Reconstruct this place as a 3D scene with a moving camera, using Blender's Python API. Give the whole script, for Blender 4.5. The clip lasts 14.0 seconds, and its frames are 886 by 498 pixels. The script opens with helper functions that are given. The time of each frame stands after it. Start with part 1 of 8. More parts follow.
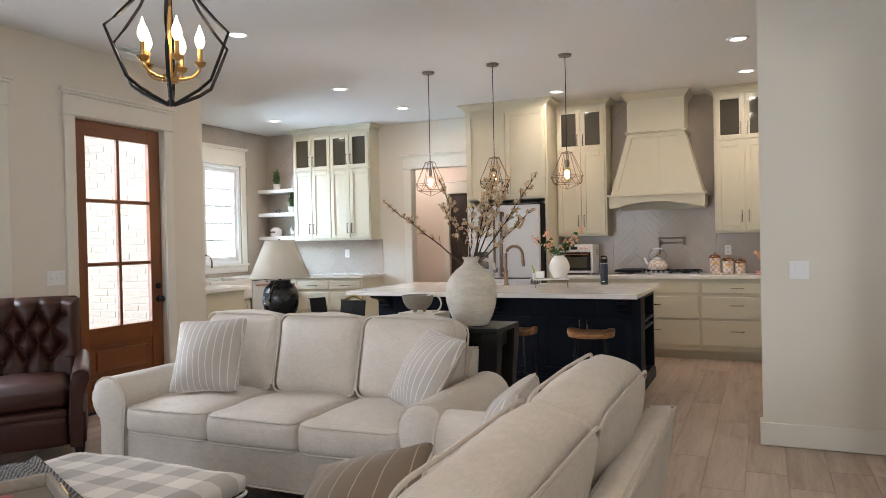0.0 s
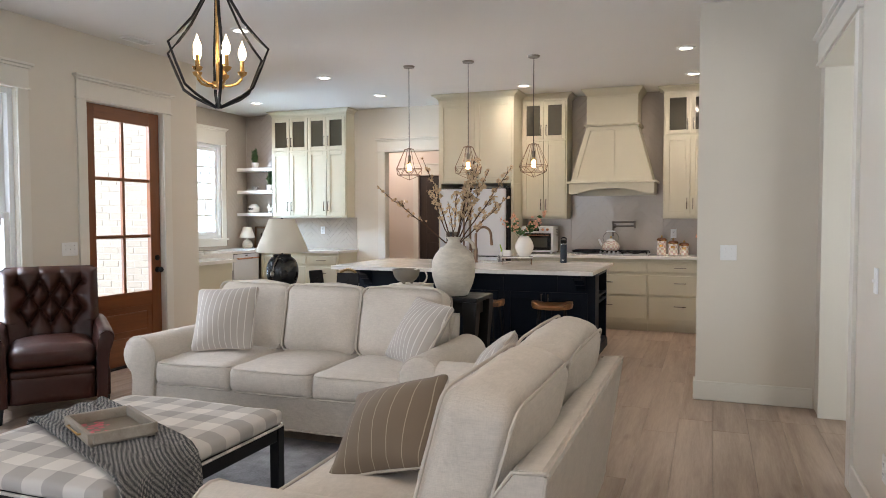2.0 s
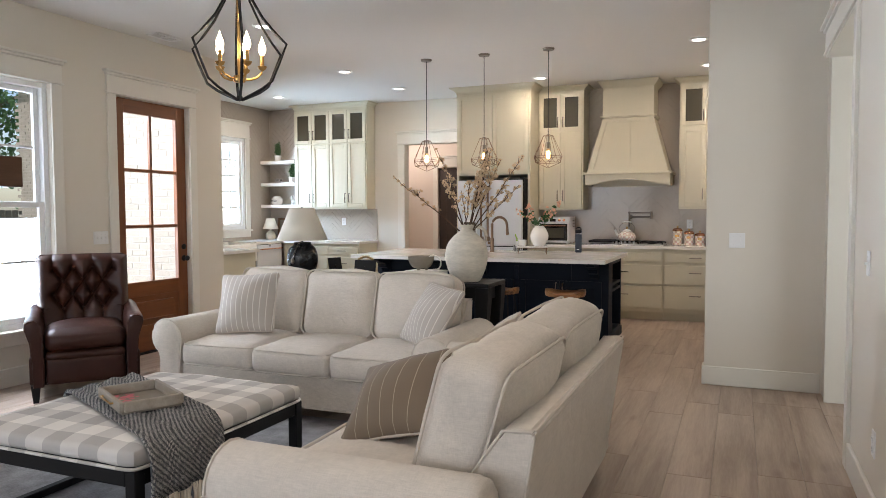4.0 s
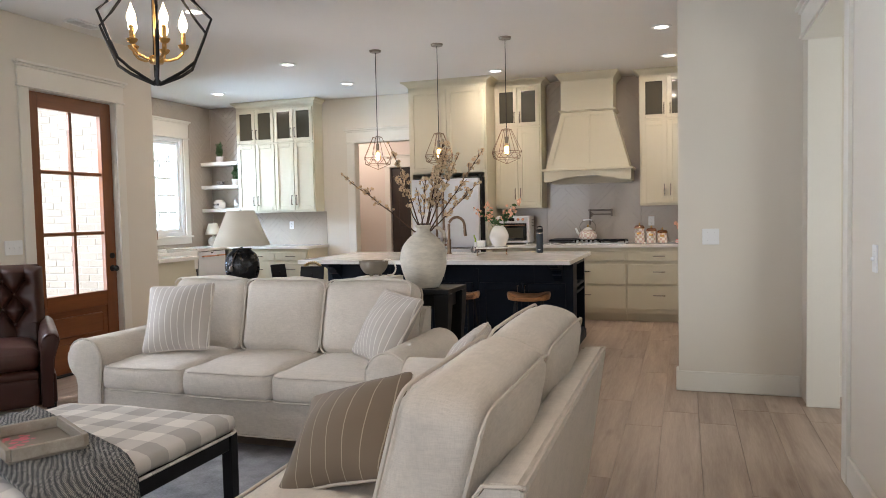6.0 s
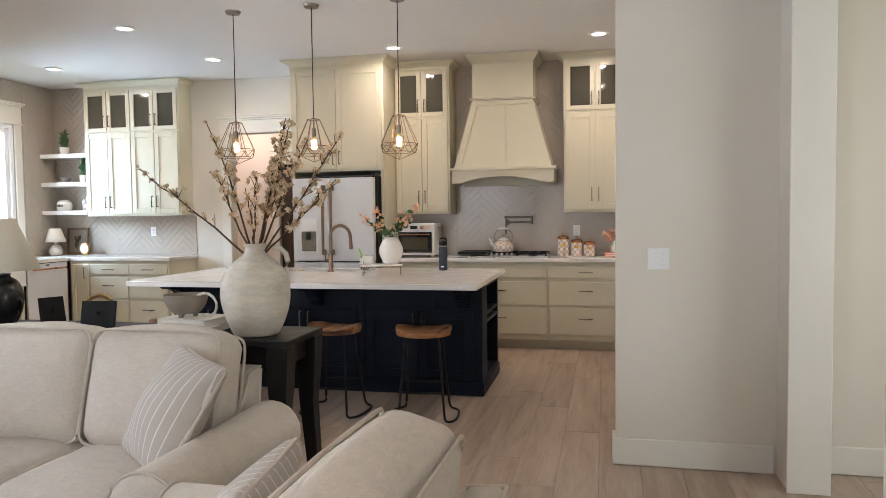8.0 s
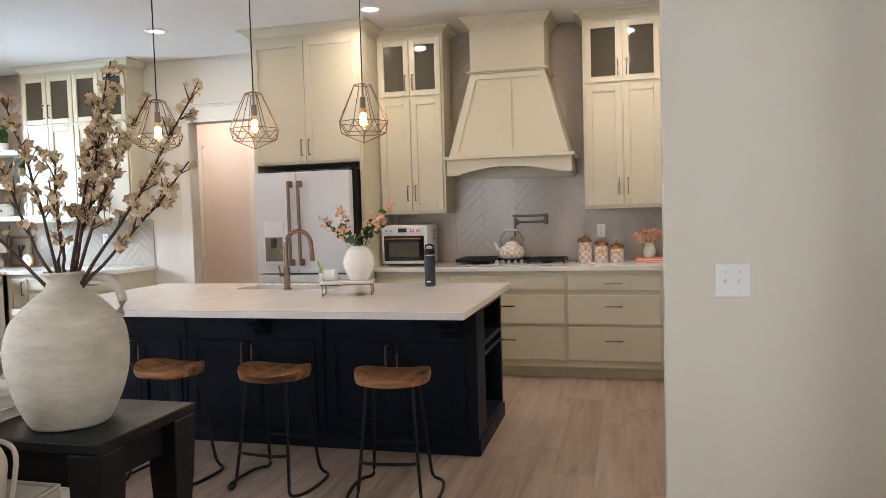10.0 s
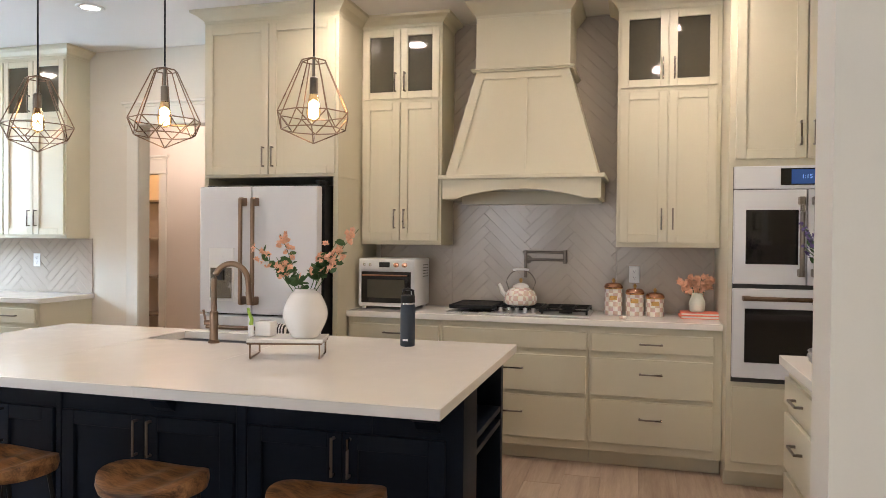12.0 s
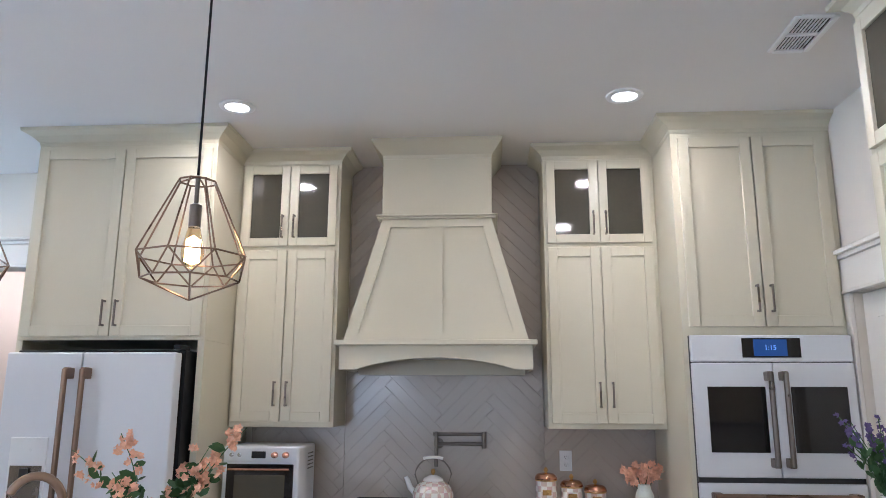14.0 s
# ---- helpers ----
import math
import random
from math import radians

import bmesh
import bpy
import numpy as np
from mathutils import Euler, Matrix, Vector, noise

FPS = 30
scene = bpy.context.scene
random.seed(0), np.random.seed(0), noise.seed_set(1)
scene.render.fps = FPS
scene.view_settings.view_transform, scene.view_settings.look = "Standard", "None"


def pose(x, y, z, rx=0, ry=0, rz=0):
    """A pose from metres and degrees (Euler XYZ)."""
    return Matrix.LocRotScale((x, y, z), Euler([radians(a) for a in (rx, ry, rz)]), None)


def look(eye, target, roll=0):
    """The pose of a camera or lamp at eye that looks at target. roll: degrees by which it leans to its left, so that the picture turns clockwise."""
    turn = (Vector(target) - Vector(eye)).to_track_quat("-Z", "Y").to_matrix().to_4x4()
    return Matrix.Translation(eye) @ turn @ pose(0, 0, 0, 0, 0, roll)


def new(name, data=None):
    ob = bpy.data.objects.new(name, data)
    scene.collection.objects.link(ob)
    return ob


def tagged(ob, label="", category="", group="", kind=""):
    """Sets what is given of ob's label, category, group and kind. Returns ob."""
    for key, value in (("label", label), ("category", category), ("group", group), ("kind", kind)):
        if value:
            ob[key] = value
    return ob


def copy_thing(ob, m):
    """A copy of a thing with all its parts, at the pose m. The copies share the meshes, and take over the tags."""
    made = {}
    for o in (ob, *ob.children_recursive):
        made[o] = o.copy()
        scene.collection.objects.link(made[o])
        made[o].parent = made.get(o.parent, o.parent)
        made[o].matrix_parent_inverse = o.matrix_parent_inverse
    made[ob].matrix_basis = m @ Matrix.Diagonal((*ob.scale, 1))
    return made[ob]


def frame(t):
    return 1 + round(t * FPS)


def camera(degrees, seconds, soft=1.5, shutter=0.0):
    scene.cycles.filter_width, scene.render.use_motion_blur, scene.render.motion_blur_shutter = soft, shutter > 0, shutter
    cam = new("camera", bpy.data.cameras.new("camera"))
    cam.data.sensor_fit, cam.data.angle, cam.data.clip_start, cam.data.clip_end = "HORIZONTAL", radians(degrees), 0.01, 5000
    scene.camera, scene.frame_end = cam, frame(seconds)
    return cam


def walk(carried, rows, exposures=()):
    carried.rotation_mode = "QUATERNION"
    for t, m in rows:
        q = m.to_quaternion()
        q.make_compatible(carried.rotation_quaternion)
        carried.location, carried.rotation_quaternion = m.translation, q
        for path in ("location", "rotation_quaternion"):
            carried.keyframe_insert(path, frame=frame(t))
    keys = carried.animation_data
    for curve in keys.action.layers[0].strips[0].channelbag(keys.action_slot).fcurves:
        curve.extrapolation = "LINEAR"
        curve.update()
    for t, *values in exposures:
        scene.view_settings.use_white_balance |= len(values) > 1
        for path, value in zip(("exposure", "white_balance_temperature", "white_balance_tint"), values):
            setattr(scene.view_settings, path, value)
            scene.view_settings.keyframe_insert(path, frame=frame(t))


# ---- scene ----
cam = camera(63.8, 14.0, soft=0.7)
PATH = [
    (0, (-0.002, 0.059, 1.38), (-0.822, 1.883, 1.357), -1.2),
    (0.5, (-0.053, -0.107, 1.408), (-0.859, 1.724, 1.39), -2.1),
    (1, (-0.063, -0.337, 1.43), (-0.767, 1.534, 1.364), -1.2),
    (1.5, (0.045, -0.522, 1.417), (-0.661, 1.348, 1.342), -0.7),
    (2, (0.084, -0.677, 1.416), (-0.621, 1.192, 1.328), -0.1),
    (2.5, (0.138, -0.769, 1.401), (-0.585, 1.093, 1.299), -0.0),
    (3, (0.225, -0.825, 1.372), (-0.544, 1.018, 1.267), -0.1),
    (5.5, (0.125, -0.673, 1.379), (-0.606, 1.186, 1.282), -1.2),
    (6, (0.032, -0.385, 1.355), (-0.613, 1.506, 1.255), -1.2),
    (6.5, (-0.025, 0.016, 1.368), (-0.576, 1.935, 1.264), -0.9),
    (7, (-0.096, 0.425, 1.387), (-0.558, 2.368, 1.276), -0.6),
    (7.5, (-0.082, 0.797, 1.385), (-0.519, 2.746, 1.281), -0.5),
    (8, (-0.077, 1.138, 1.406), (-0.52, 3.085, 1.306), -0.7),
    (8.5, (-0.141, 1.494, 1.406), (-0.572, 3.445, 1.307), -1.1),
    (11, (-0.144, 3.169, 1.417), (-0.713, 5.084, 1.308), -1.1),
    (11.5, (-0.231, 3.49, 1.406), (-0.813, 5.402, 1.313), -0.4),
    (12, (-0.342, 3.783, 1.443), (-0.873, 5.711, 1.415), 0.5),
    (12.5, (-0.435, 4.062, 1.488), (-0.857, 6.013, 1.622), 0.8),
    (13, (-0.561, 4.265, 1.522), (-0.814, 6.222, 1.851), 0.7),
    (13.5, (-0.713, 4.437, 1.555), (-0.821, 6.388, 1.986), 0.1),
    (14, (-0.803, 4.564, 1.571), (-0.935, 6.518, 1.978), 0.2),
]
walk(cam, [(t, look(eye, target, roll)) for t, eye, target, roll in PATH], exposures=[(0, 0.20, 6300, 15), (6.5, 0.25, 6300, 15), (8.5, 0.30, 6300, 15), (11, 0.36, 6350, 16), (12, 0.36, 6500, 16), (12.6, 0.36, 6300, 14), (13.3, 0.26, 5600, 10), (14, 0.26, 5200, 14)])

# ---- world, sun, lamps ----
world = bpy.data.worlds.new("daylight")
scene.world = world
world.use_nodes = True
sky = world.node_tree.nodes.new("ShaderNodeTexSky")
sky.sky_type, sky.sun_disc = 'NISHITA', False
sky.sun_elevation, sky.sun_rotation = radians(39), radians(190)
world.node_tree.nodes["Background"].inputs["Strength"].default_value = 0.13
world.node_tree.links.new(sky.outputs[0], world.node_tree.nodes["Background"].inputs["Color"])

sun_data = bpy.data.lights.new("sun", 'SUN')
sun_data.energy, sun_data.angle, sun_data.color = 2.4, radians(0.6), (1.0, 0.95, 0.87)
sun = new("sun", sun_data)
sun.matrix_basis = look((-5, -30, 25), (0, 0, 0))


def area_lamp(name, eye, target, w, h, energy, color):
    data = bpy.data.lights.new(name, 'AREA')
    data.shape, data.size, data.size_y, data.energy, data.color = 'RECTANGLE', w, h, energy, color
    ob = new(name, data)
    ob.matrix_basis = look(eye, target)
    return ob


DAY = (0.80, 0.90, 1.0)
area_lamp("window_light_front", (-6.6, 2.75, 3.0), (-3.6, 2.85, 0.9), 2.0, 1.6, 230, DAY)
area_lamp("door_light", (-6.2, 4.3, 3.2), (-4.4, 4.4, 0.5), 1.0, 0.9, 8, DAY)
area_lamp("kitchen_window_light", (-8.5, 6.8, 2.6), (-6.4, 8.2, 1.7), 1.5, 1.3, 400, (0.58, 0.80, 1.0))
# two fill lamps added in the south wall, where no window is seen
area_lamp("rear_fill_light_a", (-3.4, -3.12, 1.5), (0.6, 4.6, 1.2), 1.7, 1.9, 58, DAY)
area_lamp("rear_fill_light_b", (-0.9, -3.12, 1.5), (-0.9, 4, 1.1), 1.7, 1.9, 18, DAY)
# fill lamp added to brighten the side hall; no source is seen there
area_lamp("side_hall_fill_light", (2.72, 3.4, 1.5), (0, 4.2, 1.2), 1.2, 1.8, 24, (0.95, 1.0, 0.93))

# added lamps stand in for daylight thrown up by sunlit ground outside the windows
area_lamp("ground_bounce_kitchen", (-10.6, 7.9, -0.05), (-7.0, 7.9, 1.8), 4.0, 3.0, 2000, (0.58, 0.80, 1.0))
area_lamp("ground_bounce_front", (-8.8, 2.6, -0.05), (-5.1, 2.9, 1.6), 3.0, 3.0, 480, (0.80, 0.90, 1.0))

WARM = (1.0, 0.84, 0.68)
# the last two are unseen, added to light the seating from above
DOWNLIGHTS = [(-0.17, 6.6), (-0.13, 7.92), (-2.1, 7.94), (-4.05, 7.93), (-4.13, 6.62), (-5.96, 7.88), (-3.75, 4.54), (-0.9, 1.2), (-3.75, 0.6)]


def down_lamp(x, y, z, energy, color=WARM, size=0.13):
    data = bpy.data.lights.new("downlight_lamp", 'AREA')
    data.shape, data.size, data.energy, data.color = 'DISK', size, energy, color
    ob = new("downlight_lamp", data)
    ob.location = (x, y, z)
    return ob


for lx, ly in DOWNLIGHTS:
    down_lamp(lx, ly, 3.018, 9 if ly > 5 else 12 if lx > -2 else 2)


def bulb_lamp(x, y, z, energy, color=(1.0, 0.66, 0.34), r=0.03):
    data = bpy.data.lights.new("bulb_lamp", 'POINT')
    data.energy, data.color, data.shadow_soft_size = energy, color, r
    ob = new("bulb_lamp", data)
    ob.location = (x, y, z)
    return ob


PENDANTS = [(-2.978, 6.413), (-2.306, 6.409), (-1.609, 6.407)]
CHANDELIER = (-2.30, 2.37)
# unseen lamp without a fixture, added to brighten the back hall
bulb_lamp(-4.9, 9.75, 2.45, 17, (1.0, 0.84, 0.72), 0.08)
bulb_lamp(-5.6, 10.95, 2.3, 14, (1.0, 0.62, 0.28), 0.06)

# ---- materials ----
def nodes_of(name):
    m = bpy.data.materials.new(name)
    m.use_nodes = True
    nt = m.node_tree
    return m, nt, nt.nodes["Principled BSDF"]


def node(nt, kind, **inputs):
    n = nt.nodes.new(kind)
    for k, v in inputs.items():
        n.inputs[k.replace("_", " ")].default_value = v
    return n


def surface(name, color, rough=0.5, metal=0.0, vary=0.08, scale=3.0, grain=60.0, bump=0.1, dist=0.002, stretch=(1, 1, 1), coat=0.0, sheen=0.0, per_piece=0.0, rough_vary=0.1, spec=0.5):
    """A painted, woven, metal or stone surface: colour varied at a coarse and a fine scale, fine relief and uneven gloss."""
    m, nt, b = nodes_of(name)
    L = nt.links.new
    co = nt.nodes.new("ShaderNodeTexCoord")
    mp = nt.nodes.new("ShaderNodeMapping")
    mp.inputs["Scale"].default_value = stretch
    L(co.outputs["Object"], mp.inputs["Vector"])
    big = node(nt, "ShaderNodeTexNoise", Scale=scale, Detail=4.0, Roughness=0.6)
    fine = node(nt, "ShaderNodeTexNoise", Scale=grain, Detail=3.0, Roughness=0.6)
    L(mp.outputs[0], big.inputs["Vector"])
    L(mp.outputs[0], fine.inputs["Vector"])
    mix = nt.nodes.new("ShaderNodeMath")
    mix.operation = 'MULTIPLY_ADD'
    L(fine.outputs[0], mix.inputs[0])
    mix.inputs[1].default_value = 0.5
    L(big.outputs[0], mix.inputs[2])
    last = mix.outputs[0]
    if per_piece:
        info = nt.nodes.new("ShaderNodeObjectInfo")
        geo = nt.nodes.new("ShaderNodeNewGeometry")
        s = nt.nodes.new("ShaderNodeMath")
        s.operation = 'ADD'
        L(info.outputs["Random"], s.inputs[0])
        L(geo.outputs["Random Per Island"], s.inputs[1])
        add = nt.nodes.new("ShaderNodeMath")
        add.operation = 'MULTIPLY_ADD'
        L(s.outputs[0], add.inputs[0])
        add.inputs[1].default_value = per_piece
        L(last, add.inputs[2])
        last = add.outputs[0]
    ramp = nt.nodes.new("ShaderNodeMapRange")
    ramp.inputs["From Min"].default_value, ramp.inputs["From Max"].default_value = 0.35, 1.15 + 2 * per_piece
    ramp.inputs["To Min"].default_value, ramp.inputs["To Max"].default_value = 1 - vary, 1 + vary
    L(last, ramp.inputs["Value"])
    tint = nt.nodes.new("ShaderNodeVectorMath")
    tint.operation = 'SCALE'
    tint.inputs[0].default_value = color
    L(ramp.outputs[0], tint.inputs["Scale"])
    L(tint.outputs[0], b.inputs["Base Color"])
    rr = nt.nodes.new("ShaderNodeMapRange")
    rr.inputs["From Min"].default_value, rr.inputs["From Max"].default_value = 0.3, 0.7
    rr.inputs["To Min"].default_value, rr.inputs["To Max"].default_value = max(0.02, rough - rough_vary), min(1, rough + rough_vary)
    L(big.outputs[0], rr.inputs["Value"])
    L(rr.outputs[0], b.inputs["Roughness"])
    b.inputs["Metallic"].default_value = metal
    b.inputs["Coat Weight"].default_value = coat
    b.inputs["Coat Roughness"].default_value = 0.12
    b.inputs["Sheen Weight"].default_value = sheen
    b.inputs["Specular IOR Level"].default_value = spec
    if bump:
        bp = node(nt, "ShaderNodeBump", Strength=bump, Distance=dist)
        L(fine.outputs[0], bp.inputs["Height"])
        L(bp.outputs[0], b.inputs["Normal"])
    return m


def wood(name, dark, light, rough=0.45, along='z', scale=1.0, per_piece=0.0, knots=0.0, bump=0.15, contrast=1.0):
    m, nt, b = nodes_of(name)
    L = nt.links.new
    co = nt.nodes.new("ShaderNodeTexCoord")
    mp = nt.nodes.new("ShaderNodeMapping")
    st = {'x': (0.7, 9, 9), 'y': (9, 0.7, 9), 'z': (9, 9, 0.7)}[along]
    mp.inputs["Scale"].default_value = [v * scale for v in st]
    info = nt.nodes.new("ShaderNodeObjectInfo")
    off = nt.nodes.new("ShaderNodeVectorMath")
    off.operation = 'SCALE'
    off.inputs[0].default_value = (37, 53, 71)
    L(info.outputs["Random"], off.inputs["Scale"])
    L(co.outputs["Object"], mp.inputs["Vector"])
    L(off.outputs[0], mp.inputs["Location"])
    n1 = node(nt, "ShaderNodeTexNoise", Scale=1.0, Detail=6.0, Roughness=0.62, Distortion=0.6)
    n2 = node(nt, "ShaderNodeTexNoise", Scale=9.0, Detail=4.0, Roughness=0.7)
    L(mp.outputs[0], n1.inputs["Vector"])
    L(mp.outputs[0], n2.inputs["Vector"])
    s = nt.nodes.new("ShaderNodeMath")
    s.operation = 'MULTIPLY_ADD'
    L(n2.outputs[0], s.inputs[0])
    s.inputs[1].default_value = 0.45
    L(n1.outputs[0], s.inputs[2])
    last = s.outputs[0]
    if per_piece:
        geo = nt.nodes.new("ShaderNodeNewGeometry")
        r = nt.nodes.new("ShaderNodeMath")
        r.operation = 'ADD'
        L(info.outputs["Random"], r.inputs[0])
        L(geo.outputs["Random Per Island"], r.inputs[1])
        a = nt.nodes.new("ShaderNodeMath")
        a.operation = 'MULTIPLY_ADD'
        L(r.outputs[0], a.inputs[0])
        a.inputs[1].default_value = per_piece
        L(last, a.inputs[2])
        last = a.outputs[0]
    if knots:
        kmp = nt.nodes.new("ShaderNodeMapping")
        kmp.inputs["Scale"].default_value = {'x': (1.6, 5, 5), 'y': (5, 1.6, 5), 'z': (5, 5, 1.6)}[along]
        L(co.outputs["Object"], kmp.inputs["Vector"])
        L(off.outputs[0], kmp.inputs["Location"])
        vo = node(nt, "ShaderNodeTexVoronoi", Scale=1.0)
        L(kmp.outputs[0], vo.inputs["Vector"])
        kr = nt.nodes.new("ShaderNodeMapRange")
        kr.inputs["From Min"].default_value, kr.inputs["From Max"].default_value = 0.0, 0.16
        kr.inputs["To Min"].default_value, kr.inputs["To Max"].default_value = -knots, 0.0
        L(vo.outputs["Distance"], kr.inputs["Value"])
        a = nt.nodes.new("ShaderNodeMath")
        a.operation = 'ADD'
        L(last, a.inputs[0])
        L(kr.outputs[0], a.inputs[1])
        last = a.outputs[0]
    ramp = nt.nodes.new("ShaderNodeMapRange")
    mid = 0.72 + per_piece
    ramp.inputs["From Min"].default_value, ramp.inputs["From Max"].default_value = mid - 0.32 / contrast, mid + 0.32 / contrast
    L(last, ramp.inputs["Value"])
    mx = nt.nodes.new("ShaderNodeMix")
    mx.data_type = 'RGBA'
    mx.inputs["A"].default_value, mx.inputs["B"].default_value = (*dark, 1), (*light, 1)
    L(ramp.outputs[0], mx.inputs["Factor"])
    L(mx.outputs["Result"], b.inputs["Base Color"])
    rr = nt.nodes.new("ShaderNodeMapRange")
    rr.inputs["To Min"].default_value, rr.inputs["To Max"].default_value = rough + 0.08, rough - 0.08
    L(n1.outputs[0], rr.inputs["Value"])
    L(rr.outputs[0], b.inputs["Roughness"])
    bp = node(nt, "ShaderNodeBump", Strength=bump, Distance=0.0015)
    L(n2.outputs[0], bp.inputs["Height"])
    L(bp.outputs[0], b.inputs["Normal"])
    return m


def glow(name, color, strength):
    m, nt, b = nodes_of(name)
    b.inputs["Base Color"].default_value = (*color, 1)
    b.inputs["Emission Color"].default_value = (*color, 1)
    b.inputs["Emission Strength"].default_value = strength
    return m


def glass(name, color=(1, 1, 1), rough=0.0):
    m, nt, b = nodes_of(name)
    b.inputs["Base Color"].default_value = (*color, 1)
    b.inputs["Transmission Weight"].default_value = 1.0
    b.inputs["Roughness"].default_value = rough
    b.inputs["IOR"].default_value = 1.1
    return m


def bands(name, base, line, axis, period, width, bump=0.25, second=None, thin=None):
    """Woven cloth with stripes across one axis; with second it is a buffalo check of three tones."""
    m, nt, b = nodes_of(name)
    L = nt.links.new
    co = nt.nodes.new("ShaderNodeTexCoord")
    sep = nt.nodes.new("ShaderNodeSeparateXYZ")
    L(co.outputs["Object"], sep.inputs[0])

    def stripe(ax):
        d = nt.nodes.new("ShaderNodeMath")
        d.operation = 'DIVIDE'
        L(sep.outputs[ax], d.inputs[0])
        d.inputs[1].default_value = period
        f = nt.nodes.new("ShaderNodeMath")
        f.operation = 'FRACT'
        L(d.outputs[0], f.inputs[0])
        c = nt.nodes.new("ShaderNodeMath")
        c.operation = 'LESS_THAN'
        L(f.outputs[0], c.inputs[0])
        c.inputs[1].default_value = width
        return c.outputs[0]

    fac = stripe(axis)
    if second is not None:
        s2 = stripe(second)
        a = nt.nodes.new("ShaderNodeMath")
        a.operation = 'ADD'
        L(fac, a.inputs[0])
        L(s2, a.inputs[1])
        h = nt.nodes.new("ShaderNodeMath")
        h.operation = 'MULTIPLY'
        L(a.outputs[0], h.inputs[0])
        h.inputs[1].default_value = 0.5
        fac = h.outputs[0]
    mx = nt.nodes.new("ShaderNodeMix")
    mx.data_type = 'RGBA'
    mx.inputs["A"].default_value, mx.inputs["B"].default_value = (*base, 1), (*line, 1)
    L(fac, mx.inputs["Factor"])
    n = node(nt, "ShaderNodeTexNoise", Scale=260.0, Detail=2.0)
    L(co.outputs["Object"], n.inputs["Vector"])
    big = node(nt, "ShaderNodeTexNoise", Scale=6.0, Detail=3.0)
    L(co.outputs["Object"], big.inputs["Vector"])
    r = nt.nodes.new("ShaderNodeMapRange")
    r.inputs["To Min"].default_value, r.inputs["To Max"].default_value = 0.86, 1.1
    L(big.outputs[0], r.inputs["Value"])
    sc = nt.nodes.new("ShaderNodeVectorMath")
    sc.operation = 'SCALE'
    L(mx.outputs["Result"], sc.inputs[0])
    L(r.outputs[0], sc.inputs["Scale"])
    L(sc.outputs[0], b.inputs["Base Color"])
    b.inputs["Roughness"].default_value = 0.9
    b.inputs["Sheen Weight"].default_value = 0.15
    bp = node(nt, "ShaderNodeBump", Strength=bump, Distance=0.001)
    L(n.outputs[0], bp.inputs["Height"])
    L(bp.outputs[0], b.inputs["Normal"])
    return m


def knit(name):
    """Grey and cream rows of a coarse woven throw."""
    m, nt, b = nodes_of(name)
    L = nt.links.new
    co = nt.nodes.new("ShaderNodeTexCoord")
    w = node(nt, "ShaderNodeTexWave", Scale=26.0, Distortion=5.0, Detail=2.0, Detail_Scale=9.0)
    w.bands_direction = 'DIAGONAL'
    w2 = node(nt, "ShaderNodeTexWave", Scale=55.0, Distortion=2.0)
    w2.bands_direction = 'Y'
    L(co.outputs["Object"], w.inputs["Vector"])
    L(co.outputs["Object"], w2.inputs["Vector"])
    mul = nt.nodes.new("ShaderNodeMath")
    mul.operation = 'MULTIPLY'
    L(w.outputs["Fac"], mul.inputs[0])
    L(w2.outputs["Fac"], mul.inputs[1])
    mx = nt.nodes.new("ShaderNodeMix")
    mx.data_type = 'RGBA'
    mx.inputs["A"].default_value, mx.inputs["B"].default_value = (0.07, 0.073, 0.078, 1), (0.60, 0.575, 0.52, 1)
    gain = nt.nodes.new("ShaderNodeMapRange")
    gain.inputs["From Min"].default_value, gain.inputs["From Max"].default_value = 0.12, 0.5
    L(mul.outputs[0], gain.inputs["Value"])
    L(gain.outputs[0], mx.inputs["Factor"])
    L(mx.outputs["Result"], b.inputs["Base Color"])
    b.inputs["Roughness"].default_value = 0.95
    bp = node(nt, "ShaderNodeBump", Strength=0.9, Distance=0.006)
    L(mul.outputs[0], bp.inputs["Height"])
    L(bp.outputs[0], b.inputs["Normal"])
    return m


def checks(name, a, c, size):
    m, nt, b = nodes_of(name)
    co = nt.nodes.new("ShaderNodeTexCoord")
    ch = node(nt, "ShaderNodeTexChecker", Scale=1 / size)
    ch.inputs["Color1"].default_value, ch.inputs["Color2"].default_value = (*a, 1), (*c, 1)
    n = node(nt, "ShaderNodeTexNoise", Scale=40.0, Detail=3.0)
    mx = nt.nodes.new("ShaderNodeMix")
    mx.data_type = 'RGBA'
    mx.blend_type = 'SOFT_LIGHT'
    mx.inputs["Factor"].default_value = 0.5
    nt.links.new(co.outputs["Object"], ch.inputs["Vector"])
    nt.links.new(co.outputs["Object"], n.inputs["Vector"])
    nt.links.new(ch.outputs["Color"], mx.inputs["A"])
    nt.links.new(n.outputs["Color"], mx.inputs["B"])
    nt.links.new(mx.outputs["Result"], b.inputs["Base Color"])
    b.inputs["Roughness"].default_value = 0.2
    return m


M_WALL = surface("wall_paint", (0.70, 0.65, 0.565), 0.75, vary=0.03, scale=1.2, grain=180, bump=0.06)
M_CEIL = surface("ceiling_paint", (0.74, 0.72, 0.69), 0.85, vary=0.025, scale=1.0, grain=140, bump=0.1)
M_TRIM = surface("trim_paint", (0.74, 0.71, 0.64), 0.4, vary=0.03, scale=2.0, grain=90, bump=0.03)
M_CAB = surface("cabinet_paint", (0.61, 0.565, 0.43), 0.38, vary=0.035, scale=1.6, grain=110, bump=0.035)
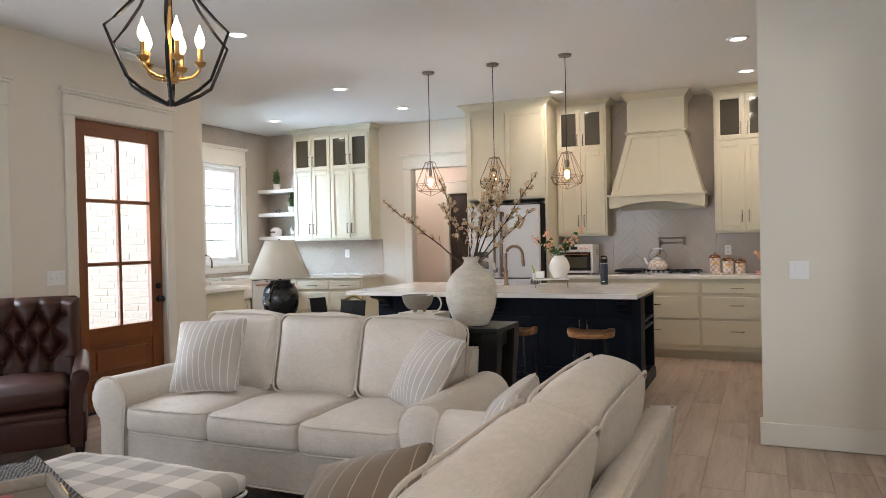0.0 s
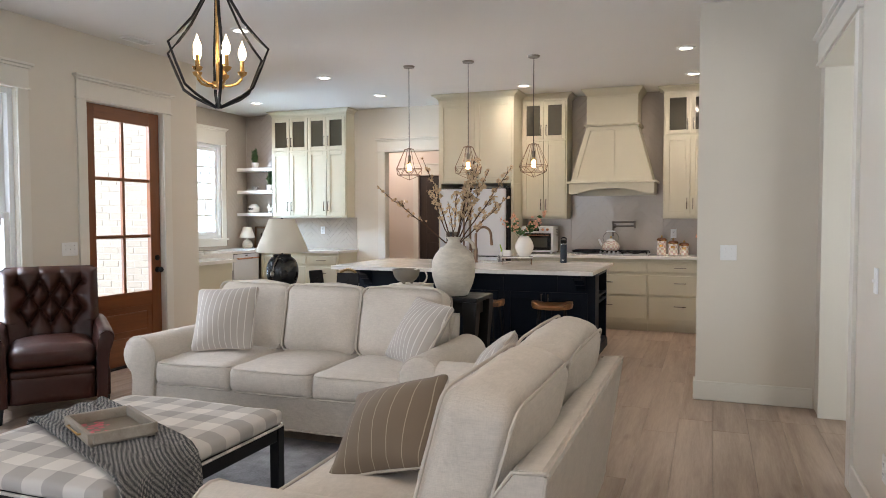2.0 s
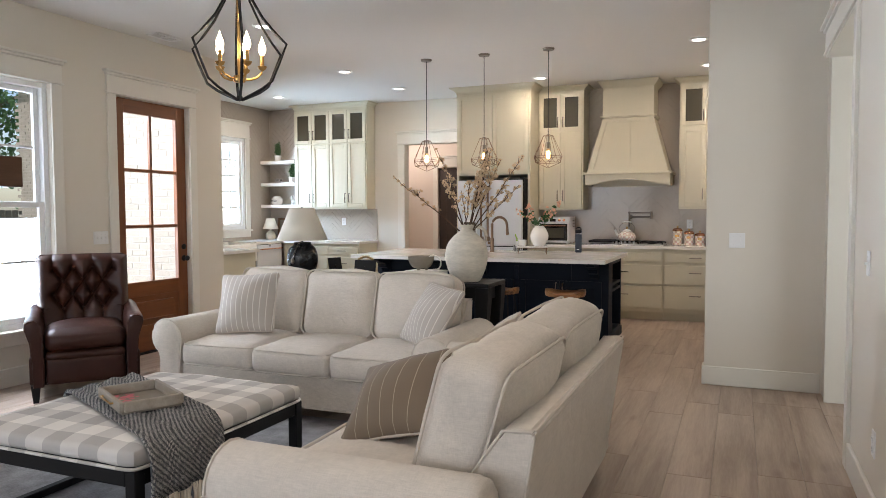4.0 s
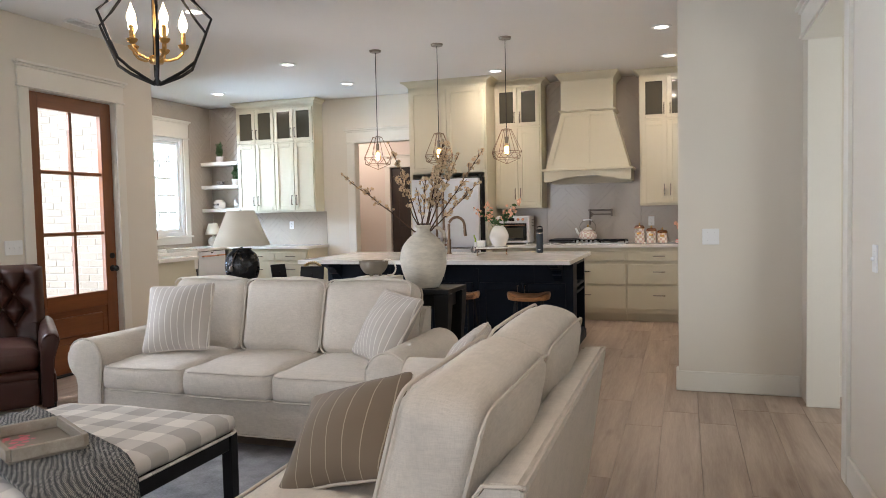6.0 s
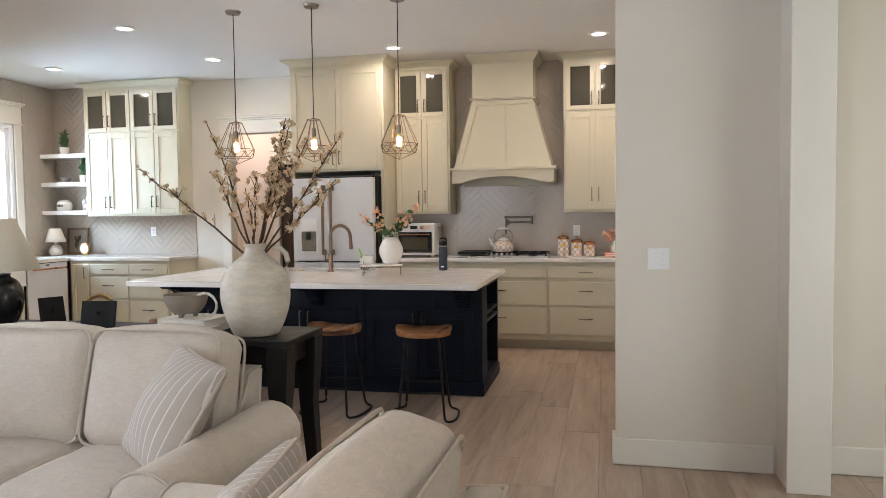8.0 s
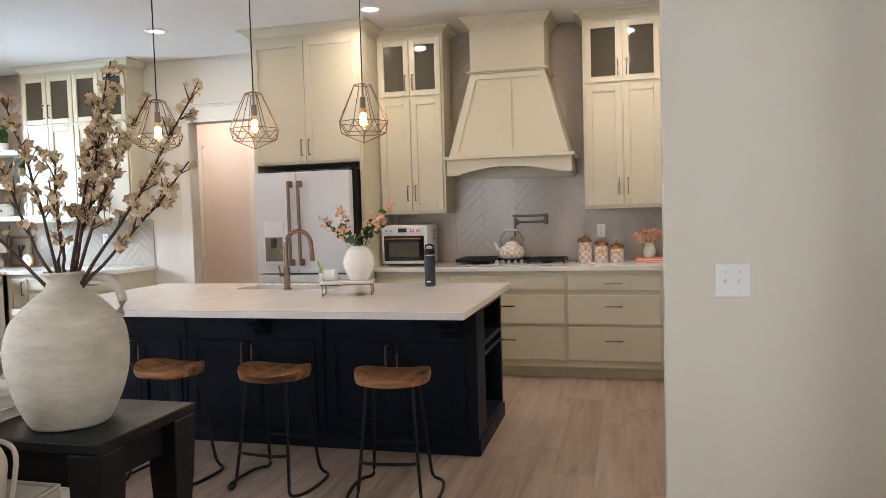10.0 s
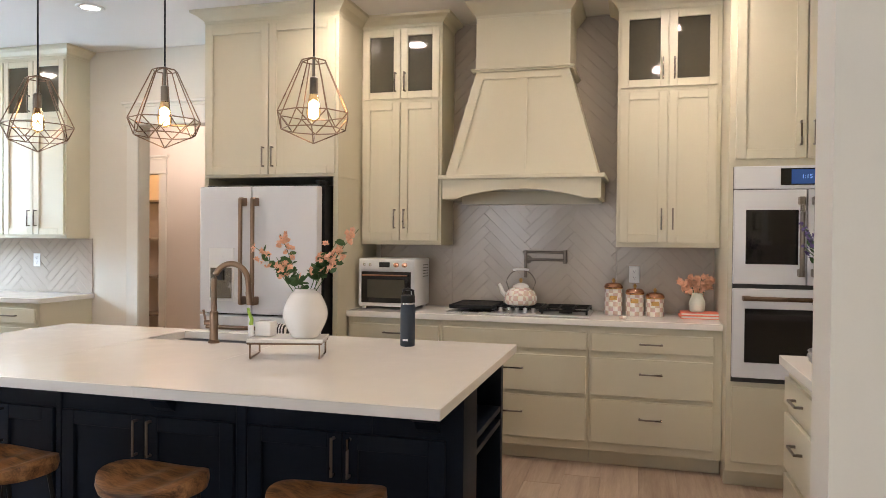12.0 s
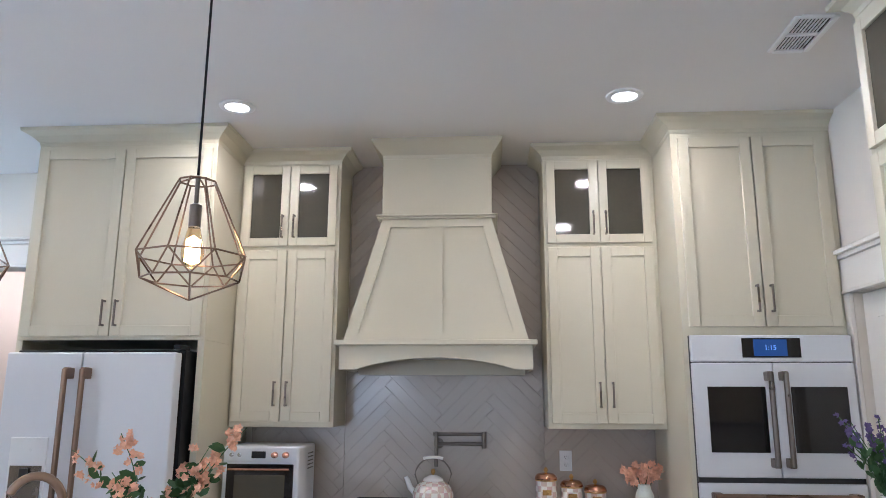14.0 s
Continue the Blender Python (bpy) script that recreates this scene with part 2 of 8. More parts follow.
M_NAVY = surface("island_paint", (0.004, 0.0088, 0.019), 0.5, vary=0.15, scale=2.0, grain=60, bump=0.06, stretch=(1, 1, 0.3), spec=0.2)
M_BLACK = surface("black_paint", (0.0045, 0.0045, 0.005), 0.5, vary=0.2, scale=4, grain=60, bump=0.08, spec=0.3)
M_DARKIN = surface("dark_interior", (0.05, 0.045, 0.035), 0.6, vary=0.1)
M_TILE = surface("glazed_tile", (0.45, 0.395, 0.335), 0.18, vary=0.04, scale=5.0, grain=14, bump=0.06, dist=0.004, per_piece=0.003, rough_vary=0.05)
M_GROUT = surface("grout", (0.46, 0.405, 0.345), 0.9, vary=0.06, scale=6, grain=200)
M_QUARTZ = surface("quartz", (0.82, 0.79, 0.745), 0.12, vary=0.01, scale=9.0, grain=220, bump=0.0, rough_vary=0.04)
M_PLANK = wood("oak_plank", (0.26, 0.183, 0.133), (0.52, 0.41, 0.325), 0.42, 'y', 1.0, per_piece=0.16, knots=0.30, bump=0.1)
M_DOOR = wood("stained_door_wood", (0.12, 0.036, 0.011), (0.26, 0.09, 0.028), 0.35, 'z', 1.2, contrast=0.8)
M_DOORX = wood("stained_door_rail", (0.12, 0.036, 0.011), (0.26, 0.09, 0.028), 0.35, 'y', 1.2, contrast=0.8)
M_STOOL = wood("mango_wood", (0.05, 0.017, 0.006), (0.40, 0.19, 0.075), 0.34, 'x', 1.6, knots=0.35, contrast=2.3)
M_BRONZE = surface("brushed_bronze", (0.25, 0.17, 0.12), 0.32, metal=1.0, vary=0.1, grain=120, bump=0.03)
M_NICKEL = surface("dark_nickel", (0.22, 0.19, 0.16), 0.3, metal=1.0, vary=0.1, grain=120, bump=0.03)
M_BRASS = surface("aged_brass", (0.55, 0.33, 0.12), 0.3, metal=1.0, vary=0.1, grain=90, bump=0.03)
M_STEEL = surface("steel", (0.6, 0.6, 0.6), 0.28, metal=1.0, vary=0.06, grain=120, bump=0.02)
M_WHITEM = surface("matte_white_appliance", (0.70, 0.71, 0.73), 0.45, vary=0.02, bump=0.02)
M_DARKG = surface("dark_oven_glass", (0.010, 0.009, 0.009), 0.06, vary=0.2, bump=0.0, rough_vary=0.02, spec=0.6)
# dark opaque pane colour; nothing behind it shows through
M_CABGLASS = surface("dark_opaque_pane", (0.075, 0.068, 0.048), 0.07, vary=0.1, bump=0.0, rough_vary=0.02)
M_PLASTIC = surface("white_plastic", (0.80, 0.80, 0.79), 0.35, vary=0.02, bump=0.0)
M_SLOT = surface("dark_slot", (0.03, 0.03, 0.03), 0.6, vary=0.05, bump=0.0)
def linen(name, color):
    """Slubby linen: crossed threads of uneven thickness, faint blotches and soft creases."""
    m, nt, b = nodes_of(name)
    L = nt.links.new
    co = nt.nodes.new("ShaderNodeTexCoord")
    slubs = []
    for st in ((28, 28, 300), (300, 28, 60), (28, 300, 60)):
        mp = nt.nodes.new("ShaderNodeMapping")
        mp.inputs["Scale"].default_value = st
        n = node(nt, "ShaderNodeTexNoise", Scale=1.0, Detail=2.0, Roughness=0.6)
        L(co.outputs["Object"], mp.inputs["Vector"])
        L(mp.outputs[0], n.inputs["Vector"])
        slubs.append(n.outputs[0])

    def math_node(op, a, c):
        n = nt.nodes.new("ShaderNodeMath")
        n.operation = op
        L(a, n.inputs[0])
        if isinstance(c, float):
            n.inputs[1].default_value = c
        else:
            L(c, n.inputs[1])
        return n.outputs[0]

    weave = math_node('ADD', math_node('ADD', slubs[0], slubs[1]), slubs[2])
    blotch = node(nt, "ShaderNodeTexNoise", Scale=7.0, Detail=3.0, Roughness=0.55)
    crease = node(nt, "ShaderNodeTexNoise", Scale=11.0, Detail=2.0, Roughness=0.5, Distortion=1.2)
    L(co.outputs["Object"], blotch.inputs["Vector"])
    L(co.outputs["Object"], crease.inputs["Vector"])
    tone = math_node('ADD', weave, blotch.outputs[0])
    r = nt.nodes.new("ShaderNodeMapRange")
    r.inputs["From Min"].default_value, r.inputs["From Max"].default_value = 1.55, 2.45
    r.inputs["To Min"].default_value, r.inputs["To Max"].default_value = 0.90, 1.08
    L(tone, r.inputs["Value"])
    tint = nt.nodes.new("ShaderNodeVectorMath")
    tint.operation = 'SCALE'
    tint.inputs[0].default_value = color
    L(r.outputs[0], tint.inputs["Scale"])
    L(tint.outputs[0], b.inputs["Base Color"])
    b.inputs["Roughness"].default_value = 0.95
    b.inputs["Specular IOR Level"].default_value = 0.2
    b.inputs["Sheen Weight"].default_value = 0.1
    fine = node(nt, "ShaderNodeBump", Strength=0.45, Distance=0.0014)
    L(weave, fine.inputs["Height"])
    soft = node(nt, "ShaderNodeBump", Strength=0.35, Distance=0.012)
    L(crease.outputs[0], soft.inputs["Height"])
    L(fine.outputs[0], soft.inputs["Normal"])
    L(soft.outputs[0], b.inputs["Normal"])
    return m


M_LINEN = linen("linen", (0.60, 0.54, 0.465))
M_PIPING = surface("linen_piping", (0.56, 0.50, 0.425), 0.95, vary=0.07, scale=8, grain=400, bump=0.4, dist=0.001)
M_LEATHER = surface("brown_leather", (0.034, 0.0098, 0.0053), 0.36, vary=0.25, scale=6, grain=160, bump=0.3, dist=0.0015, rough_vary=0.05, spec=0.3)
M_STRIPE = bands("striped_pillow", (0.43, 0.385, 0.335), (0.66, 0.62, 0.56), 0, 0.042, 0.12)
M_TAUPE = bands("taupe_striped_pillow", (0.165, 0.122, 0.082), (0.34, 0.28, 0.20), 0, 0.06, 0.05)
M_CHECK = bands("check_cloth", (0.80, 0.76, 0.69), (0.42, 0.39, 0.355), 0, 0.20, 0.5, second=1)
M_KNIT = knit("knit_throw")
M_FRINGE = surface("fringe_yarn", (0.66, 0.58, 0.46), 0.95, vary=0.15, grain=200, bump=0.4)
M_RUG = surface("rug_pile", (0.27, 0.265, 0.275), 0.98, vary=0.65, scale=7, grain=90, bump=0.6, dist=0.004)
M_CERAMIC = surface("chalky_ceramic", (0.58, 0.53, 0.44), 0.8, vary=0.30, scale=6, grain=28, bump=0.6, dist=0.005, stretch=(1, 1, 3.2))
M_GLAZE = surface("white_glaze", (0.84, 0.82, 0.78), 0.18, vary=0.02, bump=0.02)
M_STONEB = surface("grey_stoneware", (0.25, 0.215, 0.17), 0.6, vary=0.12, scale=9, grain=60, bump=0.15)
M_BLKGLAZE = surface("black_glaze", (0.012, 0.012, 0.013), 0.28, vary=0.2, scale=8, grain=30, bump=0.12, dist=0.003)
M_SHADE = surface("linen_shade", (0.72, 0.67, 0.56), 0.9, vary=0.04, grain=350, bump=0.2)
M_BARK = surface("twig_bark", (0.075, 0.042, 0.025), 0.85, vary=0.3, scale=20, grain=90, bump=0.4)
M_BLOSSOM = surface("cream_petal", (0.62, 0.47, 0.30), 0.8, vary=0.12, scale=30, bump=0.0, per_piece=0.05)
M_PEACH = surface("peach_petal", (0.84, 0.50, 0.34), 0.8, vary=0.25, scale=30, bump=0.0, per_piece=0.12)
M_LEAF = surface("leaf_green", (0.05, 0.12, 0.035), 0.6, vary=0.3, scale=20, bump=0.0, per_piece=0.1)
M_LAV = surface("lavender_bloom", (0.14, 0.10, 0.24), 0.85, vary=0.3, scale=30, bump=0.0, per_piece=0.1)
M_PAPER = surface("book_pages", (0.78, 0.75, 0.70), 0.8, vary=0.05, grain=200, stretch=(1, 1, 12), bump=0.15)
M_CORAL = surface("coral_book", (0.80, 0.22, 0.15), 0.6, vary=0.05)
M_CHECKER = checks("painted_checks", (0.82, 0.78, 0.71), (0.66, 0.50, 0.43), 0.03)
M_BOTTLE = surface("powder_coat_navy", (0.018, 0.030, 0.048), 0.5, vary=0.1, grain=300, bump=0.15)
M_BULB = glow("lit_filament", (1.0, 0.66, 0.30), 42.0)
M_FLAME = glow("lit_candle_bulb", (1.0, 0.80, 0.50), 22.0)
M_LED = glow("led_disc", (1.0, 0.93, 0.82), 9.0)
M_SCREEN = glow("oven_screen", (0.015, 0.06, 0.20), 0.35)
M_SCREENTXT = glow("oven_screen_digits", (0.25, 0.45, 0.9), 0.5)
M_CLEAR = glass("clear_pane")
M_AMBER = glass("amber_bulb_glass", (1.0, 0.78, 0.5))
M_BRICK = surface("limewashed_brick", (0.30, 0.27, 0.225), 0.9, vary=0.22, scale=9, grain=70, bump=0.6, dist=0.006, per_piece=0.16)
M_MORTAR = surface("mortar", (0.36, 0.33, 0.285), 0.95, vary=0.1, grain=120, bump=0.5)
M_GRASS = surface("lawn_grass", (0.30, 0.32, 0.16), 0.95, vary=0.4, scale=1.2, grain=60, bump=0.8, dist=0.02)
M_CONC = surface("porch_concrete", (0.42, 0.41, 0.38), 0.85, vary=0.12, scale=2, grain=90, bump=0.2)
M_DARKDOOR = wood("espresso_door", (0.018, 0.010, 0.007), (0.05, 0.03, 0.02), 0.4, 'z')
M_BEAM = wood("mantel_beam", (0.05, 0.020, 0.008), (0.12, 0.055, 0.024), 0.6, 'y')
M_FRAMEW = wood("picture_frame_wood", (0.10, 0.05, 0.022), (0.24, 0.13, 0.06), 0.5, 'z', 3)
M_GOLD = surface("gilt", (0.50, 0.37, 0.16), 0.4, metal=0.8, vary=0.2, grain=80, bump=0.2)
M_HALL = surface("hall_paint", (0.72, 0.64, 0.57), 0.8, vary=0.03, scale=1.2, grain=180, bump=0.05)
M_SIDING = surface("far_siding", (0.22, 0.24, 0.27), 0.8, vary=0.2, stretch=(0.1, 0.1, 6))
M_FENCE = surface("fence_boards", (0.20, 0.16, 0.125), 0.9, vary=0.2)
M_COPPER = surface("copper", (0.62, 0.32, 0.20), 0.25, metal=1.0, vary=0.05, bump=0.0)

# ---- building helpers ----
def box(bm, x0, x1, y0, y1, z0, z1, bevel=0.0, seg=1):
    g = bmesh.ops.create_cube(bm, size=1.0)
    vs = g["verts"]
    for v in vs:
        v.co = Vector(((x0 + x1) / 2 + v.co.x * (x1 - x0), (y0 + y1) / 2 + v.co.y * (y1 - y0), (z0 + z1) / 2 + v.co.z * (z1 - z0)))
    if bevel:
        es = list({e for v in vs for e in v.link_edges})
        bmesh.ops.bevel(bm, geom=es, offset=bevel, segments=seg, profile=0.5, affect='EDGES')
    return bm


def rings(bm, loops, cap0=True, cap1=True, closed=True):
    """Joins loops of equally many points by faces."""
    made = [[bm.verts.new(p) for p in loop] for loop in loops]
    n = len(made[0])
    for a, b in zip(made, made[1:]):
        for i in range(n if closed else n - 1):
            bm.faces.new((a[i], a[(i + 1) % n], b[(i + 1) % n], b[i]))
    if cap0:
        bm.faces.new(list(reversed(made[0])))
    if cap1:
        bm.faces.new(made[-1])
    return bm


def lathe(bm, profile, n=32, at=(0, 0, 0)):
    """profile: (radius, height) from the bottom up."""
    loops = [[(at[0] + max(r, 1e-4) * math.cos(2 * math.pi * i / n), at[1] + max(r, 1e-4) * math.sin(2 * math.pi * i / n), at[2] + z) for i in range(n)] for r, z in profile]
    return rings(bm, loops)


def tube(bm, pts, r, n=8, r1=None, close=False):
    pts = [Vector(p) for p in pts]
    loops = []
    last = len(pts) - 1
    for i, p in enumerate(pts):
        if close:
            d = (pts[(i + 1) % len(pts)] - pts[i - 1]).normalized()
        else:
            d = (pts[min(i + 1, last)] - pts[max(i - 1, 0)]).normalized()
        ref = Vector((0, 0, 1)) if abs(d.z) < 0.95 else Vector((1, 0, 0))
        u = d.cross(ref).normalized()
        w = d.cross(u).normalized()
        rr = r if r1 is None else r + (r1 - r) * i / max(1, last)
        loops.append([p + rr * (math.cos(2 * math.pi * k / n) * u + math.sin(2 * math.pi * k / n) * w) for k in range(n)])
    if close:
        loops.append(loops[0])
    return rings(bm, loops, not close, not close)


def prism(bm, poly, y0, y1, axis='y'):
    """Extrudes a polygon of (a, z): along y with a as x, or along x with a as y."""
    if axis == 'y':
        loops = [[(a, y, z) for a, z in poly] for y in (y0, y1)]
    else:
        loops = [[(y, a, z) for a, z in poly] for y in (y0, y1)]
    return rings(bm, loops)


def puff(bm, cx, cy, cz, w, d, h, r=0.05, bulge=(0, 0, 0.03), cuts=9, m=None):
    """A stuffed cushion: a box with soft rounded edges and swollen faces."""
    g = bmesh.ops.create_cube(bm, size=2.0)
    es = list({e for v in g["verts"] for e in v.link_edges})
    bmesh.ops.subdivide_edges(bm, edges=es, cuts=cuts, use_grid_fill=True)
    vs = list(bm.verts)
    H = (w / 2, d / 2, h / 2)
    for v in vs:
        u = v.co.copy()
        u = Vector([math.copysign(abs(c) ** 0.75, c) if c else 0.0 for c in u])
        p = Vector([u[i] * H[i] for i in range(3)])
        q = Vector([max(-(H[i] - r), min(H[i] - r, p[i])) for i in range(3)])
        e = p - q
        if e.length > 1e-6:
            p = q + e.normalized() * min(r, e.length)
        for i in range(3):
            j, k = (i + 1) % 3, (i + 2) % 3
            p[i] += bulge[i] * u[i] * max(0, 1 - u[j] ** 2) * max(0, 1 - u[k] ** 2)
        q = p + Vector((cx, cy, cz)) * 3
        p += 0.006 * noise.noise_vector(q * 6) + 0.003 * noise.noise_vector(q * 17)
        p = (m @ p) if m else p
        v.co = p + Vector((cx, cy, cz))
    return bm


def thing(name, at=(0, 0, 0), label="", category="", group="", rz=0.0, kind=""):
    ob = new(name)
    ob.empty_display_size = 0.1
    ob.matrix_basis = pose(*at, 0, 0, rz)
    return tagged(ob, label, category, group, kind)


def part(name, bm, material, parent=None, label="", smooth=False, world=False):
    """One mesh object from a bmesh. world: the bmesh is in the world's places, not in those of its thing."""
    if world and parent is not None:
        top = parent
        while top.parent:
            top = top.parent
        bm.transform(top.matrix_basis.inverted())
    bmesh.ops.recalc_face_normals(bm, faces=bm.faces)
    me = bpy.data.meshes.new(name)
    bm.to_mesh(me)
    bm.free()
    me.materials.append(material)
    if smooth:
        me.shade_smooth()
        me.set_sharp_from_angle(angle=radians(42))
    ob = new(name, me)
    ob.parent = parent
    if label:
        ob["label"] = label
    return ob


def solo(name, bm, material, label, category, group="", kind="", smooth=False):
    """A thing of one mesh, built in the world's places, with its origin at its base."""
    lo = Vector([min(v.co[i] for v in bm.verts) for i in range(3)])
    hi = Vector([max(v.co[i] for v in bm.verts) for i in range(3)])
    base = Vector(((lo.x + hi.x) / 2, (lo.y + hi.y) / 2, lo.z))
    bm.transform(Matrix.Translation(-base))
    ob = part(name, bm, material, None, "", smooth)
    ob.matrix_basis = Matrix.Translation(base)
    return tagged(ob, label, category, group, kind)


def B():
    return bmesh.new()


def wall(name, x0, x1, y0, y1, z0, z1, along, holes=(), mat=None, label="off-white painted plaster wall"):
    """A wall with openings through it. along: 'x' or 'y'; holes: (a0, a1, low, high) along it."""
    bm = B()
    a0, a1 = (x0, x1) if along == 'x' else (y0, y1)
    cuts = sorted({a0, a1, *[h[0] for h in holes], *[h[1] for h in holes]})
    for c0, c1 in zip(cuts, cuts[1:]):
        spans = [(z0, z1)]
        for h in holes:
            if h[0] <= c0 and h[1] >= c1:
                spans = [s for lo, hi in spans for s in ((lo, min(hi, h[2])), (max(lo, h[3]), hi)) if s[1] - s[0] > 1e-4]
        for lo, hi in spans:
            if along == 'x':
                box(bm, c0, c1, y0, y1, lo, hi)
            else:
                box(bm, x0, x1, c0, c1, lo, hi)
    bmesh.ops.remove_doubles(bm, verts=bm.verts, dist=1e-5)
    bm.verts.index_update()
    seen = {}
    for f in bm.faces:
        seen.setdefault(tuple(sorted(v.index for v in f.verts)), []).append(f)
    bmesh.ops.delete(bm, geom=[f for fs in seen.values() if len(fs) > 1 for f in fs], context='FACES_ONLY')
    ob = part(name, bm, mat or M_WALL)
    return tagged(ob, label, "wall", kind="structure")

# ---- the setting ----
CEIL = 3.04


def structure(name, bm, mat, label, category, smooth=False):
    return tagged(part(name, bm, mat, None, "", smooth), label, category, kind="structure")


ROOMS = [(-5.24, 0.98, -3.35, 5.43), (-7.08, 1.1, 5.43, 9.1), (0.98, 2.9, 1.9, 5.43), (-6.6, -2.5, 9.1, 11.4)]
bm = B()
for rx0, rx1, ry0, ry1 in ROOMS:
    box(bm, rx0, rx1, ry0, ry1, CEIL, CEIL + 0.12)
structure("ceiling", bm, M_CEIL, "flat white painted ceiling", "ceiling")
bm = B()
for rx0, rx1, ry0, ry1 in ROOMS:
    box(bm, rx0, rx1, ry0, ry1, -0.12, -0.008)
floor = structure("floor", bm, M_GROUT, "light oak plank floor with long boards", "floor")
wall("wall_west", -5.24, -5.09, -3.2, 5.57, 0, CEIL, 'y', [(4.12, 5.06, 0, 2.455), (2.38, 3.45, 0.44, 2.45)])
wall("wall_return", -7.08, -5.24, 5.43, 5.57, 0, CEIL, 'x')
wall("wall_kitchen_west", -7.08, -6.93, 5.57, 9.1, 0, CEIL, 'y', [(7.55, 8.32, 1.11, 2.52)], M_GROUT, "grey tiled kitchen wall around the window")
wall("wall_north", -6.93, 1.1, 8.97, 9.1, 0, CEIL, 'x', [(-4.47, -3.42, 0, 2.39)])
wall("wall_stub", -0.018, 0.98, 5.157, 5.29, 0, CEIL, 'x')
wall("wall_kitchen_east", 0.98, 1.1, 5.29, 8.97, 0, CEIL, 'y', [(7.42, 8.17, 0, 2.08)])
wall("wall_east", 0.78, 0.98, -3.2, 4.9, 0, CEIL, 'y', [(3.53, 4.9, 0, 2.46)])
wall("wall_east_end", 0.81, 0.98, 4.9, 5.157, 0, CEIL, 'y')
# both south openings are unseen, added for the rear fill lamps
wall("wall_south", -5.24, 0.98, -3.35, -3.2, 0, CEIL, 'x', [(-4.25, -2.55, 0.55, 2.45), (-1.75, -0.05, 0.55, 2.45)])
wall("wall_side_hall_north", 0.98, 2.8, 5.22, 5.29, 0, CEIL, 'x')
# the east opening is unseen, added beside the side hall's fill lamp
wall("wall_side_hall_east", 2.8, 2.9, 1.9, 5.29, 0, CEIL, 'y', [(2.8, 4.0, 0.6, 2.4)])
wall("wall_side_hall_south", 0.98, 2.8, 1.9, 2.0, 0, CEIL, 'x')
wall("wall_back_hall_north", -6.5, -2.6, 10.4, 10.5, 0, CEIL, 'x', [(-5.95, -5.35, 0, 2.12), (-4.53, -3.75, 0, 2.12)], M_HALL, "warm white painted hall wall")
wall("wall_back_hall_west", -6.6, -6.5, 9.1, 11.4, 0, CEIL, 'y', (), M_HALL, "warm white painted hall wall")
wall("wall_back_hall_east", -2.6, -2.5, 9.1, 11.4, 0, CEIL, 'y', (), M_HALL, "warm white painted hall wall")
wall("wall_pantry_north", -6.5, -2.6, 11.3, 11.4, 0, CEIL, 'x', (), M_HALL, "warm white painted pantry wall")


def baseboard(name, x0, x1, y0, y1, h=0.15):
    bm = B()
    box(bm, x0, x1, y0, y1, 0.002, h, 0.004)
    structure(name, bm, M_TRIM, "white painted tall baseboard", "baseboard")


T = 0.018
baseboard("baseboard_1", -5.09, -5.09 + T, -3.2, 4.02)
baseboard("baseboard_2", -5.09, -5.09 + T, 5.16, 5.57)
baseboard("baseboard_3", -0.018 - T, 0.795, 5.157 - T, 5.157)
baseboard("baseboard_4", 0.78 - T, 0.78, -3.2, 3.42)
baseboard("baseboard_5", 0.985, 2.8, 5.2, 5.22)
baseboard("baseboard_6", -0.018 - T, -0.018, 5.158, 5.29)
baseboard("baseboard_7", -4.9, -4.6, 8.952, 8.97)


def header(bm, along, a0, a1, face, out, z0, z1):
    """A craftsman head casing: fillet, flat board and a projecting cap. face: the wall's face; out: +1 or -1."""
    def put(a, b, depth, lo, hi):
        f0, f1 = sorted((face, face + out * depth))
        if along == 'y':
            box(bm, f0, f1, a, b, lo, hi, 0.003)
        else:
            box(bm, a, b, f0, f1, lo, hi, 0.003)
    put(a0 - 0.012, a1 + 0.012, 0.032, z0, z0 + 0.016)
    put(a0, a1, 0.022, z0 + 0.0165, z1 - 0.045)
    put(a0 - 0.012, a1 + 0.012, 0.036, z1 - 0.0445, z1 - 0.022)
    put(a0 - 0.03, a1 + 0.03, 0.055, z1 - 0.0215, z1)
    return bm


def side_casing(bm, along, a0, a1, face, out, z0, z1):
    f0, f1 = sorted((face, face + out * 0.02))
    if along == 'y':
        box(bm, f0, f1, a0, a1, z0, z1, 0.003)
    else:
        box(bm, a0, a1, f0, f1, z0, z1, 0.003)
    return bm


def casing(name, along, a0, a1, face, out, z0, z1, w=0.1, top=0.2, sill=False):
    bm = B()
    header(bm, along, a0 - w - 0.004, a1 + w + 0.004, face, out, z1, z1 + top)
    side_casing(bm, along, a0 - w, a0 - 0.001, face, out, z0, z1 - 0.0005)
    side_casing(bm, along, a1 + 0.001, a1 + w, face, out, z0, z1 - 0.0005)
    if sill:
        f0, f1 = sorted((face - out * 0.02, face + out * 0.05))
        g0, g1 = sorted((face, face + out * 0.02))
        if along == 'y':
            box(bm, f0, f1, a0 - w - 0.02, a1 + w + 0.02, z0 - 0.03, z0 - 0.0005, 0.004)
            box(bm, g0, g1, a0 - w, a1 + w, z0 - 0.12, z0 - 0.0305, 0.003)
        else:
            box(bm, a0 - w - 0.02, a1 + w + 0.02, f0, f1, z0 - 0.03, z0 - 0.0005, 0.004)
    return structure(name, bm, M_TRIM, "white painted flat casing with a capped header", "trim")


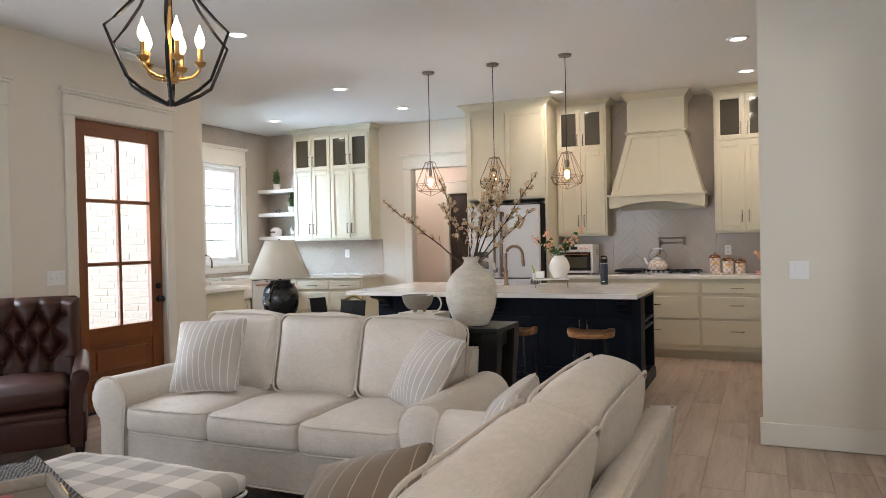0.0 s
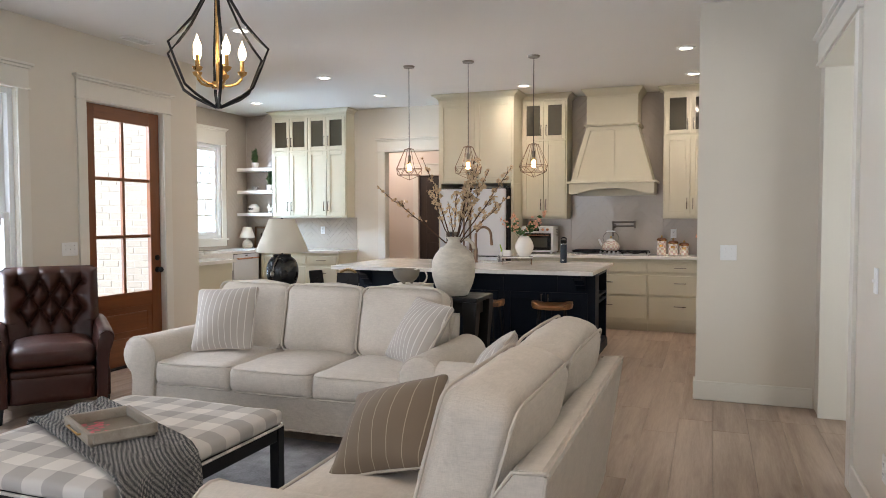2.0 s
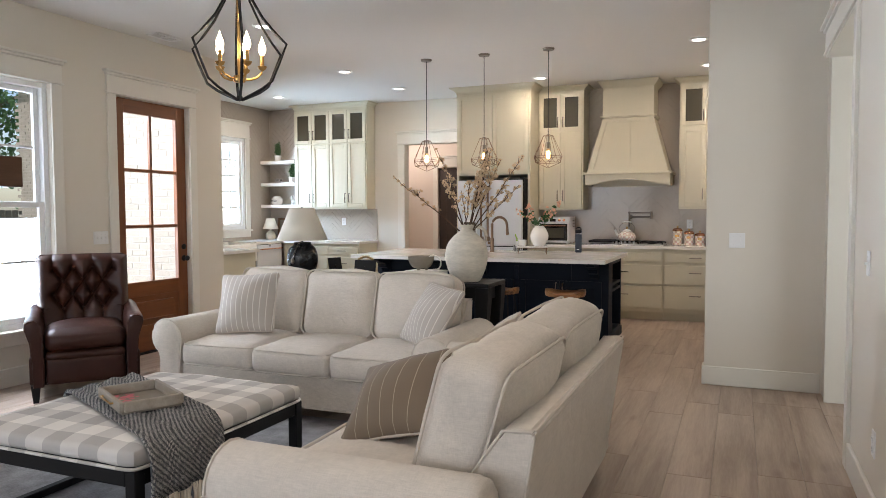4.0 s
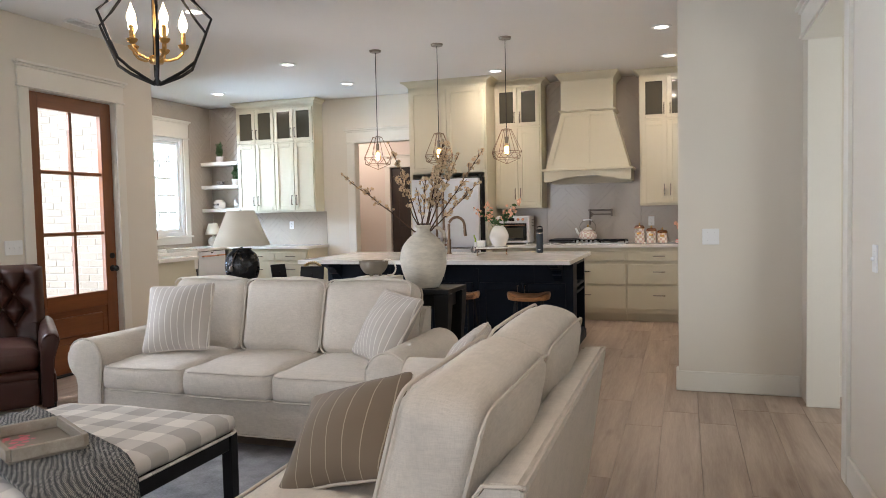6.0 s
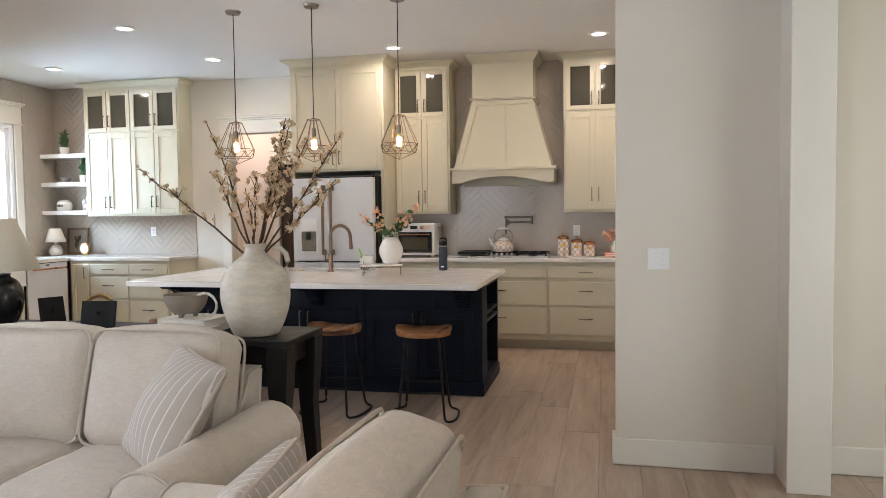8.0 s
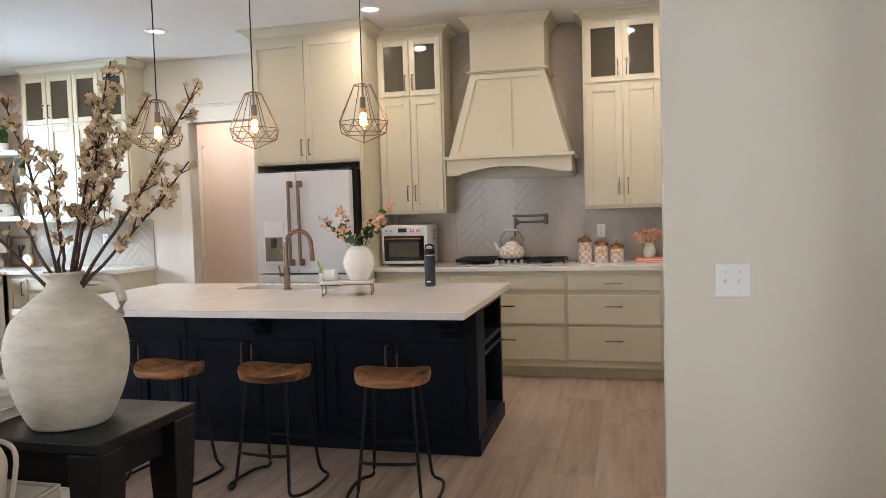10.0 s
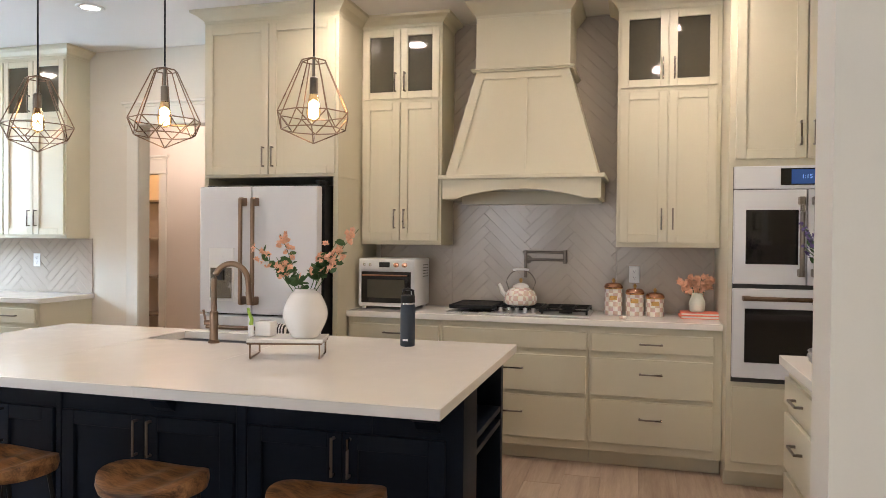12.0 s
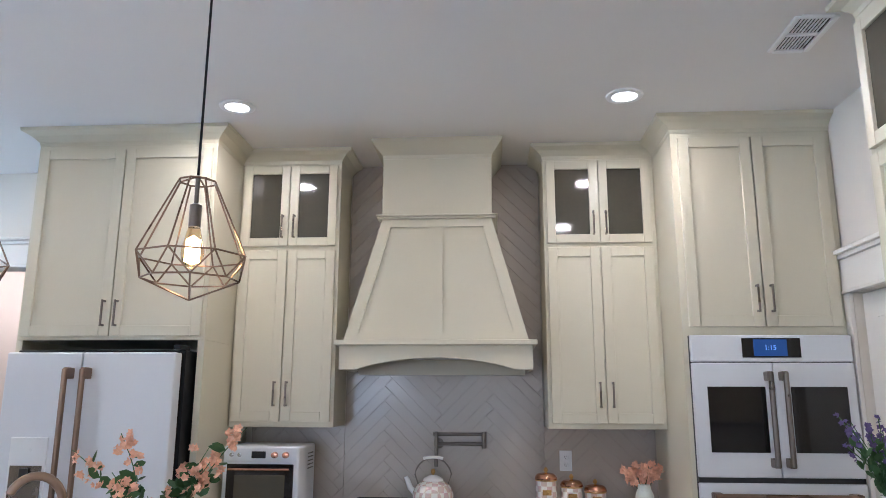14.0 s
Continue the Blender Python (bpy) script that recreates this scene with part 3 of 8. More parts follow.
casing("trim_front_door", 'y', 4.12, 5.06, -5.09, 1, 0, 2.46, 0.1, 0.21)
casing("trim_front_window", 'y', 2.38, 3.45, -5.09, 1, 0.44, 2.45, 0.1, 0.21, sill=True)
casing("trim_kitchen_window", 'y', 7.55, 8.32, -6.93, 1, 1.11, 2.52, 0.1, 0.26, sill=True)
casing("trim_hall_opening", 'x', -4.47, -3.42, 8.97, -1, 0, 2.39, 0.115, 0.2)
bm = B()
header(bm, 'y', 3.426, 4.898, 0.78, -1, 2.46, 2.66)
side_casing(bm, 'y', 3.43, 3.529, 0.78, -1, 0, 2.4595)
structure("trim_side_opening", bm, M_TRIM, "white painted flat casing with a capped header", "trim")
casing("trim_kitchen_east_door", 'y', 7.42, 8.17, 0.98, -1, 0, 2.08, 0.1, 0.22)
casing("trim_pantry_opening", 'x', -5.95, -5.35, 10.4, -1, 0, 2.12, 0.09, 0.2)
casing("trim_dark_door", 'x', -4.53, -3.75, 10.4, -1, 0, 2.12, 0.09, 0.2)

# jambs that line the wide opening to the side hall
bm = B()
box(bm, 0.800, 1.0, 4.885, 4.899, 0.001, 2.459, 0.002)
box(bm, 0.762, 1.0, 3.531, 3.545, 0.001, 2.459, 0.002)
box(bm, 0.762, 1.0, 3.5455, 4.8845, 2.445, 2.4595, 0.002)
structure("trim_side_opening_jamb", bm, M_TRIM, "white painted opening jamb", "trim")


# ---- windows ----
def sash(bm, along, f0, f1, a0, a1, z0, z1, w):
    def put(a, b, lo, hi):
        if along == 'y':
            box(bm, f0, f1, a, b, lo, hi, 0.003)
        else:
            box(bm, a, b, f0, f1, lo, hi, 0.003)
    put(a0, a0 + w, z0, z1)
    put(a1 - w, a1, z0, z1)
    put(a0 + w + 0.0004, a1 - w - 0.0004, z0, z0 + w)
    put(a0 + w + 0.0004, a1 - w - 0.0004, z1 - w, z1)
    return bm


def double_hung(name, along, f, a0, a1, z0, z1, label, grid=(2, 2), mid=0.5):
    win = thing(name, (f, (a0 + a1) / 2, z0) if along == 'y' else ((a0 + a1) / 2, f, z0), label, "window", kind="structure")
    part("window_frame", sash(B(), along, f - 0.05, f + 0.03, a0, a1, z0, z1, 0.045), M_PLASTIC, win, world=True)
    zm = z0 + (z1 - z0) * mid
    for lo, hi, off in ((z0 + 0.046, zm + 0.02, 0.0), (zm - 0.02, z1 - 0.046, -0.035)):
        fr = part("sash", sash(B(), along, f + off - 0.015, f + off + 0.018, a0 + 0.046, a1 - 0.046, lo, hi, 0.045), M_PLASTIC, win, world=True)
        b0, b1, c0, c1 = a0 + 0.091, a1 - 0.091, lo + 0.045, hi - 0.045
        bm = B()
        for i in range(1, grid[0]):
            a = b0 + (b1 - b0) * i / grid[0]
            box(bm, f + off - 0.006, f + off + 0.010, a - 0.009, a + 0.009, c0, c1) if along == 'y' else box(bm, a - 0.009, a + 0.009, f + off - 0.006, f + off + 0.010, c0, c1)
        for j in range(1, grid[1]):
            z = c0 + (c1 - c0) * j / grid[1]
            box(bm, f + off - 0.005, f + off + 0.009, b0, b1, z - 0.009, z + 0.009) if along == 'y' else box(bm, b0, b1, f + off - 0.005, f + off + 0.009, z - 0.009, z + 0.009)
        if grid != (1, 1):
            part("muntin", bm, M_PLASTIC, fr, world=True)
        else:
            bm.free()
        g = box(B(), f + off - 0.002, f + off + 0.002, b0, b1, c0, c1) if along == 'y' else box(B(), b0, b1, f + off - 0.002, f + off + 0.002, c0, c1)
        ob = part("pane", g, M_CLEAR, fr, world=True)
        ob.visible_shadow = False
    return win


double_hung("window_1", 'y', -5.16, 2.38, 3.45, 0.44, 2.45, "tall white double-hung window onto the lawn", (2, 2))

# kitchen casement window
win = thing("window_2", (-7.0, 7.93, 1.11), "white casement window over the kitchen counter", "window", kind="structure")
part("window_frame", sash(B(), 'y', -7.05, -6.94, 7.55, 8.32, 1.11, 2.52, 0.05), M_PLASTIC, win, world=True)
fr = part("sash", sash(B(), 'y', -7.02, -6.97, 7.601, 8.269, 1.161, 2.469, 0.05), M_PLASTIC, win, world=True)
bm = B()
for i in (1, 2):
    a = 7.651 + 0.568 * i / 3
    box(bm, -7.004, -6.988, a - 0.008, a + 0.008, 1.211, 2.419)
for j in range(1, 5):
    z = 1.211 + 1.208 * j / 5
    box(bm, -7.003, -6.989, 7.651, 8.219, z - 0.008, z + 0.008)
part("muntin", bm, M_PLASTIC, fr, world=True)
ob = part("pane", box(B(), -6.998, -6.994, 7.651, 8.219, 1.211, 2.419), M_CLEAR, fr, world=True)
ob.visible_shadow = False
part("crank_handle", tube(B(), [(-6.965, 7.86, 1.18), (-6.945, 7.88, 1.185), (-6.94, 7.94, 1.19), (-6.94, 8.0, 1.185)], 0.008), M_PLASTIC, fr, world=True, smooth=True)
# unseen windows, added to fill the two south openings
for nm, a0, a1 in (("window_3", -4.25, -2.55), ("window_4", -1.75, -0.05)):
    double_hung(nm, 'x', -3.27, a0, a1, 0.55, 2.45, "wide white double-hung window, unseen, added to let fill light in", (1, 1))

# ---- front door: stained wood, six panes over a panel ----
door = thing("door_1", (-5.15, 4.59, 0), "stained wood front door with six glass panes over a panel", "door", kind="structure")
DX0, DX1, DY0, DY1 = -5.18, -5.135, 4.125, 5.055
bm = B()
box(bm, DX0, DX1, DY0, DY0 + 0.13, 0.012, 2.45, 0.003)
box(bm, DX0, DX1, DY1 - 0.13, DY1, 0.012, 2.45, 0.003)
part("stile", bm, M_DOOR, door, world=True)
bm = B()
for z0, z1 in ((0.012, 0.27), (0.56, 0.70), (2.32, 2.45)):
    box(bm, DX0 + 0.0005, DX1 - 0.0005, DY0 + 0.1303, DY1 - 0.1303, z0, z1, 0.003)
part("rail", bm, M_DOORX, door, world=True)
bm = B()
GY0, GY1, GZ0, GZ1 = DY0 + 0.13, DY1 - 0.13, 0.70, 2.32
for i in (1, 2):
    z = GZ0 + (GZ1 - GZ0) * i / 3
    box(bm, DX0 + 0.006, DX1 - 0.002, GY0, GY1, z - 0.016, z + 0.016, 0.006)
part("horizontal_glazing_bar", bm, M_DOORX, door, world=True)
part("vertical_glazing_bar", box(B(), DX0 + 0.005, DX1 - 0.003, 4.574, 4.606, GZ0, GZ1, 0.006), M_DOOR, door, world=True)
for i in range(3):
    for y0, y1 in ((GY0, 4.575), (4.605, GY1)):
        z0 = GZ0 + (GZ1 - GZ0) * i / 3
        ob = part("pane", box(B(), -5.16, -5.156, y0, y1, z0 + 0.01, z0 + 0.53), M_CLEAR, door, world=True)
        ob.visible_shadow = False
pn = part("raised_panel", box(B(), -5.172, -5.145, GY0, GY1, 0.27, 0.56), M_DOORX, door, world=True)
bm = B()
box(bm, -5.146, -5.134, GY0 + 0.06, GY1 - 0.06, 0.325, 0.505, 0.011)
part("field", bm, M_DOORX, pn, world=True)
for z, kind in ((1.02, "deadbolt"), (0.92, "door_knob")):
    bm = B()
    prof = [(0.001, 0), (0.030, 0), (0.030, 0.008), (0.012, 0.012), (0.012, 0.03), (0.024, 0.038), (0.028, 0.05), (0.022, 0.062), (0.001, 0.066)] if kind == "door_knob" else [(0.001, 0), (0.028, 0), (0.028, 0.012), (0.018, 0.02), (0.001, 0.022)]
    lathe(bm, prof, 20)
    bm.transform(Matrix.Translation((-5.135, 5.0, z if kind == "deadbolt" else 0.90)) @ Matrix.Rotation(radians(90), 4, 'Y'))
    part(kind, bm, M_BLACK, door, "black metal", smooth=True, world=True)
bm = B()
for z in (0.25, 1.2, 2.15):
    tube(bm, [(-5.125, 4.122, z - 0.05), (-5.125, 4.122, z + 0.05)], 0.008)
part("hinge", bm, M_BLACK, door, world=True, smooth=True)
part("threshold", box(B(), -5.24, -5.08, 4.125, 5.055, 0.0, 0.011), M_BLACK, door, world=True)

# white door on the kitchen's east side and dark door off the hall
dr = thing("door_2", (1.04, 7.795, 0), "closed white panelled door", "door", kind="structure")
part("slab", box(B(), 1.02, 1.06, 7.425, 8.165, 0.01, 2.075, 0.003), M_TRIM, dr, world=True)
for z0, z1 in ((0.25, 1.0), (1.15, 1.95)):
    part("inset_panel", box(B(), 1.012, 1.021, 7.55, 8.04, z0, z1, 0.004), M_TRIM, dr, world=True)
dr = thing("door_3", (-4.14, 10.46, 0), "closed dark espresso door in the back hall", "door", kind="structure")
part("slab", box(B(), -4.525, -3.755, 10.44, 10.48, 0.01, 2.115, 0.003), M_DARKDOOR, dr, world=True)
for z0, z1 in ((0.25, 1.0), (1.15, 1.95)):
    part("inset_panel", box(B(), -4.40, -3.88, 10.432, 10.441, z0, z1, 0.004), M_DARKDOOR, dr, world=True)

# ---- ceiling fixtures ----
def downlight(x, y):
    t = thing("recessed_ceiling_light", (x, y, CEIL), "round white recessed ceiling light, switched on", "ceiling light", "recessed lights")
    bm = B()
    lathe(bm, [(0.062, -0.0005), (0.092, -0.0005), (0.090, -0.008), (0.072, -0.014), (0.062, -0.010)], 32)
    bmesh.ops.delete(bm, geom=[f for f in bm.faces if len(f.verts) > 4], context='FACES_ONLY')
    part("trim_ring", bm, M_PLASTIC, t, smooth=True)
    part("lens", lathe(B(), [(0.001, -0.006), (0.061, -0.006), (0.061, -0.002), (0.001, -0.002)], 28), M_LED, t)
    return t


for lx, ly in DOWNLIGHTS:
    downlight(lx, ly)


def vent(x, y, w, d, rz):
    t = thing("ceiling_vent", (x, y, CEIL), "white louvred metal ceiling vent", "vent", rz=rz)
    bm = B()
    for a in (-1, 1):
        box(bm, -w / 2, w / 2, a * d / 2 - 0.012, a * d / 2 + 0.012, -0.012, -0.001, 0.003)
        box(bm, a * w / 2 - 0.012, a * w / 2 + 0.012, -d / 2 + 0.0125, d / 2 - 0.0125, -0.012, -0.001, 0.003)
    box(bm, -0.008, 0.008, -d / 2 + 0.0125, d / 2 - 0.0125, -0.011, -0.001)
    part("vent_frame", bm, M_PLASTIC, t)
    part("backing", box(B(), -w / 2 + 0.013, w / 2 - 0.013, -d / 2 + 0.013, d / 2 - 0.013, -0.002, -0.0005), M_SLOT, t)
    n = 9
    for i in range(n):
        yy = -d / 2 + 0.02 + (d - 0.04) * i / (n - 1)
        bm = box(B(), -w / 2 + 0.013, w / 2 - 0.013, -0.004, 0.004, -0.0085, -0.0075)
        bm.transform(Matrix.Translation((0, yy, 0)) @ Matrix.Rotation(1.0, 4, 'X'))
        part("slat", bm, M_PLASTIC, t)
    return t


vent(-4.84, 4.49, 0.30, 0.13, 90)
vent(0.485, 7.34, 0.29, 0.15, 90)


# ---- wall plates ----
def switch_plate(at, rz, gangs, label):
    """A plate that faces -y before it is turned."""
    t = thing("switch_plate", at, label, "light switch", rz=rz)
    w = 0.07 + 0.046 * (gangs - 1)
    part("plate", box(B(), -w / 2, w / 2, -0.007, -0.0005, -0.058, 0.058, 0.003, 2), M_PLASTIC, t)
    for i in range(gangs):
        u = (i - (gangs - 1) / 2) * 0.046
        bm = box(B(), u - 0.004, u + 0.004, -0.02, -0.0075, -0.008, 0.006, 0.002)
        part("toggle", bm, M_PLASTIC, t)
        for z in (-0.03, 0.03):
            part("screw", box(B(), u - 0.002, u + 0.002, -0.0078, -0.0072, z - 0.002, z + 0.002), M_STEEL, t)
    return t


def outlet(at, rz=0):
    t = thing("wall_outlet", at, "white duplex wall outlet", "outlet", rz=rz)
    part("plate", box(B(), -0.036, 0.036, -0.007, -0.0005, -0.058, 0.058, 0.003, 2), M_PLASTIC, t)
    for z in (-0.022, 0.022):
        r = part("receptacle", box(B(), -0.016, 0.016, -0.0095, -0.0072, z - 0.015, z + 0.015, 0.004), M_PLASTIC, t)
        bm = B()
        for u in (-0.006, 0.006):
            box(bm, u - 0.0012, u + 0.0012, -0.0102, -0.0096, z - 0.003, z + 0.006)
        box(bm, -0.002, 0.002, -0.0102, -0.0096, z - 0.011, z - 0.007)
        part("slot", bm, M_SLOT, r)
    return t


switch_plate((0.207, 5.157, 1.145), 0, 2, "white two-gang switch plate on the stub wall")
switch_plate((-5.09, 3.92, 1.15), 90, 3, "white three-gang switch plate beside the front door")
switch_plate((0.78, 2.98, 1.13), -90, 1, "white switch plate beside the side opening")
outlet((0.78, 2.72, 0.36), -90)
outlet((-0.372, 8.955, 1.206))
outlet((-5.53, 8.955, 1.225))

# ---- cabinets ----
def pull(bm, x, z, y, length, upright):
    """A square bar pull on two posts, in front of the face y."""
    h = length / 2
    if upright:
        box(bm, x - 0.005, x + 0.005, y - 0.034, y - 0.025, z - h, z + h, 0.0015)
        for s in (-1, 1):
            box(bm, x - 0.005, x + 0.005, y - 0.0252, y, z + s * (h - 0.006) - 0.005, z + s * (h - 0.006) + 0.005)
    else:
        box(bm, x - h, x + h, y - 0.034, y - 0.025, z - 0.005, z + 0.005, 0.0015)
        for s in (-1, 1):
            box(bm, x + s * (h - 0.006) - 0.005, x + s * (h - 0.006) + 0.005, y - 0.0252, y, z - 0.005, z + 0.005)
    return bm


def shaker(parent, name, x0, x1, z0, z1, material, rail=0.055, fill=None, y=0.0):
    """A framed front of 2 cm with a sunk panel or pane; it lies on the face y, towards -y."""
    bm = B()
    f = y - 0.02
    box(bm, x0, x0 + rail, f, y - 0.0005, z0, z1, 0.002)
    box(bm, x1 - rail, x1, f, y - 0.0005, z0, z1, 0.002)
    box(bm, x0 + rail + 0.0002, x1 - rail - 0.0002, f + 0.0002, y - 0.0005, z0, z0 + rail, 0.002)
    box(bm, x0 + rail + 0.0002, x1 - rail - 0.0002, f + 0.0002, y - 0.0005, z1 - rail, z1, 0.002)
    d = part(name, bm, material, parent)
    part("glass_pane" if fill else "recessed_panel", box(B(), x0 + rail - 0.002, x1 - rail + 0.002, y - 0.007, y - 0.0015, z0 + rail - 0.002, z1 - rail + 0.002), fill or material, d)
    return d


def crown(bm, x0, x1, y0, y1, z0, z1, out, sides=(1, 1)):
    l, r = sides
    loops = []
    for z, o in ((z0, 0.0), (z0 + 0.02, 0.004), (z0 + 0.05, out * 0.45), (z1 - 0.02, out * 0.95), (z1 - 0.002, out)):
        loops.append([(x0 - o * l, y0 - o, z), (x1 + o * r, y0 - o, z), (x1 + o * r, y1, z), (x0 - o * l, y1, z)])
    return rings(bm, loops)


def cabinet(name, at, rz, w, depth, z0, z1, label, fronts, material=None, handle=None, group="", kick=None, top=None, sides=(1, 1)):
    """Local: width along +x from 0, face at y = 0 towards -y. fronts: (kind, x0, x1, z0, z1, pull) with the pull as (x, z, length, upright) or None."""
    material, handle = material or M_CAB, handle or M_NICKEL
    t = thing(name, (at[0], at[1], 0), label, "cabinet", group, rz)
    part("body", box(B(), 0, w, 0, depth, z0, z1, 0.002), material, t)
    if kick:
        part("toe_kick", box(B(), 0.002, w - 0.002, kick, depth, 0.001, z0 - 0.0005), material, t)
    if top:
        part("crown", crown(B(), 0, w, 0, depth, z1 + 0.0005, CEIL, top, sides), material, t)
    for kind, x0, x1, a, b, hd in fronts:
        if kind == 'door':
            d = shaker(t, "door", x0, x1, a, b, material)
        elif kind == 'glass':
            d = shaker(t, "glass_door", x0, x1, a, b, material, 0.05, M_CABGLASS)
        else:
            d = part("drawer_front", box(B(), x0, x1, -0.02, -0.0005, a, b, 0.003, 2), material, t)
        if hd:
            part("handle", pull(B(), hd[0], hd[1], -0.02, hd[2], hd[3]), handle, d, "dark nickel bar pull")
    return t


def pair(kind, x0, x1, a, b, hz, length=0.14, gap=0.007):
    m = (x0 + x1) / 2
    return [(kind, x0, m - gap / 2, a, b, (m - 0.035, hz, length, True)), (kind, m + gap / 2, x1, a, b, (m + 0.035, hz, length, True))]


YW = 8.968
UP = "cream painted shaker wall cabinet with glass top doors"
cabinet("wall_cabinet", (-2.30, 8.64), 0, 0.605, YW - 8.64, 1.40, 2.955, UP,
        pair('door', 0.015, 0.585, 1.43, 2.42, 1.585) + pair('glass', 0.015, 0.585, 2.445, 2.94, 2.56), group="kitchen wall cabinets", top=0.07, sides=(0, 1))
cabinet("wall_cabinet", (-0.49, 8.64), 0, 0.645, YW - 8.64, 1.40, 2.955, UP,
        pair('door', 0.02, 0.62, 1.43, 2.42, 1.585) + pair('glass', 0.02, 0.62, 2.445, 2.94, 2.56), group="kitchen wall cabinets", top=0.07, sides=(1, 0))
cabinet("wall_cabinet", (-6.268, 8.705), 0, 1.29, YW - 8.705, 1.42, 2.955, "cream painted double wall cabinet with glass top doors",
        pair('door', 0.015, 0.64, 1.45, 2.41, 1.59) + pair('door', 0.65, 1.275, 1.45, 2.41, 1.59)
        + pair('glass', 0.015, 0.64, 2.435, 2.92, 2.56) + pair('glass', 0.65, 1.275, 2.435, 2.92, 2.56), group="kitchen wall cabinets", top=0.06)
# cabinet over the fridge with its tall side panels
fc = cabinet("fridge_cabinet", (-3.335, 8.23), 0, 1.03, YW - 8.23, 1.86, 2.95, "tall cream cabinet built round the fridge",
             pair('door', 0.02, 1.01, 1.88, 2.92, 2.0), top=0.08)
part("side_panel", box(B(), 0.0, 0.035, 0.001, YW - 8.23, 0.001, 1.8595), M_CAB, fc)
part("side_panel", box(B(), 0.995, 1.03, 0.001, YW - 8.23, 0.001, 1.8595), M_CAB, fc)
# oven tower
ot = cabinet("oven_cabinet", (0.157, 8.23), 0, 0.82, YW - 8.23, 0.10, 2.95, "tall cream cabinet that houses the double oven",
             pair('door', 0.035, 0.785, 1.92, 2.92, 2.06) + [('drawer', 0.03, 0.79, 0.16, 0.60, None)], kick=0.07, top=0.08, sides=(1, 0))

# base cabinets along the north wall
rows = ((0.74, 0.855), (0.46, 0.70), (0.16, 0.435))


def drawers(x0, x1, skip=()):
    return [('drawer', x0, x1, a, b, None if i in skip else ((x0 + x1) / 2, (a + b) / 2 + (0.0 if i == 0 else 0.03), 0.14, False)) for i, (a, b) in enumerate(rows)]


BASE = "cream painted base cabinet with wide drawers"
cabinet("base_cabinet", (-2.30, 8.41), 0, 0.68, YW - 8.41, 0.10, 0.898, "cream base cabinet with a drawer over two doors",
        [('drawer', 0.02, 0.66, 0.74, 0.855, (0.34, 0.80, 0.14, False))] + pair('door', 0.02, 0.66, 0.16, 0.70, 0.60), group="kitchen base cabinets", kick=0.07)
cabinet("base_cabinet", (-1.6195, 8.41), 0, 0.976, YW - 8.41, 0.10, 0.898, BASE, drawers(0.015, 0.96, (0,)), group="kitchen base cabinets", kick=0.07)
cabinet("base_cabinet", (-0.643, 8.41), 0, 0.798, YW - 8.41, 0.10, 0.898, BASE, drawers(0.015, 0.745), group="kitchen base cabinets", kick=0.07)
# west kitchen, back run
cabinet("base_cabinet", (-6.28, 8.40), 0, 1.33, YW - 8.40, 0.10, 0.898, "cream base cabinet with two drawer stacks and a narrow door",
        [('door', 0.02, 0.255, 0.16, 0.855, (0.22, 0.76, 0.14, True))] + drawers(0.28, 0.785) + drawers(0.815, 1.30), group="kitchen base cabinets", kick=0.07)
# west run under the window: sink base and filler, facing east
sb = cabinet("sink_base_cabinet", (-6.305, 6.93), 90, 0.79, 0.62, 0.10, 0.66, "cream sink base cabinet under the window", pair('door', 0.02, 0.77, 0.16, 0.63, 0.52), group="kitchen base cabinets", kick=0.07)
cabinet("base_cabinet", (-6.305, 6.26), 90, 0.665, 0.62, 0.10, 0.898, BASE, drawers(0.02, 0.645), group="kitchen base cabinets", kick=0.07)
# near run against the return wall: end panel towards the room
nr = cabinet("base_cabinet", (-5.12, 6.18), 180, 1.80, 0.605, 0.10, 0.898, "cream base cabinet with a plain end panel", pair('door', 0.02, 0.9, 0.16, 0.855, 0.74) + pair('door', 0.92, 1.16, 0.16, 0.855, 0.74), group="kitchen base cabinets", kick=0.07)
# east run: drawers, counter and wall cabinet by the tiered tray
cabinet("base_cabinet", (0.30, 7.20), -90, 1.90, 0.675, 0.10, 0.898, BASE,
        drawers(0.02, 0.62) + drawers(0.645, 1.25) + drawers(1.275, 1.88), group="kitchen base cabinets", kick=0.07)
cabinet("wall_cabinet", (0.56, 7.08), -90, 1.75, 0.415, 1.42, 2.955, UP,
        pair('door', 0.02, 0.86, 1.45, 2.41, 1.60) + pair('door', 0.88, 1.73, 1.45, 2.41, 1.60)
        + pair('glass', 0.02, 0.86, 2.435, 2.92, 2.56) + pair('glass', 0.88, 1.73, 2.435, 2.92, 2.56), group="kitchen wall cabinets", top=0.07)


def worktop(name, bm, label):
    return solo(name, bm, M_QUARTZ, label, "worktop")


worktop("worktop", box(B(), -2.303, 0.155, 8.375, YW, 0.9, 0.94, 0.003, 2), "white quartz worktop along the range wall")
worktop("worktop", box(B(), -6.925, -4.93, 8.37, YW, 0.9, 0.94, 0.003, 2), "white quartz worktop under the shelves")
bm = B()
box(bm, -6.925, -6.275, 7.722, 8.3695, 0.9, 0.94, 0.003, 2)
box(bm, -6.925, -6.80, 6.9305, 7.7215, 0.9, 0.94, 0.003)
box(bm, -6.925, -6.275, 6.2155, 6.93, 0.9, 0.94, 0.003, 2)
worktop("worktop", bm, "white quartz worktop under the kitchen window")
worktop("worktop", box(B(), -6.925, -5.085, 5.575, 6.215, 0.9, 0.94, 0.003, 2), "white quartz worktop with an open end")
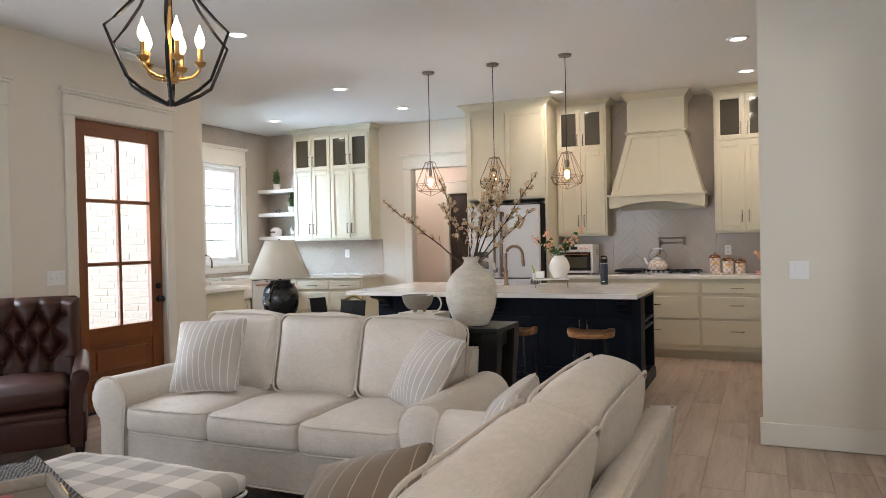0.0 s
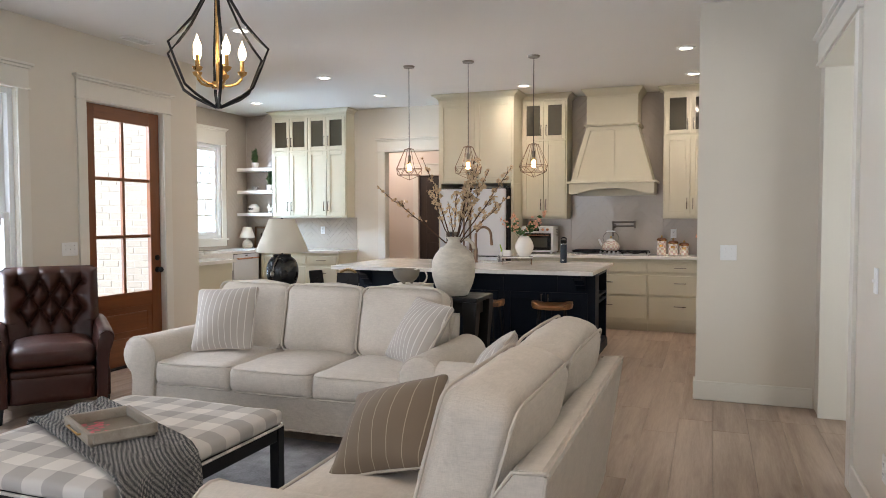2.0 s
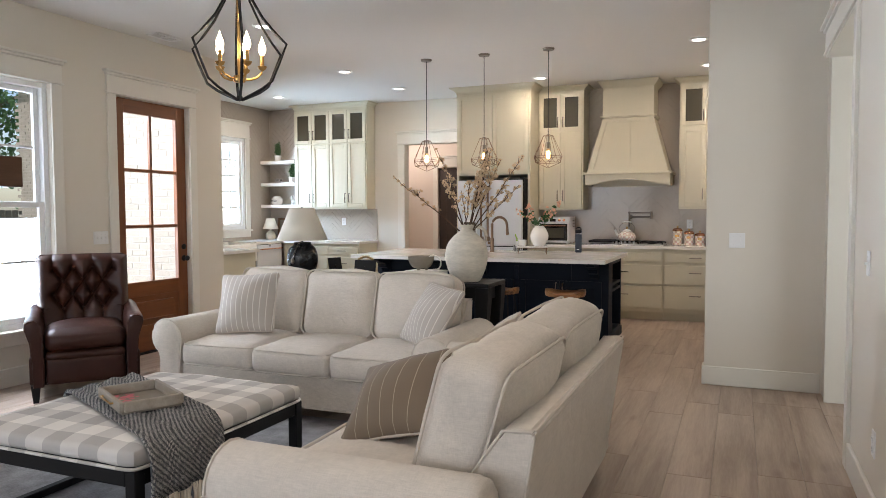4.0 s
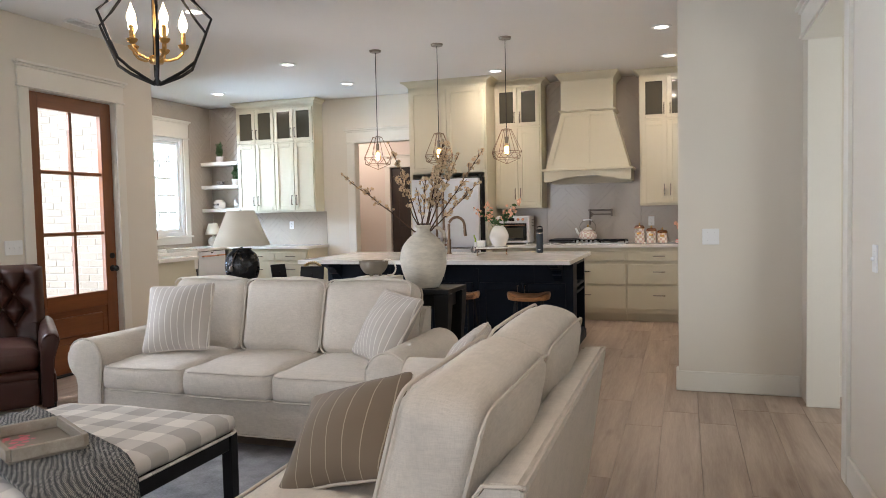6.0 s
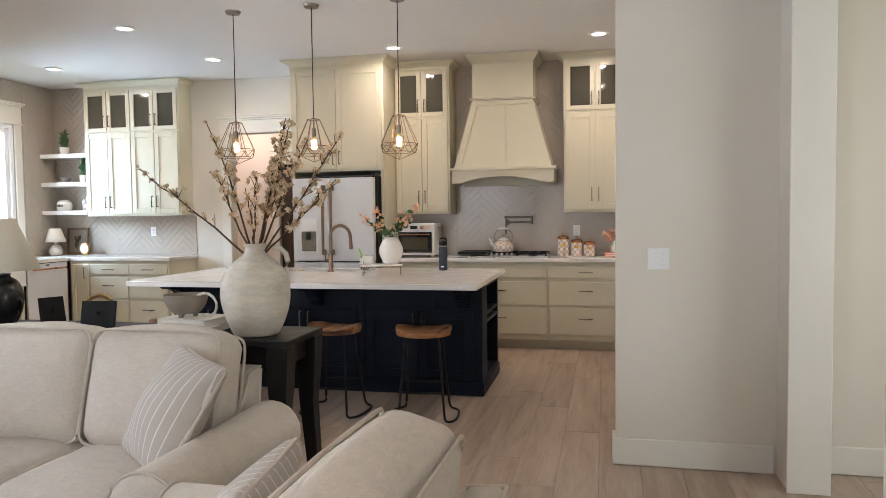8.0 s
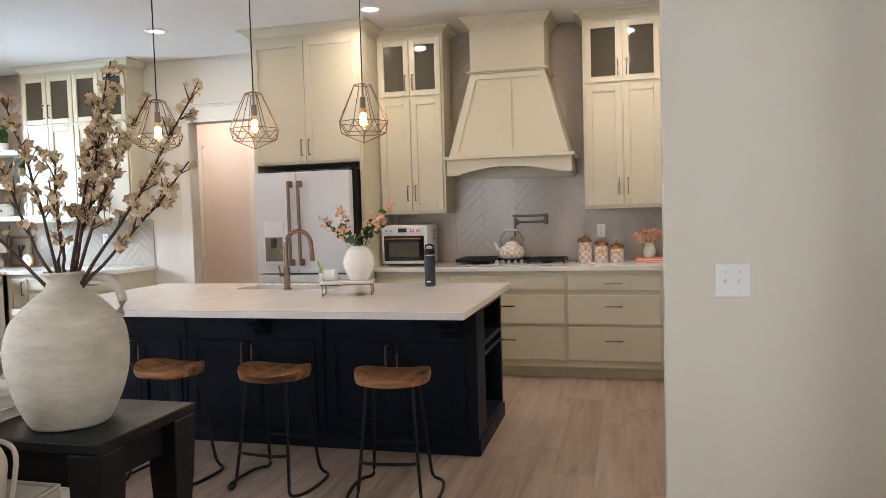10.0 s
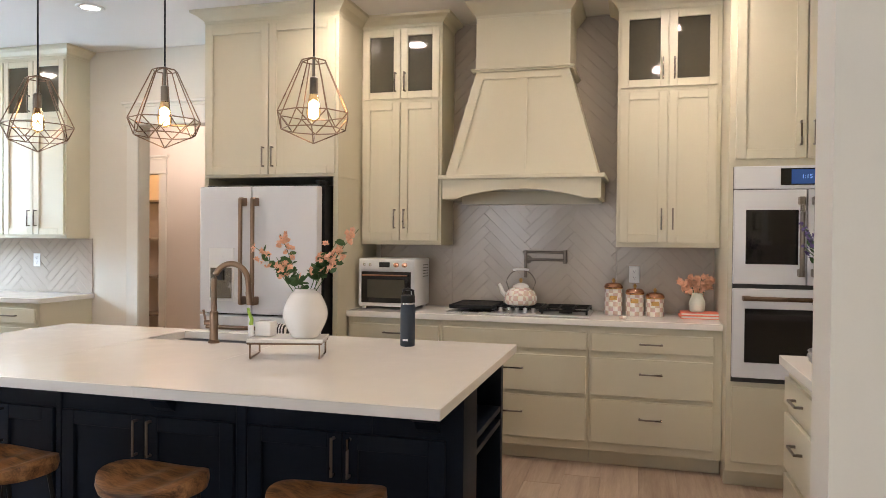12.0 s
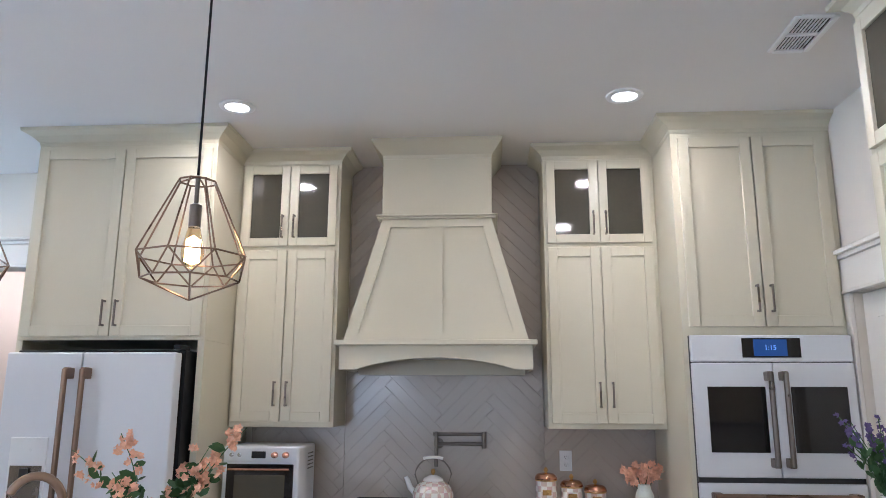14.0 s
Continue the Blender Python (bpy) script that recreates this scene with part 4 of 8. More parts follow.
worktop("worktop", box(B(), 0.265, 0.975, 5.295, 7.23, 0.9, 0.94, 0.003, 2), "white quartz worktop beside the ovens")

# farmhouse sink and its tap under the window
sk = thing("farmhouse_sink", (-6.52, 7.325, 0.66), "white apron-front farmhouse sink", "sink")
bm = B()
box(bm, -6.30, -6.262, 6.935, 7.715, 0.665, 0.925, 0.012, 3)
box(bm, -6.795, -6.76, 6.935, 7.715, 0.665, 0.925, 0.006)
box(bm, -6.7595, -6.3005, 6.935, 6.965, 0.665, 0.925, 0.006)
box(bm, -6.7595, -6.3005, 7.685, 7.715, 0.665, 0.925, 0.006)
box(bm, -6.7595, -6.3005, 6.9655, 7.6845, 0.665, 0.70)
part("basin", bm, M_GLAZE, sk, world=True, smooth=True)
tp = thing("kitchen_tap", (-6.86, 7.42, 0.94), "dark gooseneck tap at the window", "tap")
arc = [(0, 0, 0.0), (0, 0, 0.22)] + [(0.09 - 0.09 * math.cos(a), 0, 0.22 + 0.09 * math.sin(a)) for a in [math.pi * k / 10 for k in range(1, 11)]] + [(0.18, 0, 0.14)]
part("spout", tube(B(), arc, 0.011, 10), M_BRONZE, tp, smooth=True)
part("base_collar", lathe(B(), [(0.001, 0), (0.026, 0), (0.026, 0.012), (0.016, 0.03), (0.001, 0.03)], 20), M_BRONZE, tp, smooth=True)
# dishwasher facing east
dw = thing("dishwasher", (-6.305, 7.745, 0), "white dishwasher with a copper bar handle", "dishwasher", rz=90)
part("body", box(B(), 0.003, 0.607, 0.005, 0.60, 0.09, 0.897), M_SLOT, dw)
part("door", box(B(), 0.004, 0.606, -0.02, 0.0045, 0.11, 0.89, 0.004, 2), M_WHITEM, dw)
bm = tube(B(), [(0.05, -0.06, 0.83), (0.56, -0.06, 0.83)], 0.011, 12)
for u in (0.08, 0.53):
    tube(bm, [(u, -0.06, 0.83), (u, -0.019, 0.83)], 0.008, 8)
part("handle", bm, M_COPPER, dw, "brushed copper handle", smooth=True)
part("control_badge", box(B(), 0.28, 0.33, -0.0215, -0.0202, 0.862, 0.878), M_SLOT, dw)

# floating shelves
for z in (2.145, 1.795, 1.445):
    solo("floating_shelf", box(B(), -6.925, -6.272, 8.70, YW - 0.008, z, z + 0.05, 0.003), M_TRIM, "white floating shelf in the corner by the cabinet", "shelf", "floating shelves")

# ---- range hood ----
hood = thing("range_hood", (-1.105, 8.97, 1.72), "cream panelled wood range hood with an arched apron", "range hood")
HX = -1.105
part("chimney", box(B(), HX - 0.315, HX + 0.315, 8.50, YW, 2.5905, 2.93, 0.002), M_CAB, hood, world=True)
part("crown", crown(B(), HX - 0.315, HX + 0.315, 8.50, YW, 2.9305, CEIL, 0.065), M_CAB, hood, world=True)
bm = B()
for z0, z1, o in ((2.565, 2.578, 0.022), (2.578, 2.5902, 0.032)):
    box(bm, HX - 0.315 - o, HX + 0.315 + o, 8.50 - o, YW, z0, z1, 0.003)
part("neck_moulding", bm, M_CAB, hood, world=True)
TZ0, TZ1, TW0, TW1, TY0, TY1 = 1.875, 2.565, 0.505, 0.312, 8.45, 8.505
part("taper", rings(B(), [[(HX - w, y, z), (HX + w, y, z), (HX + w, YW, z), (HX - w, YW, z)] for w, y, z in ((TW0, TY0, TZ0), (TW1, TY1, TZ1))]), M_CAB, hood, world=True)


def taper_strip(bm, u0, u1, v0, v1, e=0.014):
    """A flat board on the taper's face; u from -1 to 1 across and v from 0 to 1 up."""
    def at(u, v, o):
        return (HX + u * (TW0 + (TW1 - TW0) * v), TY0 + (TY1 - TY0) * v - o, TZ0 + (TZ1 - TZ0) * v)
    q = [(u0[0], v0), (u1[0], v0), (u1[1], v1), (u0[1], v1)]
    return rings(bm, [[at(u, v, 0.0005) for u, v in q], [at(u, v, e) for u, v in q]])


for name, spec in (("stile", ((-1.0, -1.0), (-0.86, -0.80), 0.0, 1.0)), ("stile", ((0.86, 0.80), (1.0, 1.0), 0.0, 1.0)), ("stile", ((-0.075, -0.11), (0.075, 0.11), 0.002, 0.93))):
    part(name, taper_strip(B(), *spec, 0.0141 if spec[0][0] == -0.075 else 0.014), M_CAB, hood, world=True)
part("rail", taper_strip(B(), (-0.859, -0.815), (0.859, 0.815), 0.932, 0.998, 0.0135), M_CAB, hood, world=True)
part("rail", taper_strip(B(), (-0.859, -0.859), (0.859, 0.859), 0.002, 0.06, 0.013), M_CAB, hood, world=True)
bm = B()
box(bm, HX - 0.55, HX + 0.55, 8.405, YW, 1.846, 1.874, 0.004)
part("ledge", bm, M_CAB, hood, world=True)
arch = [(-0.525, 1.715), (-0.43, 1.715)] + [(-0.43 + 0.86 * k / 16, 1.715 + 0.065 * math.sin(math.pi * k / 16) ** 0.8) for k in range(1, 16)] + [(0.43, 1.715), (0.525, 1.715), (0.525, 1.8455), (-0.525, 1.8455)]
part("apron", prism(B(), [(HX + a, z) for a, z in arch], 8.43, 8.45), M_CAB, hood, world=True)
bm = B()
for s in (-1, 1):
    box(bm, HX + s * 0.515 - 0.01, HX + s * 0.515 + 0.01, 8.4505, YW, 1.715, 1.8455)
box(bm, HX - 0.504, HX + 0.504, 8.90, YW, 1.70, 1.8455)
part("side_board", bm, M_CAB, hood, world=True)
part("filter_insert", box(B(), HX - 0.40, HX + 0.40, 8.50, 8.88, 1.79, 1.83), M_STEEL, hood, "steel filter", world=True)

# ---- fridge ----
fr = thing("refrigerator", (-2.805, 8.5, 0), "matte white french-door refrigerator with brushed bronze handles", "refrigerator")
part("body", box(B(), -3.25, -2.358, 8.135, 8.90, 0.02, 1.80, 0.004), M_BLACK, fr, "black cabinet", world=True)
for x0, x1 in ((-3.25, -2.856), (-2.850, -2.372)):
    part("door", box(B(), x0, x1, 8.05, 8.128, 0.925, 1.785, 0.008, 2), M_WHITEM, fr, world=True)
part("middle_drawer", box(B(), -3.25, -2.372, 8.05, 8.128, 0.63, 0.912, 0.008, 2), M_WHITEM, fr, world=True)
part("freezer_drawer", box(B(), -3.25, -2.372, 8.05, 8.128, 0.06, 0.618, 0.008, 2), M_WHITEM, fr, world=True)
for x in (-2.898, -2.808):
    bm = tube(B(), [(x, 7.985, 1.0), (x, 7.985, 1.70)], 0.014, 12)
    for z in (1.02, 1.68):
        box(bm, x - 0.014, x + 0.014, 7.985, 8.0495, z - 0.028, z + 0.028, 0.004)
    part("door_handle", bm, M_BRONZE, fr, "brushed bronze bar handle", smooth=True, world=True)
for z in (0.84, 0.54):
    bm = tube(B(), [(-3.15, 7.985, z), (-2.47, 7.985, z)], 0.014, 12)
    for x in (-3.12, -2.50):
        box(bm, x - 0.028, x + 0.028, 7.985, 8.0495, z - 0.014, z + 0.014, 0.004)
    part("drawer_handle", bm, M_BRONZE, fr, "brushed bronze bar handle", smooth=True, world=True)
ds = part("dispenser", box(B(), -3.17, -2.98, 8.040, 8.0495, 1.01, 1.37, 0.002), M_PLASTIC, fr, world=True)
part("recess", box(B(), -3.155, -2.995, 8.034, 8.0395, 1.03, 1.235), M_NICKEL, ds, "grey steel recess", world=True)
part("nozzle", box(B(), -3.095, -3.055, 8.014, 8.0335, 1.15, 1.225, 0.004), M_SLOT, ds, world=True)
part("hinge_cover", box(B(), -2.40, -2.362, 8.08, 8.20, 1.8005, 1.825, 0.004), M_BLACK, fr, world=True)

# ---- double oven ----
ov = thing("double_wall_oven", (0.567, 8.22, 0.64), "matte white double wall oven with french doors and bronze handles", "oven")
OX0, OX1, OY = 0.182, 0.952, 8.19
part("trim_frame", box(B(), OX0, OX1, OY + 0.02, 8.2295, 0.63, 1.875), M_SLOT, ov, world=True)
part("control_panel", box(B(), OX0, OX1, OY - 0.01, OY + 0.0195, 1.745, 1.875, 0.004), M_WHITEM, ov, world=True)
sc = part("display", box(B(), OX0 + 0.245, OX1 - 0.245, OY - 0.014, OY - 0.0105, 1.765, 1.86, 0.001), M_DARKG, ov, world=True)
part("lit_screen", box(B(), OX0 + 0.30, OX1 - 0.31, OY - 0.0155, OY - 0.0143, 1.772, 1.853), M_SCREEN, sc, "glowing blue screen", world=True)
mid = (OX0 + OX1) / 2
for x0, x1, wx0, wx1 in ((OX0, mid - 0.002, OX0 + 0.065, mid - 0.045), (mid + 0.002, OX1, mid + 0.075, OX1 - 0.045)):
    d = part("french_door", box(B(), x0, x1, OY - 0.012, OY + 0.0195, 1.20, 1.74, 0.004), M_WHITEM, ov, world=True)
    part("window_glass", box(B(), wx0, wx1, OY - 0.015, OY - 0.0125, 1.315, 1.625, 0.001), M_DARKG, d, "dark glass", world=True)
for x in (mid - 0.035, mid + 0.035):
    bm = tube(B(), [(x, OY - 0.07, 1.255), (x, OY - 0.07, 1.69)], 0.013, 14)
    for z in (1.27, 1.675):
        box(bm, x - 0.015, x + 0.015, OY - 0.07, OY - 0.0125, z - 0.022, z + 0.022, 0.004)
    part("door_handle", bm, M_NICKEL, ov, "brushed bronze bar handle", smooth=True, world=True)
part("vent_gap", box(B(), OX0, OX1, OY, OY + 0.0195, 1.175, 1.1995), M_SLOT, ov, world=True)
d = part("lower_door", box(B(), OX0, OX1, OY - 0.012, OY + 0.0195, 0.66, 1.174, 0.004), M_WHITEM, ov, world=True)
part("window_glass", box(B(), OX0 + 0.065, OX1 - 0.065, OY - 0.015, OY - 0.0125, 0.75, 1.06, 0.001), M_DARKG, d, "dark glass", world=True)
bm = tube(B(), [(OX0 + 0.05, OY - 0.065, 1.12), (OX1 - 0.05, OY - 0.065, 1.12)], 0.013, 14)
for x in (OX0 + 0.07, OX1 - 0.07):
    box(bm, x - 0.022, x + 0.022, OY - 0.065, OY - 0.0125, 1.106, 1.134, 0.004)
part("lower_handle", bm, M_BRONZE, d, "brushed bronze bar handle", smooth=True, world=True)

# ---- island ----
isl = thing("kitchen_island", (-2.3, 6.87, 0), "navy painted kitchen island with shaker doors and end shelves", "kitchen island")
IX0, IX1, IY0, IY1 = -3.62, -0.99, 6.46, 7.29
part("body", box(B(), IX0, IX1 - 0.38, IY0, IY1, 0.06, 0.874), M_NAVY, isl, world=True)
part("end_post", box(B(), IX1 - 0.3795, IX1, IY0, IY0 + 0.24, 0.06, 0.874, 0.003), M_NAVY, isl, world=True)
part("end_post", box(B(), IX1 - 0.3795, IX1, IY1 - 0.05, IY1, 0.06, 0.874, 0.003), M_NAVY, isl, world=True)
for z0, z1 in ((0.06, 0.12), (0.595, 0.62), (0.53, 0.555), (0.82, 0.874)):
    part("end_shelf", box(B(), IX1 - 0.379, IX1 - 0.003, IY0 + 0.2405, IY1 - 0.0505, z0, z1), M_NAVY, isl, world=True)
bm = B()
box(bm, IX0 - 0.012, IX1 + 0.012, IY0 - 0.012, IY0 - 0.0005, 0.001, 0.10, 0.004)
box(bm, IX1 + 0.0005, IX1 + 0.012, IY0, IY1, 0.001, 0.10, 0.004)
box(bm, IX0 - 0.012, IX0 - 0.0005, IY0, IY1, 0.001, 0.10, 0.004)
box(bm, IX0, IX1, IY0, IY1, 0.001, 0.0595)
part("plinth", bm, M_NAVY, isl, world=True)
rootm = isl.matrix_basis
bm_x = (-3.56, -2.92, -2.87, -1.99, -1.92, -1.06)


def island_front(x0, x1, z0, z1):
    m = (x0 + x1) / 2
    for a, b, hx in ((x0, m - 0.002, m - 0.035), (m + 0.002, x1, m + 0.035)):
        loc = rootm.inverted() @ Vector((a, IY0, 0))
        d = shaker(isl, "door", loc.x, loc.x + (b - a), z0, z1, M_NAVY, 0.065, None, loc.y)
        part("handle", pull(B(), (rootm.inverted() @ Vector((hx, 0, 0))).x, 0.56, loc.y - 0.02, 0.16, True), M_NICKEL, d, "dark nickel bar pull")


for i in (0, 2, 4):
    island_front(bm_x[i], bm_x[i + 1], 0.13, 0.655)
    if i:
        bm = box(B(), bm_x[i - 1] + 0.012, bm_x[i] - 0.012, IY0 - 0.012, IY0 - 0.0005, 0.13, 0.80, 0.002)
        part("pilaster", bm, M_NAVY, isl, world=True)
for x in (-3.50, -2.33, -1.13):
    prof = [(6.459, 0.874), (6.16, 0.874), (6.16, 0.845), (6.19, 0.825), (6.27, 0.815), (6.33, 0.79), (6.36, 0.75), (6.40, 0.735), (6.43, 0.70), (6.459, 0.68)]
    part("corbel", prism(B(), prof, x - 0.045, x + 0.045, 'x'), M_NAVY, isl, world=True)
# top with an opening for the sink
SX0, SX1, SY0, SY1 = -2.80, -2.06, 6.93, 7.25
bm = B()
TX0, TX1, TY_0, TY_1 = -3.66, -0.93, 5.905, 7.335
for x0, x1, y0, y1 in ((TX0, SX0, TY_0, TY_1), (SX1, TX1, TY_0, TY_1), (SX0, SX1, TY_0, SY0), (SX0, SX1, SY1, TY_1)):
    box(bm, x0, x1, y0, y1, 0.8755, 0.915)
bmesh.ops.remove_doubles(bm, verts=bm.verts, dist=1e-5)
itop = solo("island_worktop", bm, M_QUARTZ, "white quartz island worktop with an undermount sink", "worktop")
bv = itop.modifiers.new("edge", 'BEVEL')
bv.width, bv.segments, bv.limit_method = 0.003, 2, 'ANGLE'
sk = thing("undermount_sink", (-2.43, 7.09, 0.68), "white undermount sink in the island", "sink")
bm = B()
box(bm, SX0 - 0.01, SX1 + 0.01, SY0 - 0.01, SY0 + 0.006, 0.66, 0.8745)
box(bm, SX0 - 0.01, SX1 + 0.01, SY1 - 0.006, SY1 + 0.01, 0.66, 0.8745)
box(bm, SX0 - 0.01, SX0 + 0.006, SY0 + 0.0065, SY1 - 0.0065, 0.66, 0.8745)
box(bm, SX1 - 0.006, SX1 + 0.01, SY0 + 0.0065, SY1 - 0.0065, 0.66, 0.8745)
box(bm, SX0 + 0.0065, SX1 - 0.0065, SY0 + 0.0065, SY1 - 0.0065, 0.66, 0.68)
part("basin", bm, M_GLAZE, sk, world=True)

# ---- soft seating ----
def piping_loop(bm, pts, r=0.006):
    return tube(bm, pts, r, 6, close=True)


def superloop(w, h, n=40, k=5.0):
    out = []
    for i in range(n):
        a = 2 * math.pi * i / n
        c, s = math.cos(a), math.sin(a)
        out.append((math.copysign(abs(c) ** (2 / k), c) * w / 2, math.copysign(abs(s) ** (2 / k), s) * h / 2))
    return out


def box_cushion(parent, name, at, w, d, h, tilt=0.0, bulge=(0.01, 0.02, 0.03), face='z', seed=0.0, r=0.042):
    """A loose boxed cushion with two piped seams; face: the axis across which the seams lie apart. tilt leans it back, in degrees."""
    m = Matrix.Rotation(radians(tilt), 3, 'X')
    bm = puff(B(), 0, 0, 0, w, d, h, r, bulge, 13)
    soft = Vector((seed * 3.1, seed * 1.7, 0))
    for v in bm.verts:
        v.co += 0.010 * noise.noise_vector(v.co * 3.2 + soft) + 0.004 * noise.noise_vector(v.co * 9 + soft)
        v.co = m @ v.co + Vector(at)
    c = part(name, bm, M_LINEN, parent, smooth=True)
    bm = B()
    for side in (-1, 1):
        pts = []
        if face == 'z':
            for u, v in superloop(w - 0.008, d - 0.004, 52, 12):
                pts.append(Vector((u, v, side * (h / 2 - 0.012))))
        else:
            for u, v in superloop(w - 0.008, h - 0.004, 52, 10):
                pts.append(Vector((u, side * (d / 2 - 0.012), v)))
        pts = [m @ (p + 0.008 * noise.noise_vector(p * 3.2 + soft)) + Vector(at) for p in pts]
        piping_loop(bm, [tuple(p) for p in pts], 0.0062)
    part("piping", bm, M_PIPING, c, smooth=True)
    return c


def sofa(name, at, rz, width, seats, label):
    """Local: x across from -width/2, the front at y = 0 towards -y. Rolled arms, loose seat and back cushions with piping."""
    t = thing(name, at, label, "sofa", rz=rz)
    W, D, arm = width / 2, 1.0, 0.245
    inner = 2 * (W - arm)
    part("base", box(B(), -W + 0.09, W - 0.09, 0.028, D - 0.1, 0.115, 0.325, 0.015, 3), M_LINEN, t, smooth=True)
    part("base_welt", tube(B(), [(-W + 0.10, 0.026, 0.118), (W - 0.10, 0.026, 0.118)], 0.006, 6), M_PIPING, t, smooth=True)
    # leaning back panel with a flat top between two piped edges
    prof = [(D - 0.33, 0.33), (D - 0.20, 0.60), (D - 0.105, 0.742), (D - 0.015, 0.748), (D - 0.005, 0.735), (D - 0.04, 0.50), (D - 0.095, 0.115), (D - 0.22, 0.115)]
    e = inner / 2 + 0.012
    bm = prism(B(), prof, -e, e, 'x')
    bmesh.ops.bevel(bm, geom=[e for e in bm.edges], offset=0.010, segments=3, affect='EDGES')
    bk = part("back_frame", bm, M_LINEN, t, smooth=True)
    bm = tube(B(), [(-e, D - 0.008, 0.744), (e, D - 0.008, 0.744)], 0.0055, 6)
    for s in (-1, 1):
        tube(bm, [(s * e, D - 0.10, 0.12), (s * e, D - 0.045, 0.50), (s * e, D - 0.010, 0.735)], 0.0055, 6)
        tube(bm, [(s * e, D - 0.20, 0.60), (s * e, D - 0.105, 0.738), (s * e, D - 0.012, 0.745)], 0.0055, 6)
    part("piping", bm, M_PIPING, bk, smooth=True)
    for s in (-1, 1):
        # rolled arm: a panel that swells into an outward scroll
        cx, cz, r = W - 0.1225, 0.506, 0.128
        poly = [(W - arm + 0.012, 0.115), (W - arm + 0.010, 0.36)]
        for k in range(0, 14):
            a = radians(182 - k * 18.5)
            poly.append((cx + r * math.cos(a), cz + r * math.sin(a)))
        poly += [(W - 0.068, 0.33), (W - 0.062, 0.22), (W - 0.066, 0.115)]
        poly = [(s * x, z) for x, z in poly]
        cen = Vector((s * cx, 0, 0.42))
        loops = []
        for y, k in ((-0.012, 0.88), (-0.006, 0.95), (0.010, 1.0), (0.35, 1.0), (0.7, 1.0), (D - 0.15, 1.0), (D - 0.125, 0.97), (D - 0.115, 0.90)):
            loops.append([(cen.x + (x - cen.x) * k, y, cen.z + (z - cen.z) * (k if z > 0.2 else 1)) for x, z in poly])
        a = part("arm", rings(B(), loops), M_LINEN, t, smooth=True)
        part("piping", piping_loop(B(), [(cen.x + (x - cen.x) * 1.005, 0.004, z) for x, z in poly], 0.006), M_PIPING, a, smooth=True)
    sw = inner / seats
    for i in range(seats):
        x = -W + arm + sw * (i + 0.5)
        box_cushion(t, "seat_cushion", (x, 0.385, 0.402), sw - 0.004, 0.79, 0.165, 0, (0.006, 0.012, 0.026), 'z', i + width)
        box_cushion(t, "back_cushion", (x, 0.735, 0.690), sw + 0.002, 0.235, 0.475, -15, (0.004, 0.050, 0.034), 'y', i + width + 7, 0.066)
    for x in (-W + 0.13, W - 0.13):
        for y in (0.10, D - 0.20):
            bm = rings(B(), [[(x + a * k, y + b * k, z) for a, b in ((-1, -1), (1, -1), (1, 1), (-1, 1))] for z, k in ((0.0, 0.022), (0.116, 0.034))])
            part("foot", bm, M_BLACK, t, "dark tapered wooden foot")
    return t


sofa("sofa", (-2.45, 2.995, 0), 0, 2.26, 3, "oatmeal linen three-seat sofa with rolled arms and piped cushions")
sofa("loveseat", (-1.30, 1.975, 0), -90, 2.15, 2, "oatmeal linen two-seat loveseat with rolled arms and piped cushions")


def pillow(at, turn, size, material, label, thick=0.17):
    """A square scatter pillow, upright in its own xz plane, placed by a pose."""
    bm = puff(B(), 0, 0, 0, size, 0.05, size, 0.024, (0.0, thick / 2, 0.0), 11)
    for v in bm.verts:
        k = 1 - 0.07 * (1 - (2 * v.co.z / size) ** 2)
        l = 1 - 0.07 * (1 - (2 * v.co.x / size) ** 2)
        v.co.x, v.co.z = v.co.x * k, v.co.z * l
    ob = part("scatter_pillow", bm, material, None, "", True)
    ob.matrix_basis = pose(*at, *turn)
    tagged(ob, label, "pillow", "scatter pillows")
    loop = []
    for u, v in superloop(size, size, 48, 14):
        loop.append((u * (1 - 0.07 * (1 - (2 * v / size) ** 2)), 0, v * (1 - 0.07 * (1 - (2 * u / size) ** 2))))
    part("edge_piping", piping_loop(B(), loop, 0.006), M_PIPING, ob, smooth=True)
    return ob


pillow((-3.052, 3.371, 0.721), (-24, -3.4, 12), 0.45, M_STRIPE, "cream striped square pillow on the sofa")
pillow((-1.639, 3.455, 0.690), (-32, 4, -38), 0.45, M_STRIPE, "cream striped square pillow leaning on the sofa's arm")
pillow((-1.02, 1.69, 0.640), (-54, -16, -4), 0.42, M_TAUPE, "taupe striped square pillow on the loveseat")
pillow((-0.88, 2.58, 0.665), (-22, 0, -82), 0.40, M_STRIPE, "cream striped square pillow on the loveseat")

# ---- tufted leather armchair ----
ch = thing("leather_armchair", (-4.50, 3.22, 0), "brown leather wing armchair with a button-tufted back", "armchair", rz=50)
CW = 0.39
part("seat_base", box(B(), -CW + 0.02, CW - 0.02, -0.33, 0.36, 0.12, 0.33, 0.02, 3), M_LEATHER, ch, smooth=True)
part("front_panel", puff(B(), 0, -0.345, 0.225, 0.53, 0.07, 0.20, 0.03, (0, 0.01, 0)), M_LEATHER, ch, smooth=True)
part("footrest_band", puff(B(), 0, -0.352, 0.335, 0.53, 0.065, 0.07, 0.03, (0, 0.006, 0)), M_LEATHER, ch, smooth=True)
part("seat_cushion", puff(B(), 0, -0.06, 0.435, 0.55, 0.64, 0.15, 0.06, (0, 0.02, 0.045)), M_LEATHER, ch, smooth=True)
